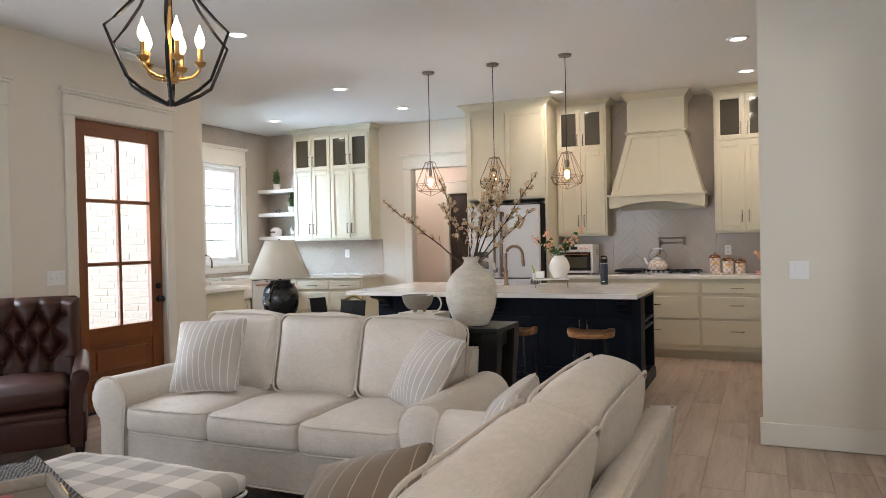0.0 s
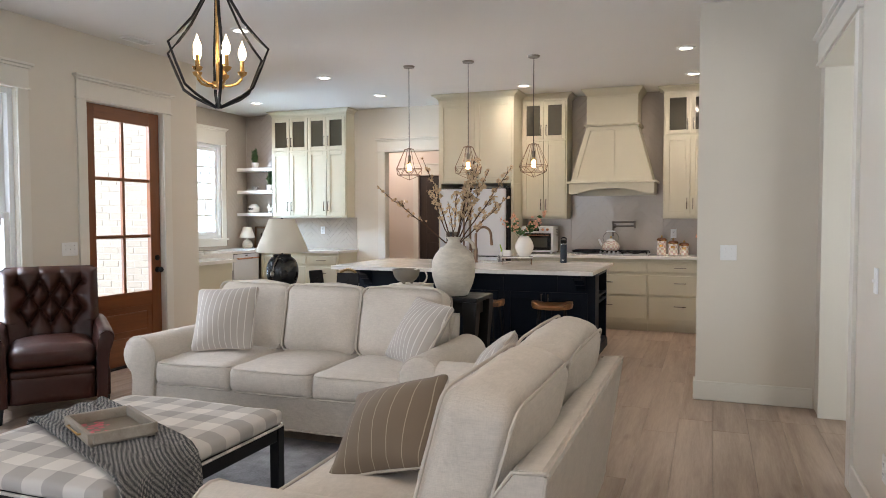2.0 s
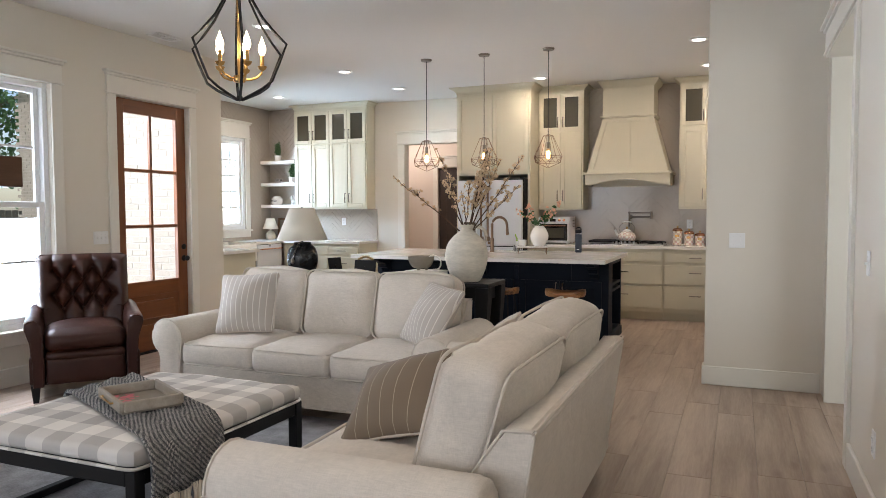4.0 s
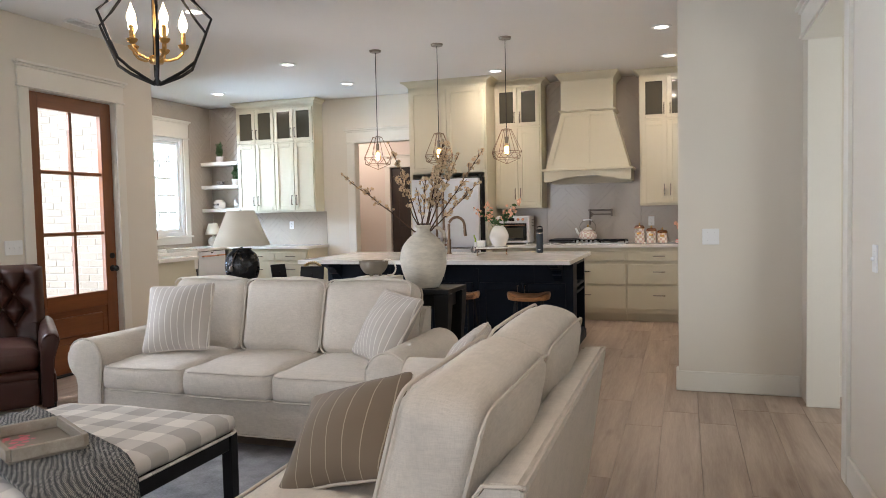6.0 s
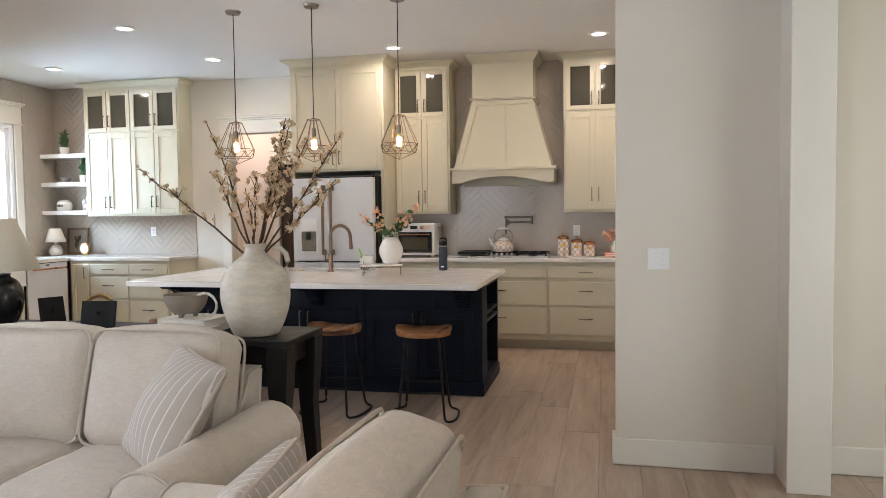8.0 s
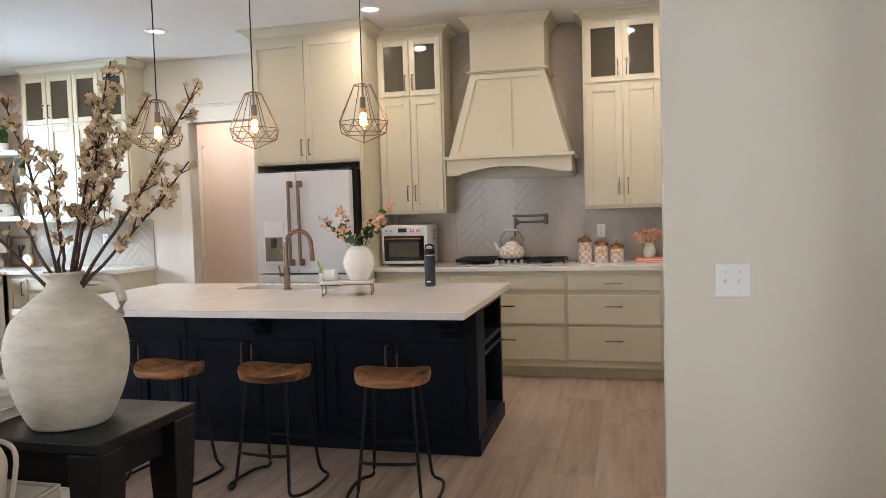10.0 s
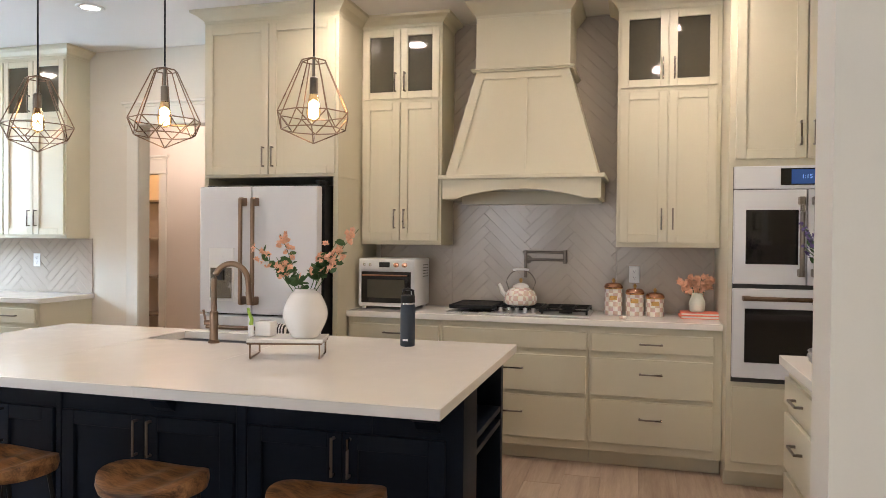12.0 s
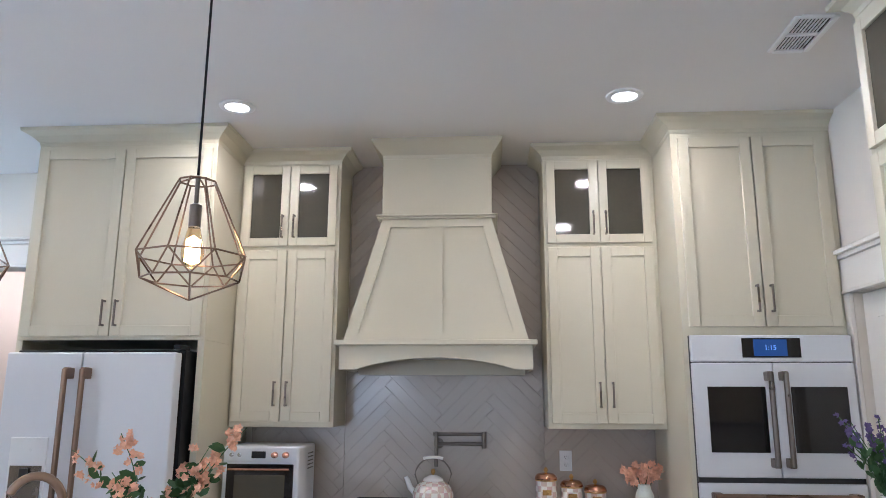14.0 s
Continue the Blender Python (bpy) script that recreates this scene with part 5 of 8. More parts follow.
for s in (-1, 1):
    # slim arm that curls outward towards its top and drops in a curve to the front
    loops = []
    for y, k, top in ((-0.395, 0.80, 0.585), (-0.385, 0.95, 0.603), (-0.36, 1.0, 0.612), (-0.20, 1.0, 0.618), (0.05, 1.0, 0.625), (0.30, 0.95, 0.640), (0.36, 0.85, 0.645)):
        prof = [(0.275, 0.12), (0.272, 0.30), (0.276, 0.46), (0.284, 0.55), (0.300, top - 0.018), (0.330, top), (0.365, top - 0.002), (0.392, top - 0.022), (0.398, top - 0.055), (0.385, top - 0.095), (0.362, 0.44), (0.350, 0.30), (0.346, 0.12)]
        loops.append([(s * (0.325 + (x - 0.325) * k), y, z) for x, z in prof])
    part("arm", rings(B(), loops), M_LEATHER, ch, smooth=True)
    bm = tube(B(), [(s * x, -0.388, z) for x, z in ((0.281, 0.13), (0.278, 0.30), (0.282, 0.46), (0.290, 0.55), (0.304, 0.585), (0.33, 0.602), (0.362, 0.600), (0.386, 0.582), (0.390, 0.55), (0.378, 0.51), (0.357, 0.44), (0.346, 0.30), (0.342, 0.13))], 0.005, 6)
    part("arm_welt", bm, M_LEATHER, ch, smooth=True)
# tufted back
buttons = []
for row, zz in enumerate((0.605, 0.715, 0.820, 0.925)):
    n = 3 if row % 2 == 0 else 4
    for i in range(n):
        buttons.append(((i - (n - 1) / 2) * 0.145, zz))


def tuft(u, v):
    """Depth of the tufting: pits at the buttons, and sharp folds between plump diamonds."""
    d = min(math.hypot(u - a, v - b) for a, b in buttons)
    pit = 0.036 * math.exp(-d / 0.016)
    near = 9.0
    for a, b in buttons:
        for c, e in buttons:
            if abs(abs(a - c) - 0.0725) < 0.01 and 0.05 < e - b < 0.14:
                L2 = (c - a) ** 2 + (e - b) ** 2
                q = min(1.0, max(0.0, ((u - a) * (c - a) + (v - b) * (e - b)) / L2))
                near = min(near, math.hypot(u - a - q * (c - a), v - b - q * (e - b)))
        # pleats that run up to the top edge and down to the seat
        if b > 0.9 and v > b or b < 0.65 and v < b:
            near = min(near, abs(u - a) + 0.012)
    return pit + 0.060 * math.exp(-near / 0.024)


bm = B()
NU, NV = 90, 84
grid = []
for j in range(NV + 1):
    v = 0.44 + 0.60 * j / NV
    rowv = []
    for i in range(NU + 1):
        u = -0.335 + 0.67 * i / NU
        e = max(abs(u) / 0.335, 0)
        edge = max(0.0, (abs(u) - 0.27) / 0.065, (v - 0.985) / 0.055)
        y = 0.235 + (v - 0.44) * 0.20 - 0.075 + tuft(u, v) + 0.075 * min(1.0, edge) ** 2
        y -= 0.05 * (max(0, abs(u) - 0.2) / 0.135) ** 1.5 * (1 if v > 0.62 else 0.4) * (1 - min(1, edge))
        top = v - 0.02 * (e ** 4) * (1 if v > 0.9 else 0)
        rowv.append(bm.verts.new((u, y, top)))
    grid.append(rowv)
for j in range(NV):
    for i in range(NU):
        bm.faces.new((grid[j][i], grid[j][i + 1], grid[j + 1][i + 1], grid[j + 1][i]))
bk = part("tufted_back", bm, M_LEATHER, ch, smooth=True)
loops = []
for z, k, y in ((0.14, 1.0, 0.33), (0.44, 1.0, 0.30), (0.70, 1.0, 0.34), (0.96, 0.99, 0.40), (1.02, 0.96, 0.415), (1.035, 0.90, 0.42)):
    loops.append([(-0.338 * k, y - 0.018, z), (0.338 * k, y - 0.018, z), (0.338 * k, y, z), (0.25 * k, y + 0.05, z), (-0.25 * k, y + 0.05, z), (-0.338 * k, y, z)])
bm = rings(B(), loops)
bmesh.ops.bevel(bm, geom=[e for e in bm.edges if abs(e.verts[0].co.z - e.verts[1].co.z) > 0.02], offset=0.015, segments=2, affect='EDGES')
part("back_shell", bm, M_LEATHER, ch, smooth=True)
for a, b in buttons:
    y = 0.235 + (b - 0.44) * 0.20 - 0.075 + 0.076
    bm = lathe(B(), [(0.001, 0), (0.012, 0.001), (0.011, 0.006), (0.001, 0.009)], 12)
    bm.transform(Matrix.Translation((a, y, b)) @ Matrix.Rotation(radians(90), 4, 'X'))
    part("button", bm, M_LEATHER, ch, smooth=True)
for x in (-0.33, 0.33):
    for y in (-0.33, 0.30):
        bm = rings(B(), [[(x + a * k, y + b * k, z) for a, b in ((-1, -1), (1, -1), (1, 1), (-1, 1))] for z, k in ((0, 0.018), (0.13, 0.032))])
        part("leg", bm, M_BLACK, ch, "dark tapered wooden leg")

# ---- rug ----
bm = B()
RX0, RX1, RY0, RY1 = -3.75, -0.75, 0.45, 3.18
n = 60
g = [[bm.verts.new((RX0 + (RX1 - RX0) * i / n, RY0 + (RY1 - RY0) * j / n, 0.012 + 0.002 * noise.noise(Vector((i * 0.4, j * 0.4, 0))))) for i in range(n + 1)] for j in range(n + 1)]
for j in range(n):
    for i in range(n):
        bm.faces.new((g[j][i], g[j][i + 1], g[j + 1][i + 1], g[j + 1][i]))
ex = bmesh.ops.extrude_face_region(bm, geom=list(bm.faces))
for v in ex["geom"]:
    if isinstance(v, bmesh.types.BMVert):
        v.co.z = 0.001
solo("area_rug", bm, M_RUG, "faded blue-grey patterned area rug", "rug", smooth=True)

# ---- ottoman with throw and tray ----
OTX0, OTX1, OTY0, OTY1 = -2.88, -1.90, 1.20, 2.34
ocx, ocy = (OTX0 + OTX1) / 2, (OTY0 + OTY1) / 2
ot = thing("ottoman_bench", (ocx, ocy, 0.012), "gingham upholstered ottoman on an open dark wood frame", "ottoman")
w, d = OTX1 - OTX0, OTY1 - OTY0
cu = part("cushion", puff(B(), 0, 0, 0.412, w, d, 0.088, 0.038, (0.006, 0.006, 0.014), 13), M_CHECK, ot, "beige and white gingham cloth", smooth=True)
part("welt", piping_loop(B(), [(u, v, 0.375) for u, v in superloop(w + 0.008, d + 0.008, 60, 22)], 0.007), M_CHECK, cu, smooth=True)
for s in (-1, 1):
    part("long_rail", box(B(), s * (w / 2 - 0.03) - 0.022, s * (w / 2 - 0.03) + 0.022, -d / 2 + 0.06, d / 2 - 0.06, 0.30, 0.367, 0.003), M_BLACK, ot)
    part("short_rail", box(B(), -w / 2 + 0.06, w / 2 - 0.06, s * (d / 2 - 0.03) - 0.022, s * (d / 2 - 0.03) + 0.022, 0.30, 0.366, 0.003), M_BLACK, ot)
    part("stretcher", box(B(), s * (w / 2 - 0.03) - 0.02, s * (w / 2 - 0.03) + 0.02, -d / 2 + 0.06, d / 2 - 0.06, 0.004, 0.04, 0.003), M_BLACK, ot)
    for r in (-1, 1):
        part("leg", box(B(), s * (w / 2 - 0.03) - 0.026, s * (w / 2 - 0.03) + 0.026, r * (d / 2 - 0.03) - 0.026, r * (d / 2 - 0.03) + 0.026, 0.0, 0.3675, 0.003), M_BLACK, ot)

# throw: laid across the top and hanging down over the east side
TOPZ = 0.480
route = [(OTX1 + 0.024, 0.24), (OTX1 + 0.026, 0.29), (OTX1 + 0.024, 0.35), (OTX1 + 0.018, 0.42), (OTX1 + 0.004, 0.455), (OTX1 - 0.03, 0.472)]
route += [(OTX1 - 0.03 - (w - 0.06) * k / 14, TOPZ + 0.010 * math.sin(math.pi * k / 14)) for k in range(1, 15)] + [(OTX0 - 0.004, 0.465), (OTX0 - 0.02, 0.40), (OTX0 - 0.022, 0.34)]
bm = B()
NT = 26
vv = []
for i, (x, z) in enumerate(route):
    q = i / (len(route) - 1)
    y0 = 1.255 + 0.45 * max(0, (OTX1 - x) / w)
    row = []
    for k in range(NT + 1):
        f = k / NT
        wob = 0.006 * math.sin(f * 19 + i * 0.4) + 0.004 * noise.noise(Vector((f * 8, i * 0.5, 3)))
        flare = (0.03 * (0.45 - z) if i < 6 else 0) * (2 * f - 1)
        row.append(bm.verts.new((x + (wob if i < 5 else 0), y0 + 0.42 * f + flare, z + (0.004 + wob if 5 <= i < 20 else 0))))
    vv.append(row)
for a, b in zip(vv, vv[1:]):
    for k in range(NT):
        bm.faces.new((a[k], a[k + 1], b[k + 1], b[k]))
th = solo("throw_blanket", bm, M_KNIT, "grey and cream chunky knit throw with fringe over the ottoman", "blanket", smooth=True)
so = th.modifiers.new("thick", 'SOLIDIFY')
so.thickness, so.offset = 0.009, 1
bm = B()
random.seed(5)
for k in range(26):
    y = 1.245 + 0.43 * k / 25
    x = OTX1 + 0.028 + random.uniform(-0.004, 0.004)
    tube(bm, [(x, y, 0.245), (x + random.uniform(-0.006, 0.01), y + random.uniform(-0.008, 0.008), 0.20), (x + random.uniform(-0.008, 0.015), y + random.uniform(-0.015, 0.015), 0.155)], 0.006, 6, 0.009)
part("fringe", bm, M_FRINGE, th, "cream yarn fringe", smooth=True, world=True)

# tray on the throw
M_DRIFT = wood("whitewashed_wood", (0.25, 0.21, 0.165), (0.43, 0.38, 0.31), 0.7, 'x', 2.0)
tr = thing("serving_tray", (-2.315, 1.64, 0.503), "whitewashed wood tray with a floral base and brass handles", "tray", rz=-28)
TL, TW = 0.178, 0.128
part("tray_base", box(B(), -TL, TL, -TW, TW, 0.0, 0.010), M_STONEB, tr)
for s in (-1, 1):
    part("long_side", box(B(), -TL, TL, s * TW - 0.009, s * TW + 0.009, 0.0105, 0.055, 0.002), M_DRIFT, tr)
    part("short_side", box(B(), s * TL - 0.009, s * TL + 0.009, -TW + 0.0095, TW - 0.0095, 0.0105, 0.055, 0.002), M_DRIFT, tr)
    bm = tube(B(), [(-0.08, s * (TW + 0.010), 0.035), (-0.08, s * (TW + 0.022), 0.035), (0.08, s * (TW + 0.022), 0.035), (0.08, s * (TW + 0.010), 0.035)], 0.004, 8)
    part("handle", bm, M_BRASS, tr, "thin brass handle", smooth=True)
random.seed(8)
M_PINKP = surface("printed_flower", (0.62, 0.16, 0.20), 0.6, vary=0.35, scale=40, bump=0.0)
bm = B()
for k in range(30):
    lathe(bm, [(0.001, 0), (random.uniform(0.008, 0.018), 0.0002), (0.001, 0.0006)], 7, (random.uniform(-0.15, 0.15), random.uniform(-0.10, 0.01), 0.0104))
part("printed_flowers", bm, M_PINKP, tr, "pink printed flowers")

# ---- console table behind the sofa ----
CT0, CT1, CY0, CY1, CZ = -3.55, -1.43, 3.99, 4.40, 0.855
ct = thing("console_table", ((CT0 + CT1) / 2, (CY0 + CY1) / 2, 0), "black painted wood console table with curved legs", "console table")
part("tabletop", box(B(), CT0, CT1, CY0, CY1, CZ - 0.03, CZ, 0.005, 2), M_BLACK, ct, world=True)
part("apron", box(B(), CT0 + 0.05, CT1 - 0.05, CY0 + 0.035, CY1 - 0.035, CZ - 0.13, CZ - 0.0305), M_BLACK, ct, world=True)
for sx in (0, 1):
    for sy in (0, 1):
        x = CT0 + 0.055 if sx == 0 else CT1 - 0.055
        y = CY0 + 0.05 if sy == 0 else CY1 - 0.05
        loops = []
        for z, k, o in ((0.0, 0.026, 0.030), (0.25, 0.030, 0.014), (0.5, 0.036, -0.004), (0.66, 0.046, 0.0), (CZ - 0.05, 0.050, 0.004), (CZ - 0.031, 0.050, 0.004)):
            ox = o * (1 if sx else -1)
            loops.append([(x + ox + a * k, y + b * k, z) for a, b in ((-1, -1), (1, -1), (1, 1), (-1, 1))])
        bm = rings(B(), loops)
        bmesh.ops.bevel(bm, geom=list(bm.edges), offset=0.003, segments=1, affect='EDGES')
        part("leg", bm, M_BLACK, ct, world=True)


def profile_smooth(points, n=40):
    """A Catmull-Rom curve through (radius, height) points."""
    out = []
    P = [points[0], *points, points[-1]]
    for i in range(1, len(P) - 2):
        for k in range(max(2, n // len(points))):
            t = k / max(2, n // len(points))
            a, b, c, d = P[i - 1], P[i], P[i + 1], P[i + 2]
            out.append(tuple(0.5 * (2 * b[j] + (c[j] - a[j]) * t + (2 * a[j] - 5 * b[j] + 4 * c[j] - d[j]) * t * t + (3 * b[j] - a[j] - 3 * c[j] + d[j]) * t ** 3) for j in (0, 1)))
    out.append(points[-1])
    return out


# ---- lamp on the console ----
lp = thing("table_lamp", (-3.10, 4.15, CZ), "black jug table lamp with a pale cone shade, unlit", "lamp")
part("jug_base", lathe(B(), profile_smooth([(0.06, 0.0), (0.085, 0.01), (0.118, 0.08), (0.125, 0.16), (0.105, 0.225), (0.070, 0.255), (0.072, 0.268), (0.060, 0.272)], 48) + [(0.001, 0.272)], 36), M_BLKGLAZE, lp, smooth=True)
part("stem", tube(B(), [(0, 0, 0.27), (0, 0, 0.56)], 0.008, 10), M_BLACK, lp, smooth=True)
bm = lathe(B(), [(0.208, 0.292), (0.100, 0.552)], 48)
bmesh.ops.delete(bm, geom=[f for f in bm.faces if len(f.verts) > 4], context='FACES_ONLY')
sh = part("shade", bm, M_SHADE, lp, "pale linen cone shade", smooth=True)
sm = sh.modifiers.new("thick", 'SOLIDIFY')
sm.thickness = 0.003
bm = B()
for a in range(3):
    an = a * 2 * math.pi / 3
    tube(bm, [(0, 0, 0.54), (0.1 * math.cos(an), 0.1 * math.sin(an), 0.548)], 0.002, 6)
part("spider", bm, M_STEEL, lp)
part("glass_body", lathe(B(), [(0.001, 0.285), (0.02, 0.287), (0.012, 0.297), (0.012, 0.302), (0.001, 0.302)], 16), M_BRASS, lp, smooth=True)
bm = tube(B(), [(0.02, -0.10, 0.245), (0.012, -0.128, 0.20), (0.0, -0.134, 0.15)], 0.007, 8)
tube(bm, [(0.03, -0.06, 0.28), (0.022, -0.10, 0.26), (0.02, -0.105, 0.245)], 0.004, 8)
lathe(bm, profile_smooth([(0.006, 0.0), (0.016, 0.012), (0.013, 0.03), (0.006, 0.045)], 16) + [(0.001, 0.045)], 12, (-0.002, -0.140, 0.105))
part("hanging_tassel", bm, M_NICKEL, lp, "grey cord tassel", smooth=True)

# ---- big ceramic jug with blossom branches ----
jg = thing("ceramic_jug", (-1.655, 4.15, CZ), "large chalky cream ceramic jug with a looped handle", "jug")
prof = profile_smooth([(0.085, 0.0), (0.105, 0.012), (0.142, 0.10), (0.158, 0.19), (0.145, 0.275), (0.100, 0.335), (0.060, 0.368), (0.046, 0.388), (0.044, 0.405), (0.054, 0.418)], 60)
bm = lathe(B(), prof + [(0.050, 0.424), (0.040, 0.416), (0.036, 0.39), (0.001, 0.36)], 48)
for v in bm.verts:
    v.co += 0.0025 * noise.noise_vector(v.co * 9)
part("jug_body", bm, M_CERAMIC, jg, smooth=True)
hd = [(0.040, 0, 0.398), (0.075, 0, 0.407), (0.112, 0, 0.400), (0.140, 0, 0.372), (0.148, 0, 0.335), (0.140, 0, 0.30), (0.128, 0, 0.285)]
bm = tube(B(), hd, 0.013, 10)
bm.transform(Matrix.Rotation(radians(28), 4, 'Z'))
part("handle", bm, M_CERAMIC, jg, smooth=True)

br = thing("blossom_branches", (-1.655, 4.15, CZ + 0.40), "bare brown branches with small cream blossoms in the jug", "branches")
random.seed(21)


def blossom(bm, at, size, normal):
    """Five cupped petals."""
    n = Vector(normal).normalized()
    u = n.orthogonal().normalized()
    w = n.cross(u)
    a0 = random.uniform(0, 6.28)
    for k in range(5):
        a = a0 + k * 2 * math.pi / 5
        d = math.cos(a) * u + math.sin(a) * w
        s = d.cross(n)
        p = Vector(at)
        vs = [p, p + size * (0.55 * d + 0.42 * s + 0.25 * n), p + size * (1.0 * d + 0.12 * s + 0.45 * n), p + size * (1.0 * d - 0.12 * s + 0.45 * n), p + size * (0.55 * d - 0.42 * s + 0.25 * n)]
        q = [bm.verts.new(v) for v in vs]
        bm.faces.new(q)


def bough(base, tip, sag, twigs, dens, bmb, bmf, size=0.0145, r=0.0055):
    base, tip = Vector(base), Vector(tip)
    pts = []
    side = (tip - base).cross(Vector((0, 0, 1)))
    side = side.normalized() if side.length > 1e-5 else Vector((1, 0, 0))
    n = 12
    for k in range(n + 1):
        f = k / n
        p = base.lerp(tip, f) + side * sag * math.sin(math.pi * f) + 0.010 * noise.noise_vector(Vector((f * 7, base.x * 31 + tip.x * 9, tip.z * 5)))
        pts.append(p)
    pts[0] = base
    tube(bmb, pts, r, 6, r * 0.35)
    d0 = (tip - base).normalized()
    for k in range(twigs):
        f = random.uniform(0.35, 0.97)
        p = pts[int(f * n)]
        dirn = (d0 + 0.9 * Vector((random.uniform(-1, 1), random.uniform(-1, 1), random.uniform(-0.3, 0.9)))).normalized()
        q = p + dirn * random.uniform(0.03, 0.09) * (1.15 - 0.5 * f)
        tube(bmb, [p, p.lerp(q, 0.5) + 0.004 * noise.noise_vector(q * 20), q], r * 0.4, 5, r * 0.2)
        for _ in range(dens):
            c = p.lerp(q, random.uniform(0.5, 1.05)) + Vector([random.uniform(-0.009, 0.009) for _ in range(3)])
            blossom(bmf, c, size * random.uniform(0.6, 1.15), [random.uniform(-1, 1) for _ in range(3)])
    for k in range(n // 2, n + 1):
        if random.random() < 0.75:
            blossom(bmf, pts[k], size * random.uniform(0.6, 1.0), [random.uniform(-1, 1) for _ in range(3)])


BOUGHS = [((-0.60, 0.0, 0.385), 0.03, 24, 2), ((-0.26, 0.05, 0.60), 0.02, 22, 3), ((-0.17, -0.03, 0.36), -0.02, 18, 2), ((0.14, 0.06, 0.60), 0.02, 40, 4),
          ((0.19, -0.02, 0.55), -0.02, 40, 4), ((0.10, 0.10, 0.50), 0.01, 30, 4), ((0.40, 0.02, 0.305), -0.03, 24, 3), ((0.42, 0.05, 0.52), -0.03, 26, 3), ((0.05, -0.06, 0.34), 0.01, 14, 2), ((-0.05, 0.02, 0.28), 0.01, 8, 2), ((0.24, 0.08, 0.50), 0.03, 32, 4)]
for tip, sag, tw, dens in BOUGHS:
    b1, b2 = B(), B()
    bough((tip[0] * 0.03, tip[1] * 0.03, -0.05), tip, sag, tw, dens, b1, b2)
    o = part("branch", b1, M_BARK, br, smooth=True)
    part("blossoms", b2, M_BLOSSOM, o, "cream blossoms")

# ---- books, bowl, beads and frames on the console ----
def book(at, rz, w, d, h, cover, label, group="books"):
    t = thing("book", at, label, "book", group, rz)
    part("page_block", box(B(), -w / 2 + 0.004, w / 2 - 0.004, -d / 2 + 0.003, d / 2 - 0.004, 0.004, h - 0.004), M_PAPER, t)
    bm = B()
    box(bm, -w / 2, w / 2, -d / 2, d / 2, 0, 0.0038, 0.001)
    box(bm, -w / 2, w / 2, -d / 2, d / 2, h - 0.0038, h, 0.001)
    box(bm, -w / 2, -w / 2 + 0.0037, -d / 2, d / 2, 0.0039, h - 0.0039)
    part("cover", bm, cover, t)
    return t


book((-2.02, 4.20, CZ), 4, 0.30, 0.24, 0.032, M_TRIM, "large white hardback book on the console table")
book((-2.01, 4.21, CZ + 0.0325), -6, 0.27, 0.21, 0.035, M_TRIM, "white hardback book under the bowl")
bw = thing("footed_bowl", (-2.05, 4.20, CZ + 0.068), "grey stoneware bowl on short feet", "bowl")
part("bowl_body", lathe(B(), profile_smooth([(0.030, 0.016), (0.062, 0.022), (0.092, 0.06), (0.104, 0.108)], 30) + [(0.099, 0.109), (0.086, 0.062), (0.055, 0.03), (0.001, 0.028)], 40), M_STONEB, bw, smooth=True)
for k in range(3):
    an = k * 2.094 + 0.5
    part("foot", lathe(B(), [(0.010, 0), (0.015, 0.02), (0.001, 0.024)], 10, (0.042 * math.cos(an), 0.042 * math.sin(an), 0.0)), M_STONEB, bw, smooth=True)
bd = thing("bead_garland", (-1.96, 4.18, CZ + 0.068), "string of pale wooden beads draped from the bowl", "beads")
for k in range(22):
    f = k / 21
    a = radians(150 - 250 * f)
    x = 0.03 + 0.055 * math.cos(a)
    z = 0.062 + 0.056 * math.sin(a)
    part("bead", lathe(B(), profile_smooth([(0.001, -0.008), (0.0075, 0.0), (0.001, 0.008)], 10), 10, (x, -0.02 + 0.03 * f, max(0.009, z))), M_TRIM, bd, smooth=True)


def easel_frame(at, rz, w, h, lean, ornate, label):
    t = thing("picture_frame", at, label, "picture frame", "small picture frames", rz)
    R = Matrix.Rotation(radians(lean), 4, 'X')
    bm = box(B(), -w / 2, w / 2, -0.006, 0.006, 0, h, 0.002)
    bm.transform(R)
    part("back_board", bm, M_BLACK, t)
    bm = B()
    tube(bm, [(0, 0.005, h * 0.6), (0, h * 0.34, 0.003)], 0.006, 6)
    part("easel_leg", bm, M_BLACK, t)
    if ornate:
        bm = B()
        for k in range(9):
            u = (k - 4) / 4
            lathe(bm, [(0.001, -0.012), (0.014, 0), (0.001, 0.014)], 8, (u * w * 0.32, 0, h + 0.006 + 0.022 * (1 - u * u)))
        bm.transform(R)
        part("gilt_crest", bm, M_GOLD, t, "gilt carved crest", smooth=True)
    return t


easel_frame((-2.55, 4.20, CZ), 8, 0.18, 0.135, -12, True, "black backed photo frame with a gilt crest")
easel_frame((-2.82, 4.22, CZ), 62, 0.12, 0.15, -14, False, "small dark oval-topped photo frame")
solo("paper_sheet", box(B(), -3.42, -3.24, 4.10, 4.30, CZ + 0.0005, CZ + 0.004), M_PAPER, "loose white paper lying on the console table", "paper")

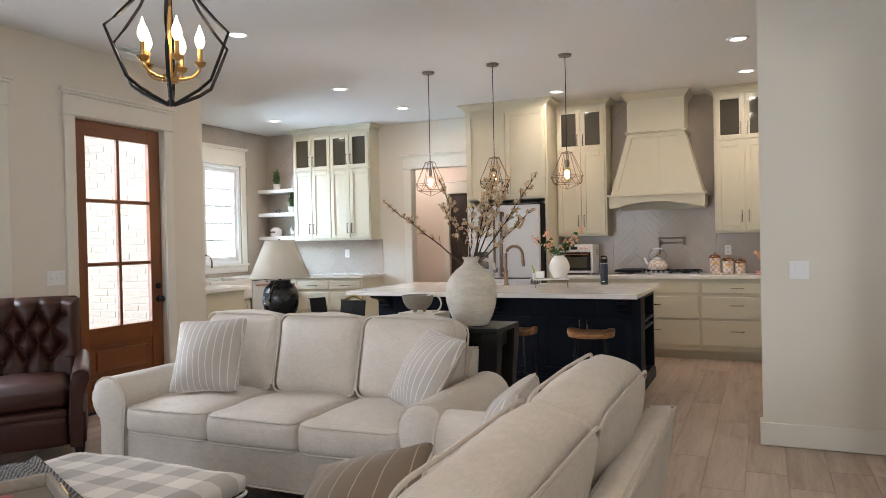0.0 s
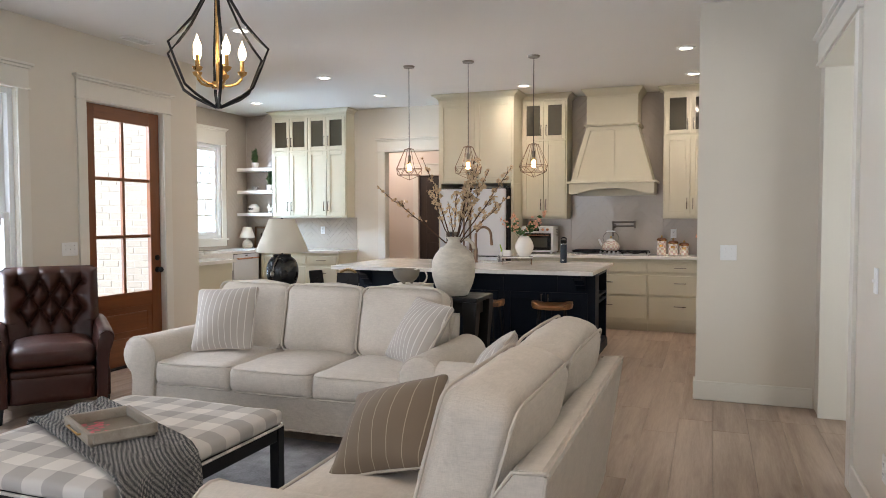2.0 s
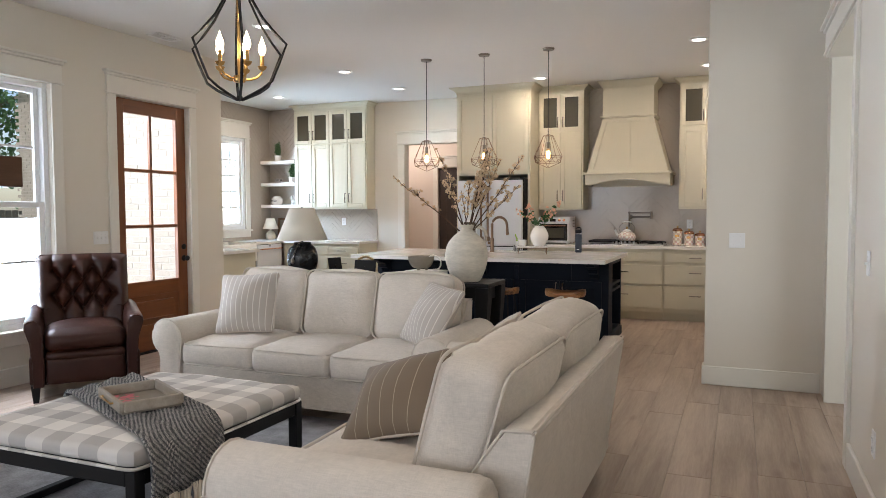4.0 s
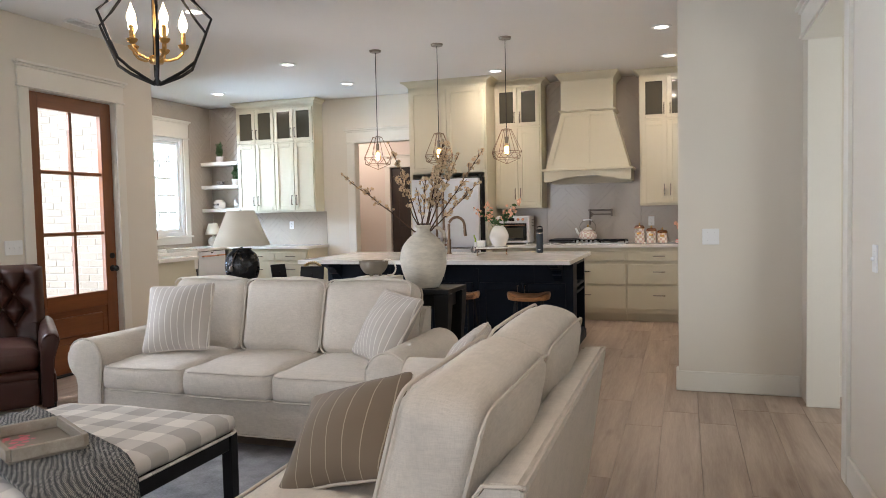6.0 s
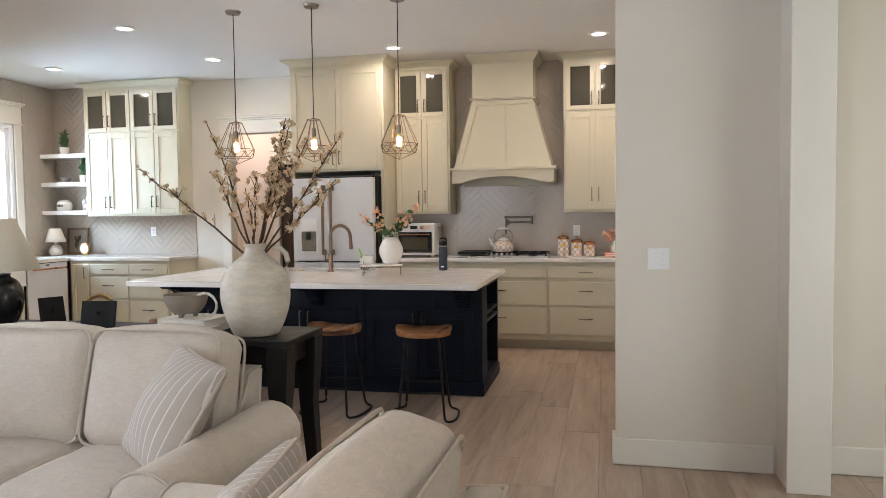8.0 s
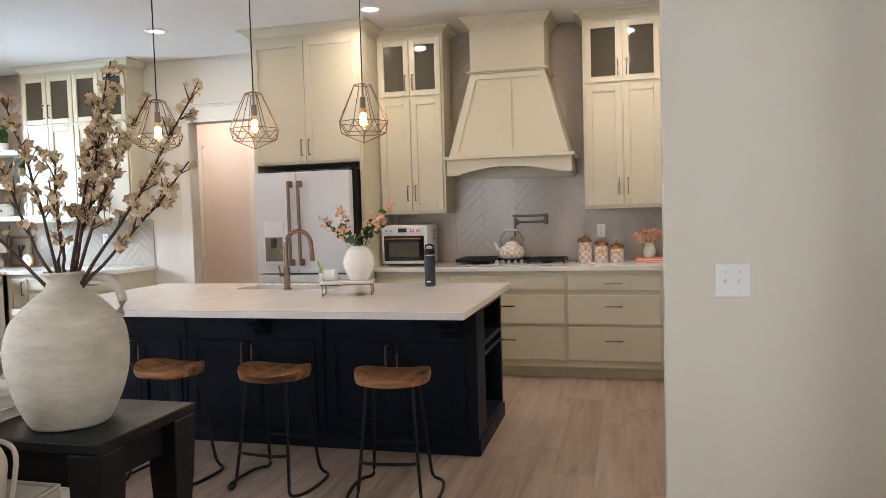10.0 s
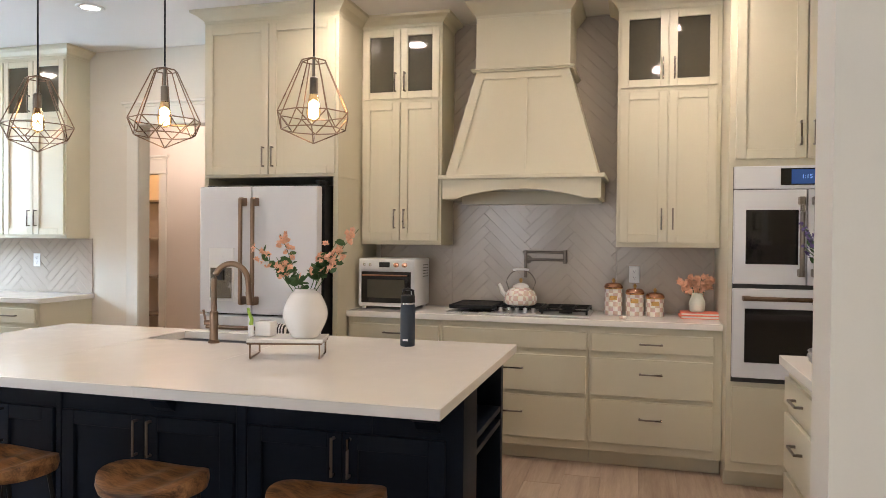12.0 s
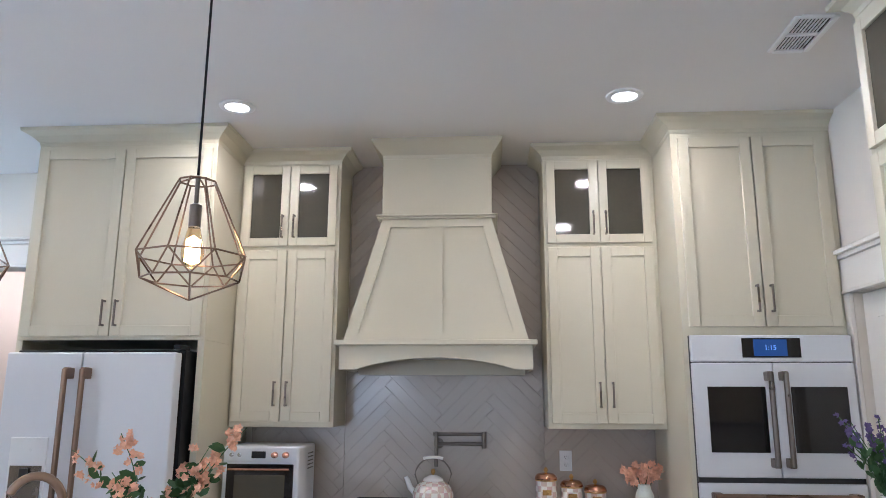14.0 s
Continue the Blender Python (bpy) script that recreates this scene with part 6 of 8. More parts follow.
# ---- chandelier ----
CX, CY = CHANDELIER
chd = thing("chandelier", (CX, CY, 1.985), "black geometric cage chandelier with brass candle lights", "chandelier")
for k in range(6):
    an = radians(12 + 60 * k)
    c, s = math.cos(an), math.sin(an)
    pr = [(0.012, 0.0), (0.07, 0.025), (0.135, 0.055), (0.195, 0.095), (0.24, 0.19), (0.283, 0.285), (0.22, 0.345), (0.145, 0.43), (0.075, 0.545), (0.03, 0.65)]
    bm = tube(B(), [(0.97 * r * c, 0.97 * r * s, z) for r, z in pr], 0.0078, 4)
    part("cage_bar", bm, M_BLACK, chd)
bm = lathe(B(), [(0.001, -0.008), (0.016, -0.004), (0.020, 0.008), (0.014, 0.02), (0.001, 0.022)], 16)
part("bottom_finial", bm, M_BLACK, chd, smooth=True)
bm = tube(B(), [(0, 0, 0.10), (0, 0, 0.68)], 0.009, 10)
lathe(bm, [(0.001, 0.09), (0.03, 0.095), (0.036, 0.11), (0.03, 0.128), (0.001, 0.13)], 20)
part("stem", bm, M_BRASS, chd, "aged brass stem", smooth=True)
bm = tube(B(), [(0, 0, 0.66), (0, 0, CEIL - 1.985 - 0.02)], 0.006, 10)
lathe(bm, [(0.001, CEIL - 1.985 - 0.028), (0.05, CEIL - 1.985 - 0.024), (0.065, CEIL - 1.985 - 0.001), (0.001, CEIL - 1.985 - 0.001)], 24)
lathe(bm, [(0.001, 0.62), (0.036, 0.628), (0.036, 0.66), (0.001, 0.668)], 16)
part("ceiling_rod", bm, M_BLACK, chd, smooth=True)
for k in range(5):
    an = radians(40 + 72 * k)
    c, s = math.cos(an), math.sin(an)
    arm = [(0.02, 0.11), (0.06, 0.112), (0.095, 0.125), (0.118, 0.15), (0.122, 0.168)]
    a = part("candle_arm", tube(B(), [(r * c, r * s, z) for r, z in arm], 0.0065, 8), M_BRASS, chd, "aged brass arm", smooth=True)
    x, y = 0.122 * c, 0.122 * s
    part("drip_cup", lathe(B(), [(0.006, 0.162), (0.020, 0.172), (0.026, 0.186), (0.012, 0.19), (0.011, 0.192)], 16, (x, y, 0)), M_BRASS, a, smooth=True)
    part("candle_sleeve", lathe(B(), [(0.0105, 0.19), (0.0105, 0.245), (0.001, 0.246)], 14, (x, y, 0)), M_BRASS, a, smooth=True)
    part("candle_bulb", lathe(B(), profile_smooth([(0.009, 0.247), (0.020, 0.272), (0.017, 0.300), (0.007, 0.327), (0.001, 0.348)], 20), 14, (x, y, 0)), M_FLAME, a, "lit flame-shaped bulb", smooth=True)

# ---- fireplace edge seen at the west wall ----
fp = thing("fireplace", (-4.85, 1.5, 0), "off-white chimney breast with a dark wood beam mantel", "fireplace")
part("chimney_breast", box(B(), -5.088, -4.62, 0.55, 2.30, 0.0, CEIL - 0.001), M_WALL, fp, world=True)
bm = box(B(), -4.88, -4.40, 0.40, 2.665, 1.555, 1.765, 0.008, 2)
part("mantel_beam", bm, M_BEAM, fp, "rough dark stained beam", world=True)
solo("mantel_vase", lathe(B(), profile_smooth([(0.06, 0.0), (0.085, 0.05), (0.09, 0.30), (0.085, 0.48), (0.06, 0.56), (0.03, 0.60)], 40) + [(0.001, 0.60)], 30, (-4.55, 2.47, 1.7655)), M_CERAMIC, "tall cream ceramic vase on the mantel", "vase", smooth=True)
st = thing("side_table", (-4.38, 2.17, 0), "small round black metal side table", "side table")
part("tabletop", lathe(B(), [(0.001, 0.585), (0.17, 0.585), (0.175, 0.60), (0.17, 0.605), (0.001, 0.605)], 28), M_BLACK, st, smooth=True)
for k in range(3):
    an = k * 2.094 + 0.3
    part("leg", tube(B(), [(0.12 * math.cos(an), 0.12 * math.sin(an), 0.584), (0.16 * math.cos(an), 0.16 * math.sin(an), 0.0)], 0.008, 8), M_BLACK, st, smooth=True)

# ---- pendants over the island ----
def pendant(x, y):
    Z0 = 1.822
    t = thing("pendant_light", (x, y, Z0), "geometric bronze wire cage pendant with a lit filament bulb", "pendant light", "island pendants")
    H = CEIL - Z0
    part("canopy", lathe(B(), [(0.001, H - 0.022), (0.055, H - 0.02), (0.062, H - 0.001), (0.001, H - 0.001)], 28), M_NICKEL, t, smooth=True)
    part("cord", tube(B(), [(0, 0, 0.33), (0, 0, H - 0.02)], 0.0038, 8), M_BLACK, t, smooth=True)
    cage = B()
    N = 8
    top = [Vector((0.050 * math.cos(2 * math.pi * k / N), 0.050 * math.sin(2 * math.pi * k / N), 0.33)) for k in range(N)]
    mid = [Vector((0.148 * math.cos(2 * math.pi * k / N), 0.148 * math.sin(2 * math.pi * k / N), 0.118)) for k in range(N)]
    low = [Vector((0.127 * math.cos(2 * math.pi * (k + 0.5) / N), 0.127 * math.sin(2 * math.pi * (k + 0.5) / N), 0.055)) for k in range(N)]
    bot = Vector((0, 0, 0))
    wires = []
    for k in range(N):
        j = (k + 1) % N
        wires += [(top[k], mid[k]), (top[k], top[j]), (mid[k], mid[j]), (mid[k], low[k]), (mid[j], low[k]), (low[k], low[j])]
        if k % 2 == 0:
            wires += [(low[k], bot), (top[k], Vector((0, 0, 0.345)))]
    for a, b in wires:
        tube(cage, [a, b], 0.0026, 5)
    part("wire_cage", cage, M_BRONZE, t)
    part("socket", lathe(B(), [(0.001, 0.20), (0.0165, 0.20), (0.0165, 0.262), (0.006, 0.268), (0.006, 0.335), (0.009, 0.345), (0.001, 0.35)], 18), M_NICKEL, t, smooth=True)
    part("filament", lathe(B(), [(0.001, 0.098), (0.019, 0.106), (0.017, 0.165), (0.001, 0.176)], 12), M_BULB, t, "glowing filament", smooth=True)
    gl = part("bulb_glass", lathe(B(), profile_smooth([(0.001, 0.085), (0.022, 0.098), (0.030, 0.128), (0.023, 0.168), (0.0155, 0.199)], 20), 18), M_AMBER, t, "clear amber glass", smooth=True)
    gl.visible_shadow = False
    return t


for px, py in PENDANTS:
    pendant(px, py)

# ---- stools ----
def stool(at, rz):
    t = thing("bar_stool", at, "saddle-seat bar stool of carved wood on black metal legs", "stool", "stools at the island", rz)
    bm = B()
    n, mrad = 36, 9
    top, botm = [], []
    for q in range(mrad + 1):
        rr = q / mrad
        rowt, rowb = [], []
        for k in range(n):
            a = 2 * math.pi * k / n
            c, s = math.cos(a), math.sin(a)
            x = 0.192 * rr * math.copysign(abs(c) ** 0.85, c)
            y = 0.150 * rr * math.copysign(abs(s) ** 0.85, s)
            dip = 0.030 * (x / 0.19) ** 2 - 0.016 * math.exp(-((abs(x) - 0.07) / 0.05) ** 2) * (1 - rr ** 4) - 0.012 * (y / 0.15 < 0) * (y / 0.15) ** 2
            edge = -0.008 * max(0, (rr - 0.88) / 0.12) ** 2
            rowt.append((x, y, 0.612 + dip + edge))
            rowb.append((x * 0.97, y * 0.97, 0.566 + 0.006 * (x / 0.19) ** 2))
        top.append(rowt)
        botm.append(rowb)
    loops = [[(p[0] * 0.02, p[1] * 0.02, botm[0][0][2]) for p in botm[-1]]] + [botm[-1]] + [[(a[0] * 1.015, a[1] * 1.015, 0.5 * (a[2] + b[2])) for a, b in zip(top[-1], botm[-1])]] + [top[q] for q in range(mrad, 0, -1)]
    rings(bm, loops)
    part("seat", bm, M_STOOL, t, "carved mango wood seat", smooth=True)
    feet = []
    for sx in (-1, 1):
        # one rod: down the front leg, out in a round loop along the floor, and up the rear leg
        half = [(0.115, 0.085, 0.567), (0.128, 0.108, 0.40), (0.145, 0.140, 0.18), (0.155, 0.158, 0.06), (0.160, 0.168, 0.030), (0.170, 0.174, 0.014), (0.188, 0.170, 0.009), (0.210, 0.150, 0.009), (0.226, 0.115, 0.009), (0.233, 0.06, 0.009)]
        leg = [(sx * x, -y, z) for x, y, z in half] + [(sx * 0.235, 0.0, 0.009)] + [(sx * x, y, z) for x, y, z in reversed(half)]
        part("leg_frame", tube(B(), leg, 0.0085, 8), M_BLACK, t, "black metal rod legs", smooth=True)
    bar = [(0.144 * math.sin(a), -0.137 - 0.03 * math.cos(a), 0.20) for a in [radians(-90 + 18 * k) for k in range(11)]]
    part("foot_bar", tube(B(), bar, 0.008, 8), M_BLACK, t, smooth=True)
    bar = [(sx * 0.148, 0.142, 0.21) for sx in (-1, 1)]
    part("foot_bar", tube(B(), bar, 0.008, 8), M_BLACK, t, smooth=True)
    return t


s0 = stool((-1.30, 5.88, 0), 6)
for x, rz in ((-1.96, -4), (-2.60, -8), (-3.23, 4)):
    copy_thing(s0, pose(x, 5.89, 0, 0, 0, rz))

# ---- things on the island ----
def lettering(name, text, size, material, parent, m, label="", upright=True):
    """Raised letters in the built-in font; they stand in the parent's xz plane and face -y."""
    cu = bpy.data.curves.new(name, 'FONT')
    cu.body, cu.size, cu.align_x, cu.align_y, cu.extrude = text, size, 'CENTER', 'CENTER', 0.0006
    tmp = bpy.data.objects.new("tmp", cu)
    me = bpy.data.meshes.new_from_object(tmp)
    bpy.data.objects.remove(tmp)
    me.transform(m @ Matrix.Rotation(radians(90), 4, 'X'))
    me.materials.clear()
    me.materials.append(material)
    ob = new(name, me)
    ob.parent = parent
    if label:
        ob["label"] = label
    return ob


IZ = 0.916
tp = thing("island_tap", (-2.38, 6.895, IZ), "champagne bronze gooseneck tap on the island", "tap")
part("base_body", lathe(B(), [(0.001, 0), (0.028, 0), (0.028, 0.01), (0.021, 0.016), (0.021, 0.155), (0.014, 0.16), (0.001, 0.16)], 24), M_BRONZE, tp, smooth=True)
arc = [(0, 0, 0.155), (0, 0, 0.30)] + [((0.085 - 0.085 * math.cos(a)) * 0.95, (0.085 - 0.085 * math.cos(a)) * 0.3, 0.30 + 0.095 * math.sin(a)) for a in [math.pi * k / 14 for k in range(1, 15)]] + [(0.164, 0.052, 0.25)]
part("spout", tube(B(), arc, 0.0145, 14), M_BRONZE, tp, smooth=True)
part("spray_head", tube(B(), [(0.163, 0.052, 0.255), (0.168, 0.054, 0.19)], 0.0165, 14), M_BRONZE, tp, smooth=True)
bm = tube(B(), [(-0.018, 0.0, 0.10), (-0.05, 0.0, 0.10)], 0.013, 12)
tube(bm, [(-0.045, 0, 0.10), (-0.05, -0.015, 0.165)], 0.0055, 8)
part("lever", bm, M_BRONZE, tp, smooth=True)

rs = thing("marble_riser", (-1.84, 6.65, IZ), "white marble riser on thin bronze legs", "riser", rz=16)
part("marble_slab", box(B(), -0.165, 0.165, -0.095, 0.095, 0.072, 0.088, 0.003, 2), M_QUARTZ, rs)
for s in (-1, 1):
    lg = [(s * 0.15, -0.085, 0.0715), (s * 0.15, -0.085, 0.004), (s * 0.15, 0.085, 0.004), (s * 0.15, 0.085, 0.0715)]
    part("leg_frame", tube(B(), lg, 0.0042, 6), M_BRONZE, rs)
part("top_frame", tube(B(), [(-0.16, -0.09, 0.067), (0.16, -0.09, 0.067), (0.16, 0.09, 0.067), (-0.16, 0.09, 0.067)], 0.004, 6, close=True), M_BRONZE, rs)

vs = thing("white_vase", (-1.765, 6.66, IZ + 0.0885), "round glossy white ceramic vase", "vase")
part("vase_body", lathe(B(), profile_smooth([(0.045, 0.0), (0.062, 0.008), (0.094, 0.075), (0.096, 0.125), (0.070, 0.185), (0.050, 0.205), (0.048, 0.214)], 50) + [(0.042, 0.214), (0.040, 0.20), (0.001, 0.17)], 40), M_GLAZE, vs, smooth=True)


def leaf(bm, at, d, size):
    d = Vector(d).normalized()
    s = d.orthogonal().normalized()
    s = (Matrix.Rotation(random.uniform(0, 6.28), 3, d) @ s)
    p, n = Vector(at), d.cross(s)
    vs_ = [p, p + size * (0.35 * d + 0.28 * s + 0.05 * n), p + size * (0.75 * d + 0.24 * s), p + size * d, p + size * (0.75 * d - 0.24 * s), p + size * (0.35 * d - 0.28 * s + 0.05 * n)]
    q = [bm.verts.new(v) for v in vs_]
    bm.faces.new(q[:4])
    bm.faces.new([q[0], q[3], q[4], q[5]])


def bouquet(name, at, stems, label, petal, size, leaves):
    t = thing(name, at, label, "flowers")
    for tip, count in stems:
        b1, b2, b3 = B(), B(), B()
        tip = Vector(tip)
        base = Vector((tip.x * 0.08, tip.y * 0.08, -0.06))
        pts = [base.lerp(tip, k / 8) + Vector((0, 0, 0.10 * tip.length * math.sin(math.pi * k / 8) * 0.6)) + 0.006 * noise.noise_vector(Vector((k * 0.8, tip.x * 50, tip.y * 40))) for k in range(9)]
        tube(b1, pts, 0.0022, 5, 0.0012)
        for k in range(count):
            f = random.uniform(0.55, 1.0)
            p = pts[min(8, int(f * 8))] + Vector([random.uniform(-0.028, 0.028) for _ in range(3)])
            for _ in range(3):
                blossom(b2, p + Vector([random.uniform(-0.008, 0.008) for _ in range(3)]), size * random.uniform(0.7, 1.1), (random.uniform(-1, 1), random.uniform(-1, 0.3), random.uniform(-0.2, 1)))
        for k in range(leaves):
            f = random.uniform(0.38, 0.8)
            p = pts[int(f * 8)]
            leaf(b3, p, (random.uniform(-1, 1), random.uniform(-1, 1), random.uniform(-0.4, 0.8)), random.uniform(0.03, 0.06))
        o = part("stem", b1, M_LEAF, t)
        part("petals", b2, petal, o)
        if leaves:
            part("leaves", b3, M_LEAF, o)
        else:
            b3.free()
    return t


random.seed(31)
bouquet("peach_flowers", (-1.765, 6.66, IZ + 0.0885 + 0.21), [((-0.27, 0.0, 0.20), 14), ((-0.15, 0.04, 0.25), 16), ((-0.12, -0.05, 0.14), 14), ((0.06, 0.05, 0.16), 10), ((0.16, -0.02, 0.18), 20), ((0.24, 0.02, 0.27), 18), ((0.12, 0.06, 0.21), 12), ((0.0, -0.06, 0.08), 2)], "peach flowering stems with green leaves in a white vase", M_PEACH, 0.0125, 13)
solo("soap_dish", box(B(), -1.985, -1.905, 6.605, 6.665, IZ + 0.089, IZ + 0.155, 0.006, 2), M_GLAZE, "small white ceramic caddy on the riser", "caddy", smooth=True)
random.seed(4)
sc = thing("small_succulent", (-2.0, 6.60, IZ + 0.089), "bright green sprig in a tiny clear holder", "plant")
part("holder", lathe(B(), [(0.001, 0), (0.012, 0), (0.013, 0.05), (0.001, 0.05)], 12), M_PLASTIC, sc, smooth=True)
M_SPRIG = surface("fresh_green", (0.30, 0.48, 0.06), 0.5, vary=0.2, bump=0.0)
part("sprig", tube(B(), [(0, 0, 0.045), (0.004, 0, 0.075), (-0.010, 0.0, 0.105), (-0.014, 0, 0.125)], 0.010, 8, 0.006), M_SPRIG, sc, smooth=True)
dt = thing("striped_dish_towel", (-2.16, 7.16, IZ), "black and white striped towel rolled by the sink", "towel")
M_BW = bands("black_white_stripe", (0.75, 0.73, 0.70), (0.02, 0.02, 0.022), 0, 0.016, 0.5)
part("towel_roll", puff(B(), 0, 0.0, 0.035, 0.10, 0.06, 0.07, 0.028, (0, 0.004, 0.004), 7), M_BW, dt, smooth=True)
bt = thing("water_bottle", (-1.435, 7.11, IZ), "navy insulated steel water bottle with a black lid", "bottle")
part("bottle_body", lathe(B(), [(0.001, 0), (0.034, 0.0), (0.0365, 0.006), (0.0365, 0.19), (0.034, 0.205), (0.001, 0.205)], 32), M_BOTTLE, bt, smooth=True)
part("steel_rim", lathe(B(), [(0.0345, 0.2055), (0.0335, 0.213), (0.001, 0.213)], 32), M_STEEL, bt, smooth=True)
cp = part("lid", lathe(B(), [(0.001, 0.2135), (0.035, 0.2135), (0.035, 0.245), (0.030, 0.25), (0.001, 0.25)], 32), M_BLACK, bt, "black screw lid", smooth=True)
part("carry_loop", tube(B(), [(-0.028, 0, 0.245), (-0.026, 0, 0.272), (0, 0, 0.28), (0.026, 0, 0.272), (0.028, 0, 0.245)], 0.007, 8), M_BLACK, cp, smooth=True)
part("logo_bar", box(B(), -0.013, 0.013, -0.0375, -0.036, 0.028, 0.037), M_STEEL, bt, "small pale mark")

# ---- things along the range wall ----
KZ = 0.941
to = thing("toaster_oven", (-2.065, 8.70, KZ), "white countertop toaster oven with a dark glass door", "toaster oven")
part("housing", box(B(), -0.19, 0.19, -0.16, 0.18, 0.018, 0.35, 0.012, 3), M_WHITEM, to, smooth=True)
part("control_strip", box(B(), -0.18, 0.18, -0.166, -0.1605, 0.275, 0.34, 0.002), M_WHITEM, to)
part("display", box(B(), -0.045, 0.025, -0.1685, -0.1665, 0.29, 0.325), M_DARKG, to)
for x in (0.07, 0.125):
    bm = lathe(B(), [(0.001, 0), (0.017, 0), (0.015, 0.018), (0.001, 0.02)], 18)
    bm.transform(Matrix.Translation((x, -0.1665, 0.307)) @ Matrix.Rotation(radians(90), 4, 'X'))
    part("knob", bm, M_COPPER, to, "copper ringed knob", smooth=True)
for x in (-0.145, -0.105):
    bm = lathe(B(), [(0.001, 0), (0.011, 0), (0.010, 0.004), (0.001, 0.005)], 14)
    bm.transform(Matrix.Translation((x, -0.1665, 0.307)) @ Matrix.Rotation(radians(90), 4, 'X'))
    part("button", bm, M_STEEL, to, smooth=True)
dd = part("door", box(B(), -0.165, 0.165, -0.170, -0.1605, 0.045, 0.26, 0.003), M_DARKG, to, "black glass door")
part("inner_window", box(B(), -0.125, 0.125, -0.1715, -0.1702, 0.08, 0.205), M_CABGLASS, dd)
bm = tube(B(), [(-0.15, -0.195, 0.235), (0.15, -0.195, 0.235)], 0.006, 8)
for x in (-0.14, 0.14):
    tube(bm, [(x, -0.195, 0.235), (x, -0.169, 0.235)], 0.004, 6)
part("door_handle", bm, M_COPPER, dd, "slim copper handle", smooth=True)
for x in (-0.16, 0.16):
    for y in (-0.13, 0.15):
        part("foot", lathe(B(), [(0.012, 0), (0.014, 0.0175), (0.001, 0.0178)], 10, (x, y, 0)), M_WHITEM, to)
for r in range(5):
    for c in range(4):
        part("vent_slot", box(B(), 0.1902, 0.1912, 0.02 + 0.03 * c, 0.042 + 0.03 * c, 0.22 + 0.02 * r, 0.226 + 0.02 * r), M_SLOT, to)

to.scale = (1.12, 1.05, 1.03)

ck = thing("gas_cooktop", (-1.125, 8.68, KZ), "stainless gas cooktop with black iron grates", "cooktop")
part("steel_pan", box(B(), -0.475, 0.475, -0.235, 0.235, 0.0, 0.014, 0.005, 2), M_STEEL, ck)
for i, x in enumerate((-0.315, 0.0, 0.315)):
    if i == 0:
        g = part("griddle_plate", box(B(), x - 0.15, x + 0.15, -0.20, 0.21, 0.03, 0.05, 0.006, 2), M_BLACK, ck, "black cast griddle", smooth=True)
        part("griddle_rim", tube(B(), [(x - 0.145, -0.195, 0.05), (x + 0.145, -0.195, 0.05), (x + 0.145, 0.205, 0.05), (x - 0.145, 0.205, 0.05)], 0.007, 6, close=True), M_BLACK, g)
        continue
    bm = B()
    for a in (-0.145, -0.05, 0.05, 0.145):
        box(bm, x + a - 0.006, x + a + 0.006, -0.10 if x == 0 else -0.20, 0.21, 0.034, 0.047, 0.002)
    for b in ((-0.10 if x == 0 else -0.20), 0.0, 0.11, 0.205):
        box(bm, x - 0.151, x + 0.151, b - 0.006, b + 0.006, 0.0335, 0.0465, 0.002)
    for a in (-0.145, 0.145):
        for b in ((-0.10 if x == 0 else -0.20), 0.205):
            box(bm, x + a - 0.007, x + a + 0.007, b - 0.007, b + 0.007, 0.0145, 0.034)
    part("iron_grate", bm, M_BLACK, ck, "black cast iron grate")
    for y in ((0.08,) if x == 0 else (-0.10, 0.11)):
        part("burner", lathe(B(), [(0.045, 0.0145), (0.045, 0.022), (0.03, 0.03), (0.001, 0.031)], 20, (x, y, 0)), M_BLACK, ck, smooth=True)
for k in range(5):
    part("control_knob", lathe(B(), [(0.020, 0.0145), (0.020, 0.022), (0.015, 0.025), (0.014, 0.045), (0.001, 0.047)], 18, (-0.11 + 0.055 * k, -0.175, 0)), M_STEEL, ck, "steel knob", smooth=True)

kt = thing("tea_kettle", (-1.135, 8.72, KZ + 0.048), "checked enamel tea kettle with a tall wire handle", "kettle")
part("kettle_body", lathe(B(), profile_smooth([(0.082, 0.0), (0.096, 0.01), (0.102, 0.045), (0.085, 0.085), (0.052, 0.108)], 40) + [(0.001, 0.109)], 32), M_CHECKER, kt, smooth=True)
ld = part("lid", lathe(B(), profile_smooth([(0.052, 0.1095), (0.046, 0.122), (0.020, 0.136)], 16) + [(0.001, 0.137)], 28), M_GLAZE, kt, "white enamel lid", smooth=True)
part("lid_knob", lathe(B(), profile_smooth([(0.004, 0.1375), (0.012, 0.15), (0.008, 0.165)], 12) + [(0.001, 0.167)], 14), M_BRASS, ld, smooth=True)
part("spout", tube(B(), [(-0.088, 0, 0.05), (-0.115, 0, 0.075), (-0.128, 0, 0.11), (-0.138, 0, 0.128)], 0.017, 12, 0.010), M_GLAZE, kt, smooth=True)
hn = [(0.095 * math.cos(a), 0, 0.115 + 0.105 * math.sin(a)) for a in [math.pi * (0.08 + 0.84 * k / 16) for k in range(17)]]
hl = part("handle_wire", tube(B(), [(0.072, 0, 0.085)] + hn + [(-0.072, 0, 0.085)], 0.0038, 8), M_NICKEL, kt, smooth=True)
part("grip", tube(B(), [(-0.05, 0, 0.216), (-0.02, 0, 0.222), (0.02, 0, 0.222), (0.05, 0, 0.216)], 0.0085, 10), M_GLAZE, hl, "white ceramic grip", smooth=True)

kt.scale = (1.12, 1.12, 1.12)

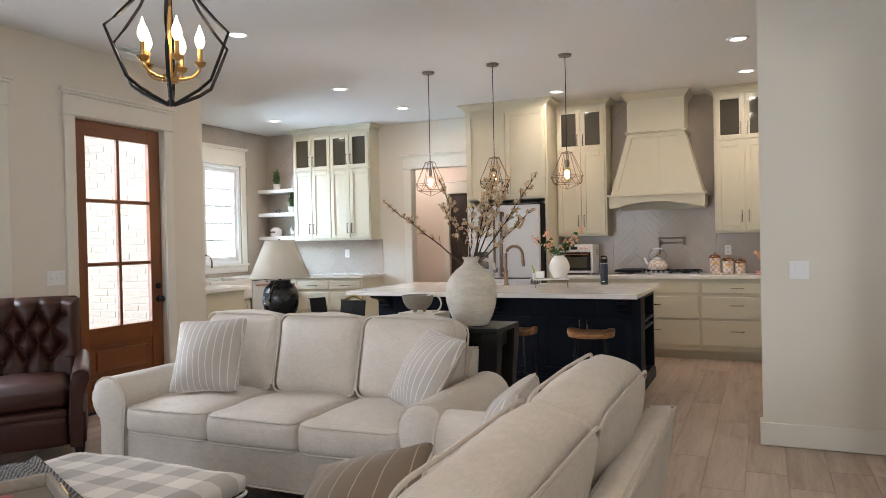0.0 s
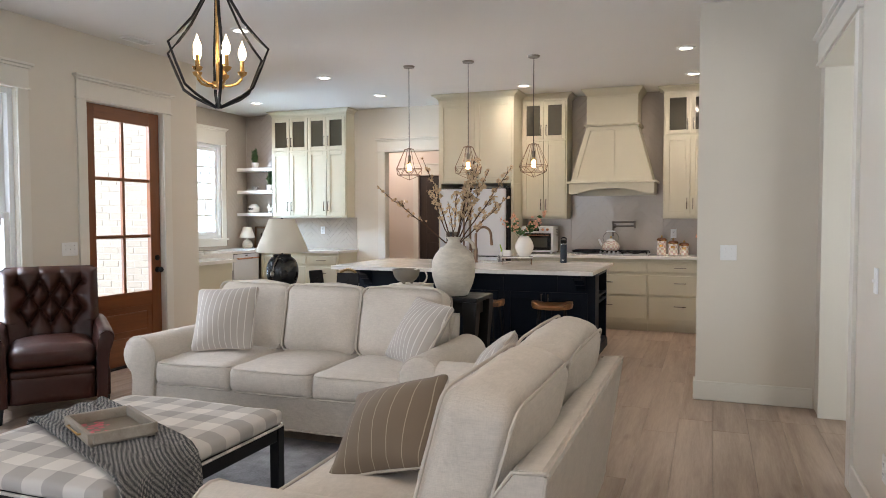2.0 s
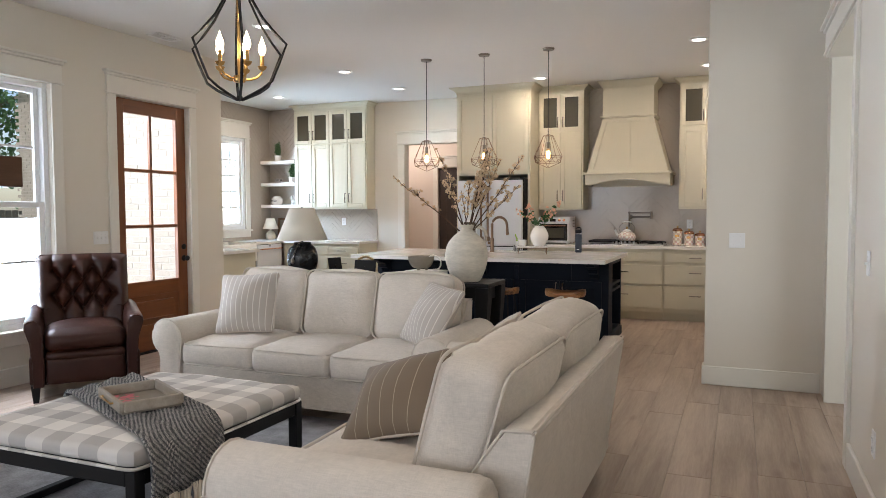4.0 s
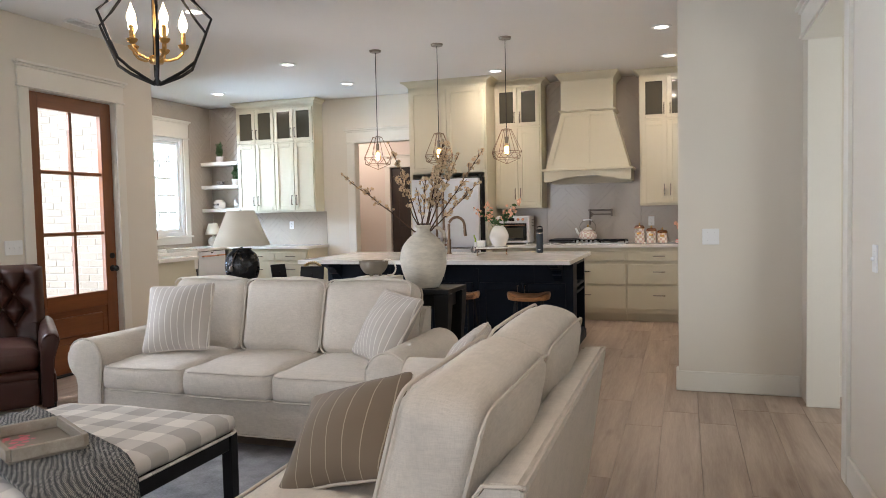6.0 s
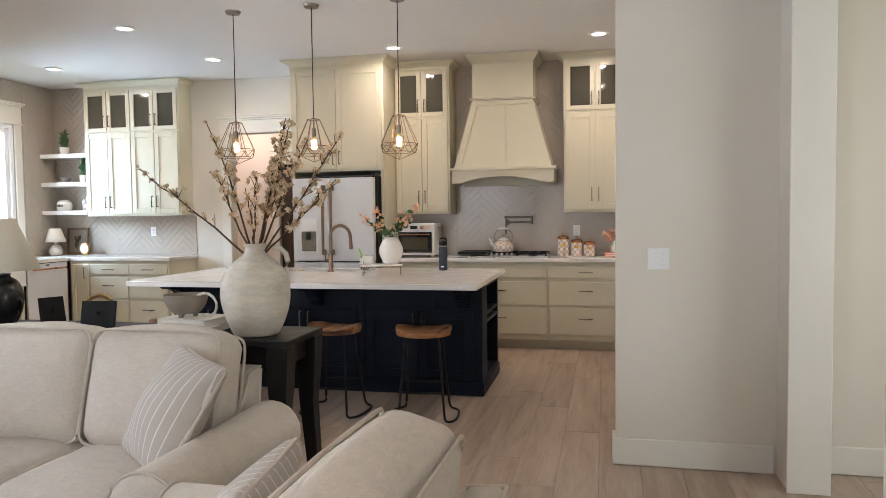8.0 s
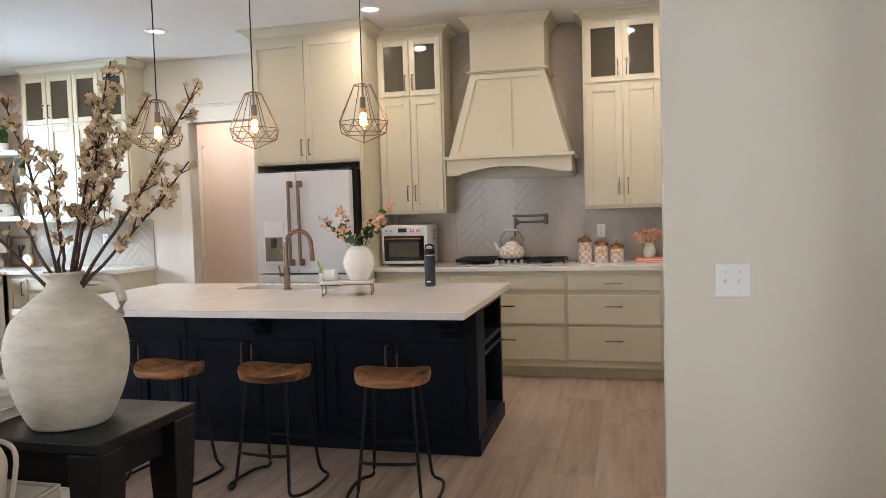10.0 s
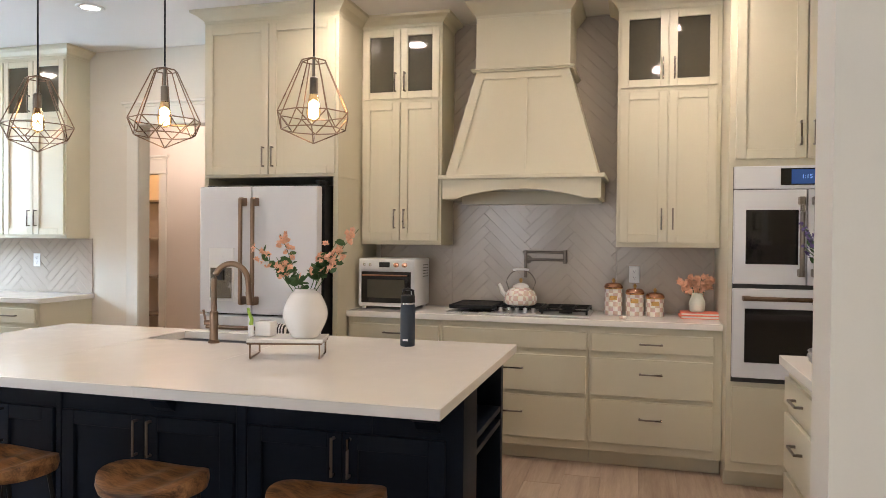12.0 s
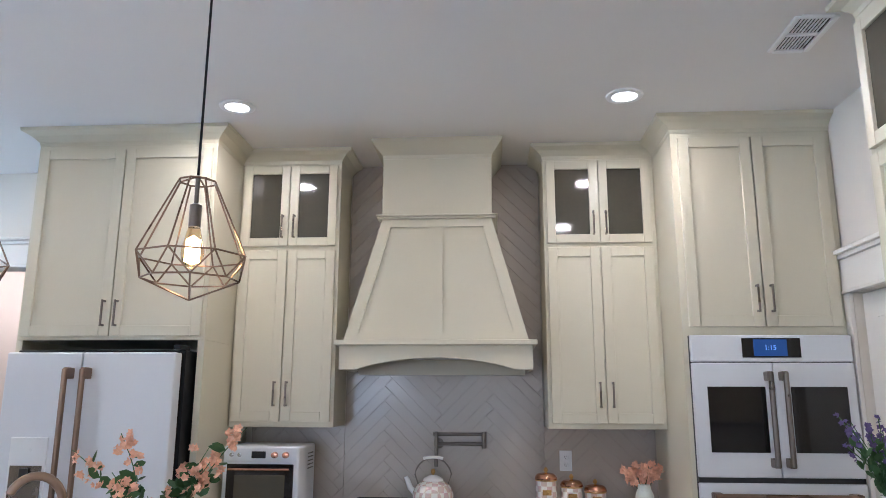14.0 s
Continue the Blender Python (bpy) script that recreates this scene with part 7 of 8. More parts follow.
pf = thing("pot_filler", (-1.12, 8.957, 1.30), "bronze folding pot filler tap on the tiled wall", "tap")
bm = lathe(B(), [(0.001, 0), (0.03, 0), (0.03, 0.01), (0.014, 0.014), (0.014, 0.05), (0.001, 0.05)], 20)
bm.transform(Matrix.Rotation(radians(90), 4, 'X'))
part("wall_flange", bm, M_NICKEL, pf, smooth=True)
part("upper_arm", tube(B(), [(-0.03, -0.05, 0.055), (0.28, -0.05, 0.055)], 0.0105, 10), M_NICKEL, pf, smooth=True)
part("lower_arm", tube(B(), [(0.0, -0.055, 0.0), (0.28, -0.055, 0.0)], 0.0105, 10), M_NICKEL, pf, smooth=True)
part("elbow", tube(B(), [(0.27, -0.05, -0.025), (0.27, -0.05, 0.07)], 0.015, 12), M_NICKEL, pf, smooth=True)
part("spout", tube(B(), [(-0.012, -0.05, 0.07), (-0.012, -0.05, -0.05), (-0.012, -0.055, -0.13)], 0.0115, 10), M_NICKEL, pf, smooth=True)

for x, h in ((-0.505, 0.20), (-0.365, 0.165), (-0.235, 0.14)):
    t = thing("canister", (x, 8.74, KZ), "checked enamel canister with a glass-knobbed lid", "canister", "checked canisters")
    r = 0.058
    part("canister_body", lathe(B(), [(0.001, 0), (r, 0), (r + 0.002, 0.004), (r, h - 0.02), (0.001, h - 0.02)], 30), M_CHECKER, t, smooth=True)
    l = part("lid", lathe(B(), profile_smooth([(r + 0.003, h - 0.0195), (r + 0.003, h - 0.006), (r - 0.012, h + 0.012), (0.012, h + 0.018)], 20) + [(0.001, h + 0.018)], 30), M_COPPER, t, "rosy copper lid", smooth=True)
    part("rim_band", lathe(B(), [(r + 0.0035, h - 0.024), (r + 0.0045, h - 0.021), (r + 0.0035, h - 0.018)], 30), M_BRASS, l, smooth=True)
    part("lid_knob", lathe(B(), profile_smooth([(0.005, h + 0.0185), (0.013, h + 0.032), (0.005, h + 0.046)], 12) + [(0.001, h + 0.047)], 12), M_BRASS, l, smooth=True)
    part("name_plate", box(B(), -0.024, 0.024, -r - 0.004, -r + 0.004, h * 0.52, h * 0.52 + 0.028, 0.001), M_BRASS, t, "small brass plate")
book((0.045, 8.72, KZ), 3, 0.25, 0.17, 0.02, M_CORAL, "coral covered book lying on the worktop")
book((0.045, 8.72, KZ + 0.0205), 0, 0.24, 0.165, 0.018, M_CORAL, "coral and white book lying on the worktop")
v2 = thing("celadon_vase", (0.03, 8.73, KZ + 0.039), "small pale green ceramic vase", "vase")
M_CELADON = surface("celadon_glaze", (0.62, 0.66, 0.58), 0.3, vary=0.05, bump=0.02)
part("vase_body", lathe(B(), profile_smooth([(0.032, 0), (0.046, 0.01), (0.050, 0.06), (0.036, 0.10), (0.033, 0.122)], 30) + [(0.028, 0.122), (0.001, 0.10)], 28), M_CELADON, v2, smooth=True)
random.seed(12)
bouquet("coral_flowers", (0.03, 8.73, KZ + 0.039 + 0.12), [((-0.11, 0, 0.07), 10), ((-0.05, 0.03, 0.11), 12), ((0.03, -0.02, 0.12), 12), ((0.09, 0.02, 0.10), 12), ((0.02, 0.04, 0.06), 8)], "coral blossoms in a small celadon vase", M_PEACH, 0.021, 0)
solo("spoon_rest", puff(B(), -0.44, 8.50, KZ + 0.008, 0.05, 0.03, 0.016, 0.007, (0, 0, 0.002), 4), M_CHECKER, "tiny checked spoon rest on the worktop", "spoon rest", smooth=True)

# ---- tiered tray on the east worktop ----
tt = thing("tiered_tray", (0.52, 6.86, KZ), "two-tier galvanised tray with pressed rims", "tiered tray")
M_ZINC = surface("galvanised_zinc", (0.42, 0.42, 0.42), 0.42, metal=0.85, vary=0.2, scale=12, grain=60, bump=0.15)
for z, r in ((0.03, 0.21), (0.235, 0.195)):
    tr_ = part("tray", lathe(B(), [(0.001, z), (r - 0.004, z), (r, z + 0.006), (r, z + 0.038), (r + 0.004, z + 0.041), (r - 0.003, z + 0.042), (r - 0.006, z + 0.008), (0.001, z + 0.006)], 48), M_ZINC, tt, smooth=True)
    bm = B()
    for k in range(60):
        a = 2 * math.pi * k / 60
        lathe(bm, [(0.001, -0.006), (0.005, 0), (0.001, 0.006)], 6, ((r + 0.001) * math.cos(a), (r + 0.001) * math.sin(a), z + 0.022))
    part("pressed_beading", bm, M_ZINC, tr_)
part("centre_post", lathe(B(), profile_smooth([(0.022, 0.036), (0.03, 0.08), (0.018, 0.14), (0.03, 0.2), (0.02, 0.234)], 30), 18), M_DRIFT, tt, "turned wooden post", smooth=True)
part("finial", lathe(B(), profile_smooth([(0.012, 0.242), (0.016, 0.38), (0.028, 0.40), (0.028, 0.425), (0.012, 0.445)], 24) + [(0.001, 0.446)], 18), M_DRIFT, tt, "turned wooden finial", smooth=True)
for k in range(3):
    a = k * 2.094
    part("foot", lathe(B(), [(0.012, 0), (0.018, 0.015), (0.012, 0.0295)], 12, (0.15 * math.cos(a), 0.15 * math.sin(a), 0)), M_ZINC, tt, smooth=True)


def sign(at, turn, w, h, face, edge, lines, ink, label):
    ob = part("small_sign", box(B(), -w / 2, w / 2, -0.006, 0.006, -h / 2, h / 2, 0.002), edge, None)
    ob.matrix_basis = pose(*at, *turn)
    tagged(ob, label, "sign", "tray signs")
    pl = part("sign_face", box(B(), -w / 2 + 0.007, w / 2 - 0.007, -0.0075, -0.0063, -h / 2 + 0.007, h / 2 - 0.007), face, ob)
    for text, size, z in lines:
        lettering("lettering", text, size, ink, pl, Matrix.Translation((0, -0.0082, z)))
    return ob


sign((0.445, 6.735, KZ + 0.235 + 0.062), (-8, 0, -24), 0.115, 0.105, M_BLACK, M_FRAMEW, [("Life", 0.034, 0.03), ("HAPPENS", 0.02, 0.006), ("coffee", 0.032, -0.02)], M_PAPER, "small black sign with white lettering about coffee")
so_ = sign((0.40, 6.70, KZ + 0.03 + 0.064), (-16, 6, -26), 0.115, 0.11, M_GLAZE, M_BLACK, [("POUR SOME", 0.017, 0.036), ("sugar", 0.034, 0.010), ("ON", 0.017, -0.016), ("ME", 0.017, -0.036)], M_BLACK, "small white sign with black lettering about sugar")
M_RED = surface("red_paint", (0.55, 0.03, 0.03), 0.4, vary=0.05)
hp = [(-0.036 + 0.0011 * 16 * math.sin(q) ** 3 * 0.85, -0.027 + 0.0009 * (13 * math.cos(q) - 5 * math.cos(2 * q) - 2 * math.cos(3 * q) - math.cos(4 * q))) for q in [2 * math.pi * k / 24 for k in range(24)]]
part("red_heart", prism(B(), hp, -0.009, -0.0076), M_RED, so_)
pt = thing("lavender_pitcher", (0.40, 6.90, KZ + 0.242), "white pitcher holding purple lavender", "pitcher")
part("pitcher_body", lathe(B(), profile_smooth([(0.03, 0), (0.042, 0.02), (0.036, 0.06), (0.026, 0.08), (0.033, 0.10)], 26) + [(0.028, 0.10), (0.001, 0.08)], 24), M_GLAZE, pt, smooth=True)
random.seed(17)
lv = thing("lavender", (0.40, 6.90, KZ + 0.242 + 0.09), "bunch of purple lavender stems", "flowers")
for k in range(26):
    tip = Vector((random.uniform(-0.10, 0.12), random.uniform(-0.10, 0.10), random.uniform(0.14, 0.24)))
    b1, b2 = B(), B()
    pts = [Vector((tip.x * 0.1, tip.y * 0.1, -0.02)), tip * 0.5 + Vector((0, 0, 0.02)), tip]
    tube(b1, pts, 0.0016, 4)
    for q in range(7):
        leaf(b1, pts[0].lerp(tip, random.uniform(0.2, 0.7)), (random.uniform(-1, 1), random.uniform(-1, 1), 0.9), 0.035)
    for q in range(10):
        f = random.uniform(0.72, 1.05)
        blossom(b2, pts[0].lerp(tip, f) + Vector([random.uniform(-0.006, 0.006) for _ in range(3)]), 0.009, [random.uniform(-1, 1) for _ in range(3)])
    o = part("stem", b1, M_LEAF, lv)
    part("bloom", b2, M_LAV, o)
solo("red_cup", lathe(B(), [(0.001, 0), (0.032, 0), (0.04, 0.07), (0.036, 0.07), (0.001, 0.01)], 24, (0.60, 6.76, KZ + 0.2425)), M_RED, "small red enamel cup on the tray", "cup", smooth=True)
solo("striped_jar", lathe(B(), profile_smooth([(0.03, 0), (0.04, 0.02), (0.04, 0.06), (0.03, 0.085), (0.032, 0.095)], 20) + [(0.001, 0.095)], 24, (0.60, 6.72, KZ + 0.0365)), M_STONEB, "grey stoneware jar on the lower tray", "jar", smooth=True)

# ---- shelf and corner things in the west kitchen ----
def potted(at, h, label):
    t = thing("potted_plant", at, label, "plant", "shelf plants")
    part("pot", lathe(B(), [(0.001, 0), (0.05, 0), (0.058, 0.09), (0.05, 0.09), (0.001, 0.075)], 24), M_GLAZE, t, smooth=True)
    bm = B()
    for k in range(60):
        a, r = random.uniform(0, 6.28), random.uniform(0, 0.045)
        p = Vector((r * math.cos(a), r * math.sin(a), 0.075))
        q = p * 1.2 + Vector((random.uniform(-0.02, 0.02), random.uniform(-0.02, 0.02), random.uniform(0.4, 1.0) * h))
        tube(bm, [p, q], 0.003, 4, 0.001)
        for _ in range(3):
            leaf(bm, p.lerp(q, random.uniform(0.4, 1)), (random.uniform(-1, 1), random.uniform(-1, 1), 1), 0.03)
    part("foliage", bm, M_LEAF, t)
    return t


random.seed(2)
potted((-6.67, 8.83, 2.1955), 0.22, "spiky green plant in a white pot on a shelf")
potted((-6.40, 8.83, 1.8455), 0.26, "tall green plant in a white pot on a shelf")
solo("patterned_bowl", lathe(B(), [(0.025, 0), (0.05, 0.03), (0.062, 0.065), (0.058, 0.065), (0.045, 0.03), (0.001, 0.008)], 28, (-6.67, 8.83, 1.8455)), M_BW, "small black and white patterned bowl on a shelf", "bowl", smooth=True)
jr = thing("treat_jar", (-6.70, 8.83, 1.4955), "white ceramic treat jar with a lid on a shelf", "jar")
part("jar_body", lathe(B(), profile_smooth([(0.065, 0), (0.085, 0.02), (0.088, 0.09), (0.07, 0.115)], 24) + [(0.001, 0.115)], 28), M_GLAZE, jr, smooth=True)
part("lid", lathe(B(), profile_smooth([(0.07, 0.1155), (0.05, 0.135), (0.012, 0.14)], 12) + [(0.001, 0.14)], 24), M_GLAZE, jr, smooth=True)
for k in range(5):
    part("dark_letter_bar", box(B(), -0.045 + 0.02 * k, -0.032 + 0.02 * k, -0.0895, -0.086, 0.05, 0.078), M_SLOT, jr)
bm = puff(B(), -6.39, 8.83, 1.555, 0.075, 0.04, 0.05, 0.02, (0, 0, 0.004), 4)
for dx, dy in ((-0.025, -0.012), (-0.025, 0.012), (0.025, -0.012), (0.025, 0.012)):
    tube(bm, [(-6.39 + dx, 8.83 + dy, 1.54), (-6.39 + dx, 8.83 + dy, 1.4957)], 0.009, 8)
lathe(bm, profile_smooth([(0.02, 0.0), (0.024, 0.03), (0.016, 0.06), (0.004, 0.075)], 14) + [(0.001, 0.076)], 14, (-6.415, 8.83, 1.565))
solo("animal_figurine", bm, M_GLAZE, "small white ceramic animal figurine on a shelf", "figurine", smooth=True)
sl = thing("small_table_lamp", (-6.74, 8.70, KZ), "small white gourd lamp with a white shade", "lamp")
part("gourd_base", lathe(B(), profile_smooth([(0.05, 0), (0.075, 0.02), (0.08, 0.07), (0.05, 0.12), (0.018, 0.14), (0.012, 0.17)], 30) + [(0.001, 0.17)], 28), M_CERAMIC, sl, smooth=True)
bm = lathe(B(), [(0.12, 0.17), (0.065, 0.335)], 36)
bmesh.ops.delete(bm, geom=[f for f in bm.faces if len(f.verts) > 4], context='FACES_ONLY')
o = part("shade", bm, M_SHADE, sl, "white cone shade", smooth=True)
mdf = o.modifiers.new("thick", 'SOLIDIFY')
mdf.thickness = 0.003
fm = thing("framed_picture", (-6.60, 8.90, KZ), "brown wood framed dark botanical picture leaning on the wall", "picture")
R = Matrix.Rotation(radians(-5), 4, 'X')
for nm, bx in (("frame_side", (-0.15, -0.118, -0.012, 0.012, 0, 0.34)), ("frame_side", (0.118, 0.15, -0.012, 0.012, 0, 0.34)), ("frame_rail", (-0.1178, 0.1178, -0.0118, 0.0118, 0, 0.032)), ("frame_rail", (-0.1178, 0.1178, -0.0118, 0.0118, 0.308, 0.34))):
    bm = box(B(), *bx, 0.003)
    bm.transform(R)
    part(nm, bm, M_FRAMEW, fm)
bm = box(B(), -0.118, 0.118, -0.002, 0.006, 0.031, 0.309)
bm.transform(R)
ca = part("canvas", bm, M_STONEB, fm, "sepia canvas")
bm = B()
for k in range(14):
    leaf(bm, (random.uniform(-0.04, 0.04), -0.004, random.uniform(0.06, 0.2)), (random.uniform(-0.6, 0.6), 0, 1), 0.06)
bm.transform(R)
part("painted_leaves", bm, M_BARK, ca)
cl = thing("desk_clock", (-6.40, 8.80, KZ), "small round brass desk clock", "clock")
bm = lathe(B(), [(0.001, 0), (0.07, 0), (0.074, 0.012), (0.07, 0.03), (0.063, 0.032), (0.063, 0.026), (0.001, 0.026)], 32)
bm.transform(Matrix.Translation((0, 0.01, 0.08)) @ Matrix.Rotation(radians(90), 4, 'X'))
part("case", bm, M_BRASS, cl, smooth=True)
bm = lathe(B(), [(0.001, 0), (0.062, 0.0), (0.001, 0.0015)], 28)
bm.transform(Matrix.Translation((0, -0.0165, 0.08)) @ Matrix.Rotation(radians(90), 4, 'X'))
part("dial", bm, M_PAPER, cl)
part("hour_hand", tube(B(), [(0, -0.0195, 0.08), (0.02, -0.0195, 0.10)], 0.002, 4), M_BLACK, cl)
part("minute_hand", tube(B(), [(0, -0.0205, 0.08), (-0.012, -0.0205, 0.125)], 0.0015, 4), M_BLACK, cl)
part("stand", box(B(), -0.04, 0.04, -0.02, 0.02, 0, 0.012, 0.003), M_BRASS, cl)
lettering("screen_digits", "1:15", 0.034, M_SCREENTXT, ov, ov.matrix_basis.inverted() @ Matrix.Translation((0.562, OY - 0.0165, 1.812)))
# pantry shelves seen through the hall
for z in (0.5, 0.95, 1.4, 1.85):
    solo("pantry_shelf", box(B(), -6.3, -5.1, 11.0, 11.299, z, z + 0.025, 0.003), M_DRIFT, "wooden pantry shelf in warm light", "shelf", "pantry shelves")
for x, z, h, m in ((-5.5, 0.526, 0.22, M_STONEB), (-5.62, 0.976, 0.18, M_FRAMEW), (-5.45, 1.426, 0.2, M_DRIFT), (-5.58, 1.876, 0.15, M_STONEB)):
    solo("pantry_jar", lathe(B(), profile_smooth([(0.05, 0), (0.06, 0.02), (0.06, h * 0.8), (0.045, h)], 16) + [(0.001, h)], 20, (x, 11.15, z)), m, "storage jar on a pantry shelf", "jar", "pantry jars", smooth=True)

# ---- outdoors ----
structure("ground", box(B(), -400, 400, -400, 400, -0.6, -0.18), M_GRASS, "sunlit mown lawn", "ground")
# unseen slab, added to keep direct sun out of the south openings
structure("sun_block_slab", box(B(), -5.6, 1.3, -6.6, -3.36, 2.78, 2.92), M_TRIM, "unseen white slab at the back of the house, added to block the sun", "porch roof")
structure("pavement_porch", box(B(), -8.4, -5.241, -2.0, 5.42, -0.179, -0.03, 0.01), M_CONC, "pale concrete porch slab", "pavement")
solo("porch_soffit", box(B(), -5.62, -5.245, 1.6, 3.6, 2.52, 2.60), M_DOORX, "stained wood soffit over the porch window", "soffit", kind="structure")
fe = thing("board_fence", (-30, 14, -0.18), "weathered board fence at the lawn's edge", "fence")
for k in range(90):
    part("board", box(B(), -30.02, -29.98, -2 + k * 0.32, -1.72 + k * 0.32, -0.18, 1.5 + 0.03 * math.sin(k * 3.1)), M_FENCE, fe, world=True)
hs = thing("neighbour_house", (-34, 9, -0.18), "grey sided neighbouring house with a gabled roof", "house")
part("wall", box(B(), -38, -32, 4, 14, -0.18, 2.9), M_SIDING, hs, world=True)
part("roof", rings(B(), [[(-31.4, y, 2.9), (-35, y, 5.0), (-38.6, y, 2.9)] for y in (3.6, 14.4)]), M_SLOT, hs, world=True)
for y in (5.5, 8.5, 11.5):
    part("window", box(B(), -31.99, -31.94, y, y + 1.0, 0.8, 2.1), M_PLASTIC, hs, world=True)


def tree(x, y, h, seed):
    random.seed(seed)
    t = thing("tree", (x, y, -0.18), "leafy spring tree beyond the lawn", "tree", "trees beyond the lawn")
    bt, bl = B(), B()
    tube(bt, [(0, 0, 0), (0.05, 0, h * 0.25), (0.0, 0.1, h * 0.5), (0.1, 0, h * 0.8)], 0.22, 8, 0.05)
    for k in range(16):
        z = h * random.uniform(0.3, 0.8)
        a = random.uniform(0, 6.28)
        L = h * random.uniform(0.15, 0.34)
        tip = Vector((L * math.cos(a), L * math.sin(a), z + L * 0.6))
        tube(bt, [(0.05, 0, z), Vector((0.05, 0, z)).lerp(tip, 0.5) + Vector((0, 0, 0.1)), tip], 0.06, 5, 0.015)
        for q in range(70):
            c = tip + Vector([random.gauss(0, h * 0.07) for _ in range(3)])
            leaf(bl, c, [random.uniform(-1, 1) for _ in range(3)], 0.28)
    part("trunk", bt, M_BARK, t, smooth=True)
    part("crown", bl, M_LEAF, t)


for i, (x, y, h) in enumerate(((-24, 8, 8), (-27, 17, 10), (-33, 22, 9), (-22, 24, 8), (-36, 0, 11), (-28, -6, 9))):
    tree(x, y, h, 40 + i)

# ---- brick: the return wall outside the front door, and the far wing ----
random.seed(9)


def wedge(w, d, h, e=0.004):
    """A brick, plank or tile: a block whose front face (towards -y) is slightly smaller."""
    bm = B()
    rings(bm, [[(0, 0, 0), (w, 0, 0), (w, 0, h), (0, 0, h)], [(0, -d + e, 0), (w, -d + e, 0), (w, -d + e, h), (0, -d + e, h)], [(e, -d, e), (w - e, -d, e), (w - e, -d, h - e), (e, -d, h - e)]])
    bmesh.ops.recalc_face_normals(bm, faces=bm.faces)
    return bm


facing = structure("wall_brick_facing", box(B(), -7.10, -5.242, 5.393, 5.428, -0.03, 3.04), M_MORTAR, "limewashed brick outer wall beside the porch", "wall")
BW_, BH_ = 0.205, 0.064
brick_mesh = bpy.data.meshes.new("brick")
bmw = wedge(BW_, 0.016, BH_)
bmw.to_mesh(brick_mesh)
bmw.free()
brick_mesh.materials.append(M_BRICK)
rest = B()
count = 0
for r in range(40):
    z = -0.02 + r * (BH_ + 0.011)
    x = -7.10 - (0.108 if r % 2 else 0.0)
    while x < -5.245:
        x0, x1 = max(x, -7.10), min(x + BW_, -5.245)
        jitter = random.uniform(-0.003, 0.003)
        if x1 - x0 > BW_ - 0.001 and count < 300 and z > 0.1:
            ob = new("brick", brick_mesh)
            ob.parent = facing
            ob.matrix_basis = pose(x0, 5.4045 + jitter, z)
            count += 1
        elif x1 - x0 > 0.03:
            b = wedge(x1 - x0, 0.016, BH_)
            b.transform(Matrix.Translation((x0, 5.4045 + jitter, z)))
            me = bpy.data.meshes.new("tmp")
            b.to_mesh(me)
            b.free()
            rest.from_mesh(me)
            bpy.data.meshes.remove(me)
        x += BW_ + 0.011
ob = part("cut_bricks", rest, M_BRICK, facing)
ob["kind"] = "stuff"

wing = thing("garage_wing", (-11, 12.6, -0.18), "limewashed brick wing of the house", "building")
part("wall", box(B(), -15, -7.6, 10.6, 15, -0.18, 4.2), M_MORTAR, wing, world=True)
part("roof", rings(B(), [[(x, 10.2, 4.2), (x, 12.8, 6.0), (x, 15.4, 4.2)] for x in (-15.4, -7.2)]), M_SLOT, wing, world=True)
verts, faces = [], []
for r in range(56):
    z = -0.15 + r * 0.075
    x = -15 - (0.11 if r % 2 else 0)
    while x < -7.7:
        i = len(verts)
        d = 10.6 - 0.012 + random.uniform(-0.004, 0.004)
        for yy in (10.6, d):
            verts += [(x, yy, z), (x + 0.205, yy, z), (x + 0.205, yy, z + 0.064), (x, yy, z + 0.064)]
        faces += [(i + 4, i + 5, i + 6, i + 7), (i, i + 1, i + 5, i + 4), (i + 1, i + 2, i + 6, i + 5), (i + 2, i + 3, i + 7, i + 6), (i + 3, i, i + 4, i + 7)]
        x += 0.216
me = bpy.data.meshes.new("brick_courses")
me.from_pydata(verts, [], faces)
me.materials.append(M_BRICK)
ob = new("brick_courses", me)
ob.parent = wing
ob.matrix_basis = wing.matrix_basis.inverted()
ob["kind"] = "stuff"


# ---- herringbone wall tiles ----
def clip(poly, x0, x1, z0, z1):
    for ax, lim, sgn in ((0, x0, 1), (0, x1, -1), (1, z0, 1), (1, z1, -1)):
        out = []
        for a, b in zip(poly, poly[1:] + poly[:1]):
            ia, ib = sgn * (a[ax] - lim) >= 0, sgn * (b[ax] - lim) >= 0
            if ia:
                out.append(a)
            if ia != ib:
                f = (lim - a[ax]) / (b[ax] - a[ax])
                out.append((a[0] + f * (b[0] - a[0]), a[1] + f * (b[1] - a[1])))
        poly = out
        if len(poly) < 3:
            return []
    return poly


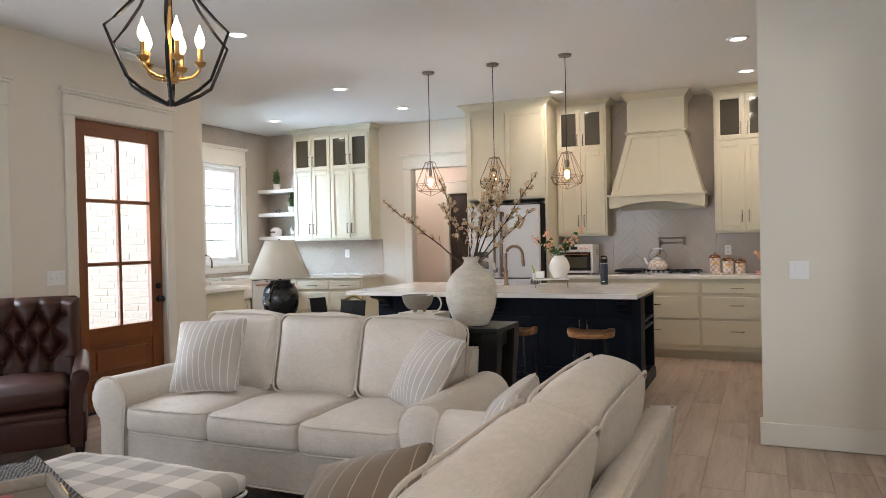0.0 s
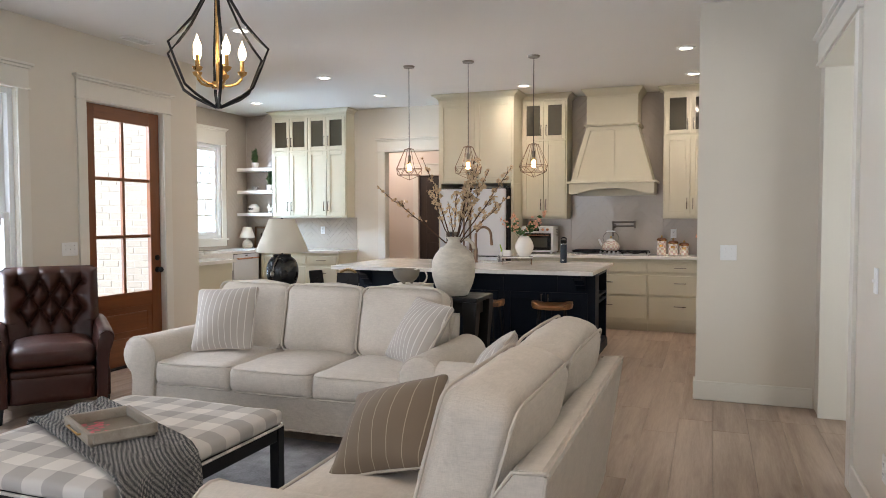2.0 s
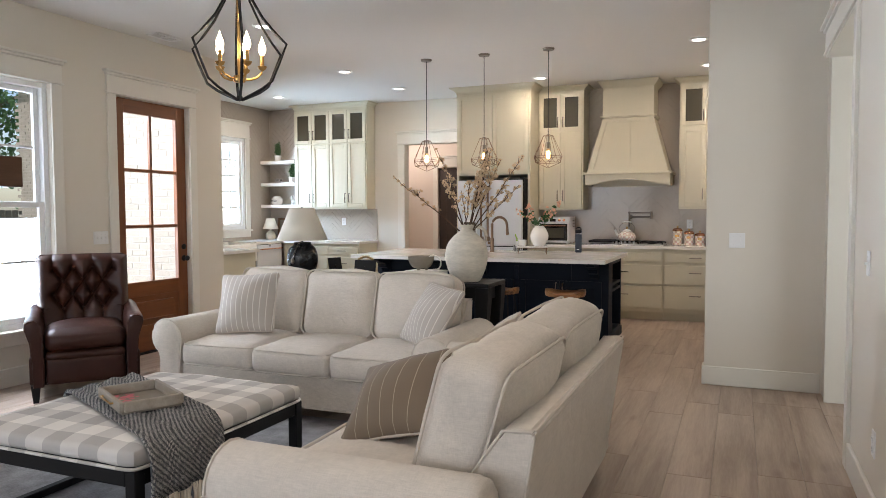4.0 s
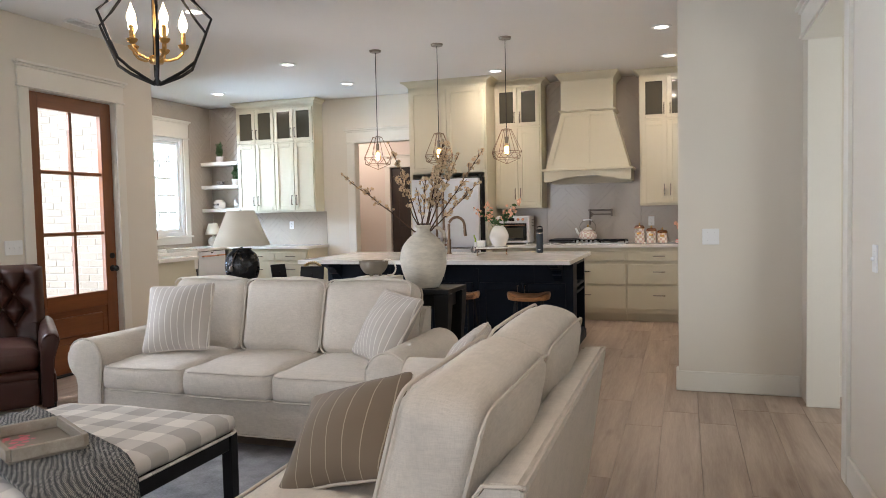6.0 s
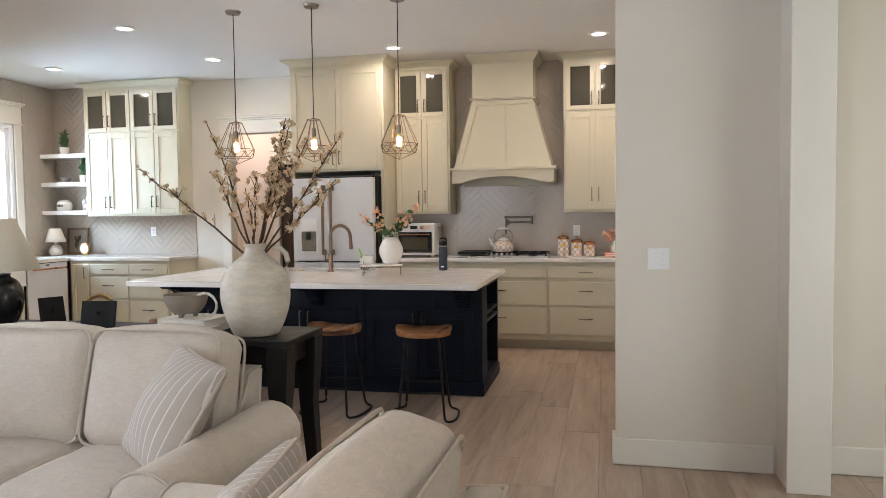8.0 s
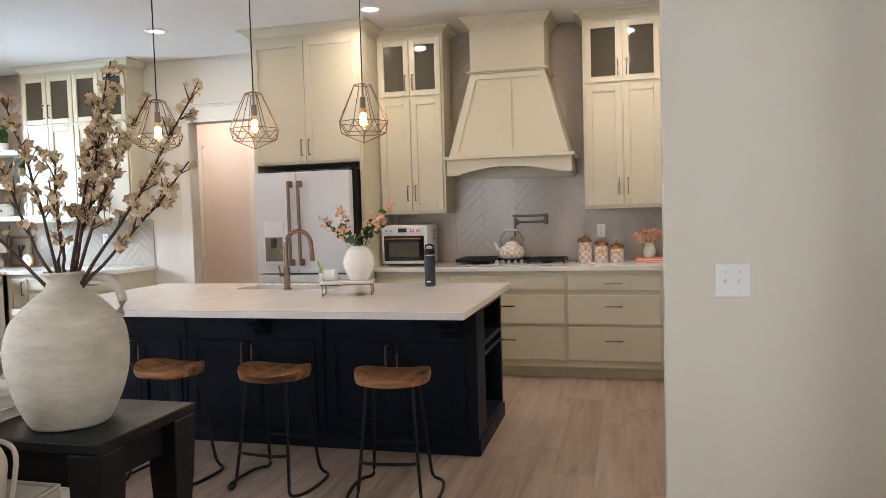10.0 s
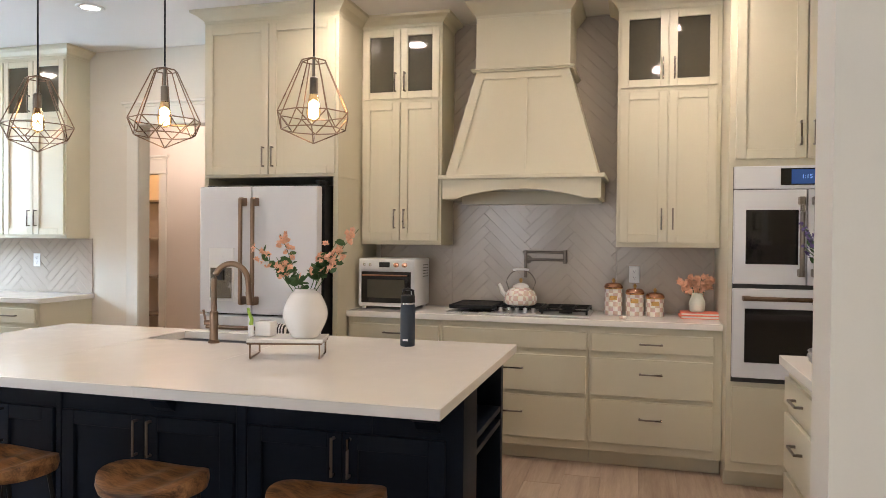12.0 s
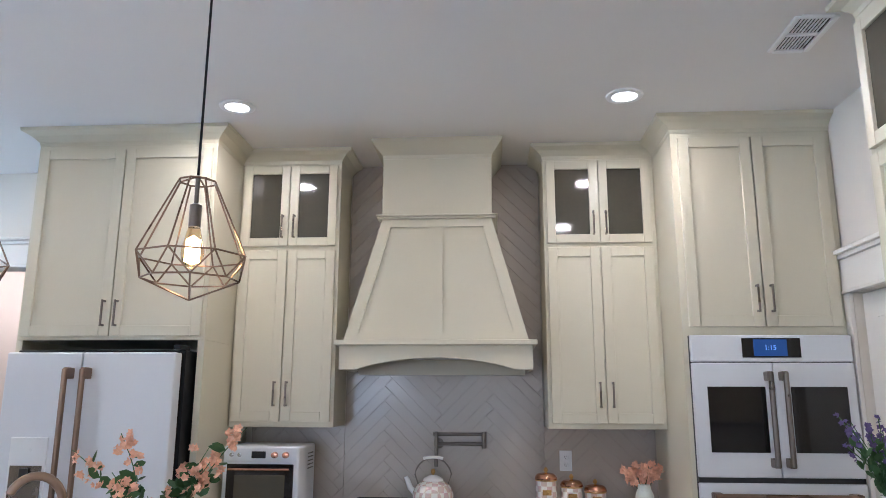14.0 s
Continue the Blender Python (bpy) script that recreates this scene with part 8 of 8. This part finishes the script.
def herringbone(x0, x1, z0, z1, origin=(0, 0), W=0.062, n=7, gap=0.0016):
    """Outlines of the tiles in a rectangle, laid in zigzag columns."""
    c = math.cos(math.pi / 4)
    reach = int(1.5 * (max(abs(x0 + 1.1), abs(x1 + 1.1)) + max(abs(z0 - 1.2), abs(z1 - 1.2))) / W) + 2 * n
    polys = []
    mx, mz = -1.1, 1.2
    for i in range(-reach, reach):
        for k in range(-reach // n - 2, reach // n + 2):
            for upright in (0, 1):
                if upright:
                    u0, v0, du, dv = i, i - (2 * n - 1) + 2 * n * k, 1, n
                else:
                    u0, v0, du, dv = i + 2 * n * k, i, n, 1
                q = []
                for a, b in ((0, 0), (1, 0), (1, 1), (0, 1)):
                    u = (u0 + a * du) * W + (gap / 2 if a == 0 else -gap / 2)
                    v = (v0 + b * dv) * W + (gap / 2 if b == 0 else -gap / 2)
                    q.append((mx + origin[0] + (u - v) * c, mz + origin[1] + (u + v) * c))
                if max(p[0] for p in q) < x0 or min(p[0] for p in q) > x1 or max(p[1] for p in q) < z0 or min(p[1] for p in q) > z1:
                    continue
                q = clip(q, x0, x1, z0, z1)
                if len(q) >= 3:
                    area = abs(sum(a[0] * b[1] - b[0] * a[1] for a, b in zip(q, q[1:] + q[:1]))) / 2
                    if area > 1e-4:
                        polys.append(q)
    return polys


def tile_geo(verts, faces, poly, place, depth=0.0062):
    cx = sum(p[0] for p in poly) / len(poly)
    cz = sum(p[1] for p in poly) / len(poly)
    i, m = len(verts), len(poly)
    tilt = (random.uniform(-1, 1) * 0.0003, random.uniform(-1, 1) * 0.0003)
    inner = []
    for p in poly:
        d = math.hypot(p[0] - cx, p[1] - cz)
        f = max(0.0, 1 - 0.0028 / max(d, 1e-4))
        inner.append((cx + (p[0] - cx) * f, cz + (p[1] - cz) * f))
    verts += [place(p[0], 0.0, p[1]) for p in poly]
    verts += [place(p[0], depth - 0.0020, p[1]) for p in poly]
    verts += [place(p[0], depth + tilt[0] * (p[0] - cx) * 20 + tilt[1] * (p[1] - cz) * 20, p[1]) for p in inner]
    for r in (0, 1):
        for k in range(m):
            j = (k + 1) % m
            faces.append((i + r * m + k, i + r * m + j, i + (r + 1) * m + j, i + (r + 1) * m + k))
    faces.append(tuple(i + 2 * m + k for k in range(m)))


def tile_field(name, rects, place, label, singly):
    field = structure(name, box(B(), *rects[0][1]), M_GROUT, label, "wall tiles")
    made = 0
    verts, faces = [], []
    for rect, _ in rects:
        for poly in herringbone(*rect):
            if singly and made < 300:
                vs_, fs_ = [], []
                tile_geo(vs_, fs_, poly, place)
                me = bpy.data.meshes.new("tile")
                me.from_pydata(vs_, [], fs_)
                me.materials.append(M_TILE)
                ob = new("tile", me)
                ob.parent = field
                made += 1
            else:
                tile_geo(verts, faces, poly, place)
    if faces:
        me = bpy.data.meshes.new("joined_tiles")
        me.from_pydata(verts, [], faces)
        me.materials.append(M_TILE)
        ob = new("joined_tiles", me)
        ob.parent = field
        ob["kind"] = "stuff"
    return field


north = lambda a, d, z: (a, 8.9645 - d, z)
west = lambda a, d, z: (-6.9255 + d, a, z)
E_ = lambda x0, x1, z0, z1: (x0, x1, 8.9618, 8.9695, z0, z1)
for nm, a0, a1 in (("backsplash_range_1", -2.265, -1.691), ("backsplash_range_2", -0.494, 0.155)):
    tile_field(nm, [((a0, a1, 0.942, 1.40), E_(a0, a1, 0.942, 1.40))], north, "grey glazed herringbone tile backsplash", True)
tile_field("backsplash_hood", [((-1.69, -0.495, 0.942, 3.035), E_(-1.69, -0.495, 0.942, 3.035))], north, "grey glazed herringbone tile behind the range and hood", True)
tile_field("backsplash_corner", [((-6.92, -4.945, 0.942, 1.42), E_(-6.92, -4.945, 0.942, 1.42)), ((-6.92, -6.27, 1.4205, 3.035), None)], north, "grey glazed herringbone tile in the west corner", True)
tile_field("wall_tile_window", [((8.45, 8.955, 0.942, 3.035), (-6.9295, -6.926, 8.45, 8.955, 0.942, 3.035)), ((6.22, 8.4495, 2.80, 3.035), None), ((6.22, 7.42, 0.942, 2.7995), None), ((7.4205, 8.4495, 0.942, 0.985), None)], west, "grey glazed herringbone tile around the window", False)

# ---- floor boards ----
random.seed(77)
PW = 0.22


def board(length):
    bm = B()
    e, w = 0.0016, PW - 0.0012
    rings(bm, [[(0, 0, -0.008), (w, 0, -0.008), (w, length, -0.008), (0, length, -0.008)], [(0, 0, -e), (w, 0, -e), (w, length, -e), (0, length, -e)], [(e, e, 0), (w - e, e, 0), (w - e, length - e, 0), (e, length - e, 0)]])
    bmesh.ops.recalc_face_normals(bm, faces=bm.faces)
    return bm


FULL = 1.52
board_mesh = bpy.data.meshes.new("plank")
b = board(FULL - 0.0015)
b.to_mesh(board_mesh)
b.free()
board_mesh.materials.append(M_PLANK)
made = 0
verts, faces = [], []
for c in range(-32, 13):
    x = -0.11 + c * PW
    if x < -6.95 or x > 2.75:
        continue
    y = -3.3 - random.uniform(0, FULL)
    while y < 11.3:
        lo, hi = (5.3, 9.1) if x < -5.3 else (-3.3, 9.1) if x < 0.86 else (2.0, 5.22)
        hi = 11.3 if -6.5 < x < -2.72 else hi
        y0, y1 = max(y, lo), min(y + FULL, hi)
        near = -2.4 < x < 0.95 and y1 > -0.6 and y0 < 8.5
        if near and y1 - y0 > FULL - 0.001 and made < 300:
            ob = new("plank", board_mesh)
            ob.parent = floor
            ob.matrix_basis = pose(x, y0, 0)
            made += 1
        elif y1 - y0 > 0.02:
            i, e, w, L = len(verts), 0.0016, PW - 0.0012, y1 - y0 - 0.0015
            verts += [(x, y0, -e), (x + w, y0, -e), (x + w, y0 + L, -e), (x, y0 + L, -e), (x + e, y0 + e, 0), (x + w - e, y0 + e, 0), (x + w - e, y0 + L - e, 0), (x + e, y0 + L - e, 0)]
            faces += [(i + 4, i + 5, i + 6, i + 7), (i, i + 1, i + 5, i + 4), (i + 1, i + 2, i + 6, i + 5), (i + 2, i + 3, i + 7, i + 6), (i + 3, i, i + 4, i + 7)]
        y += FULL
me = bpy.data.meshes.new("far_planks")
me.from_pydata(verts, [], faces)
me.materials.append(M_PLANK)
ob = new("far_planks", me)
ob.parent = floor
ob["kind"] = "stuff"
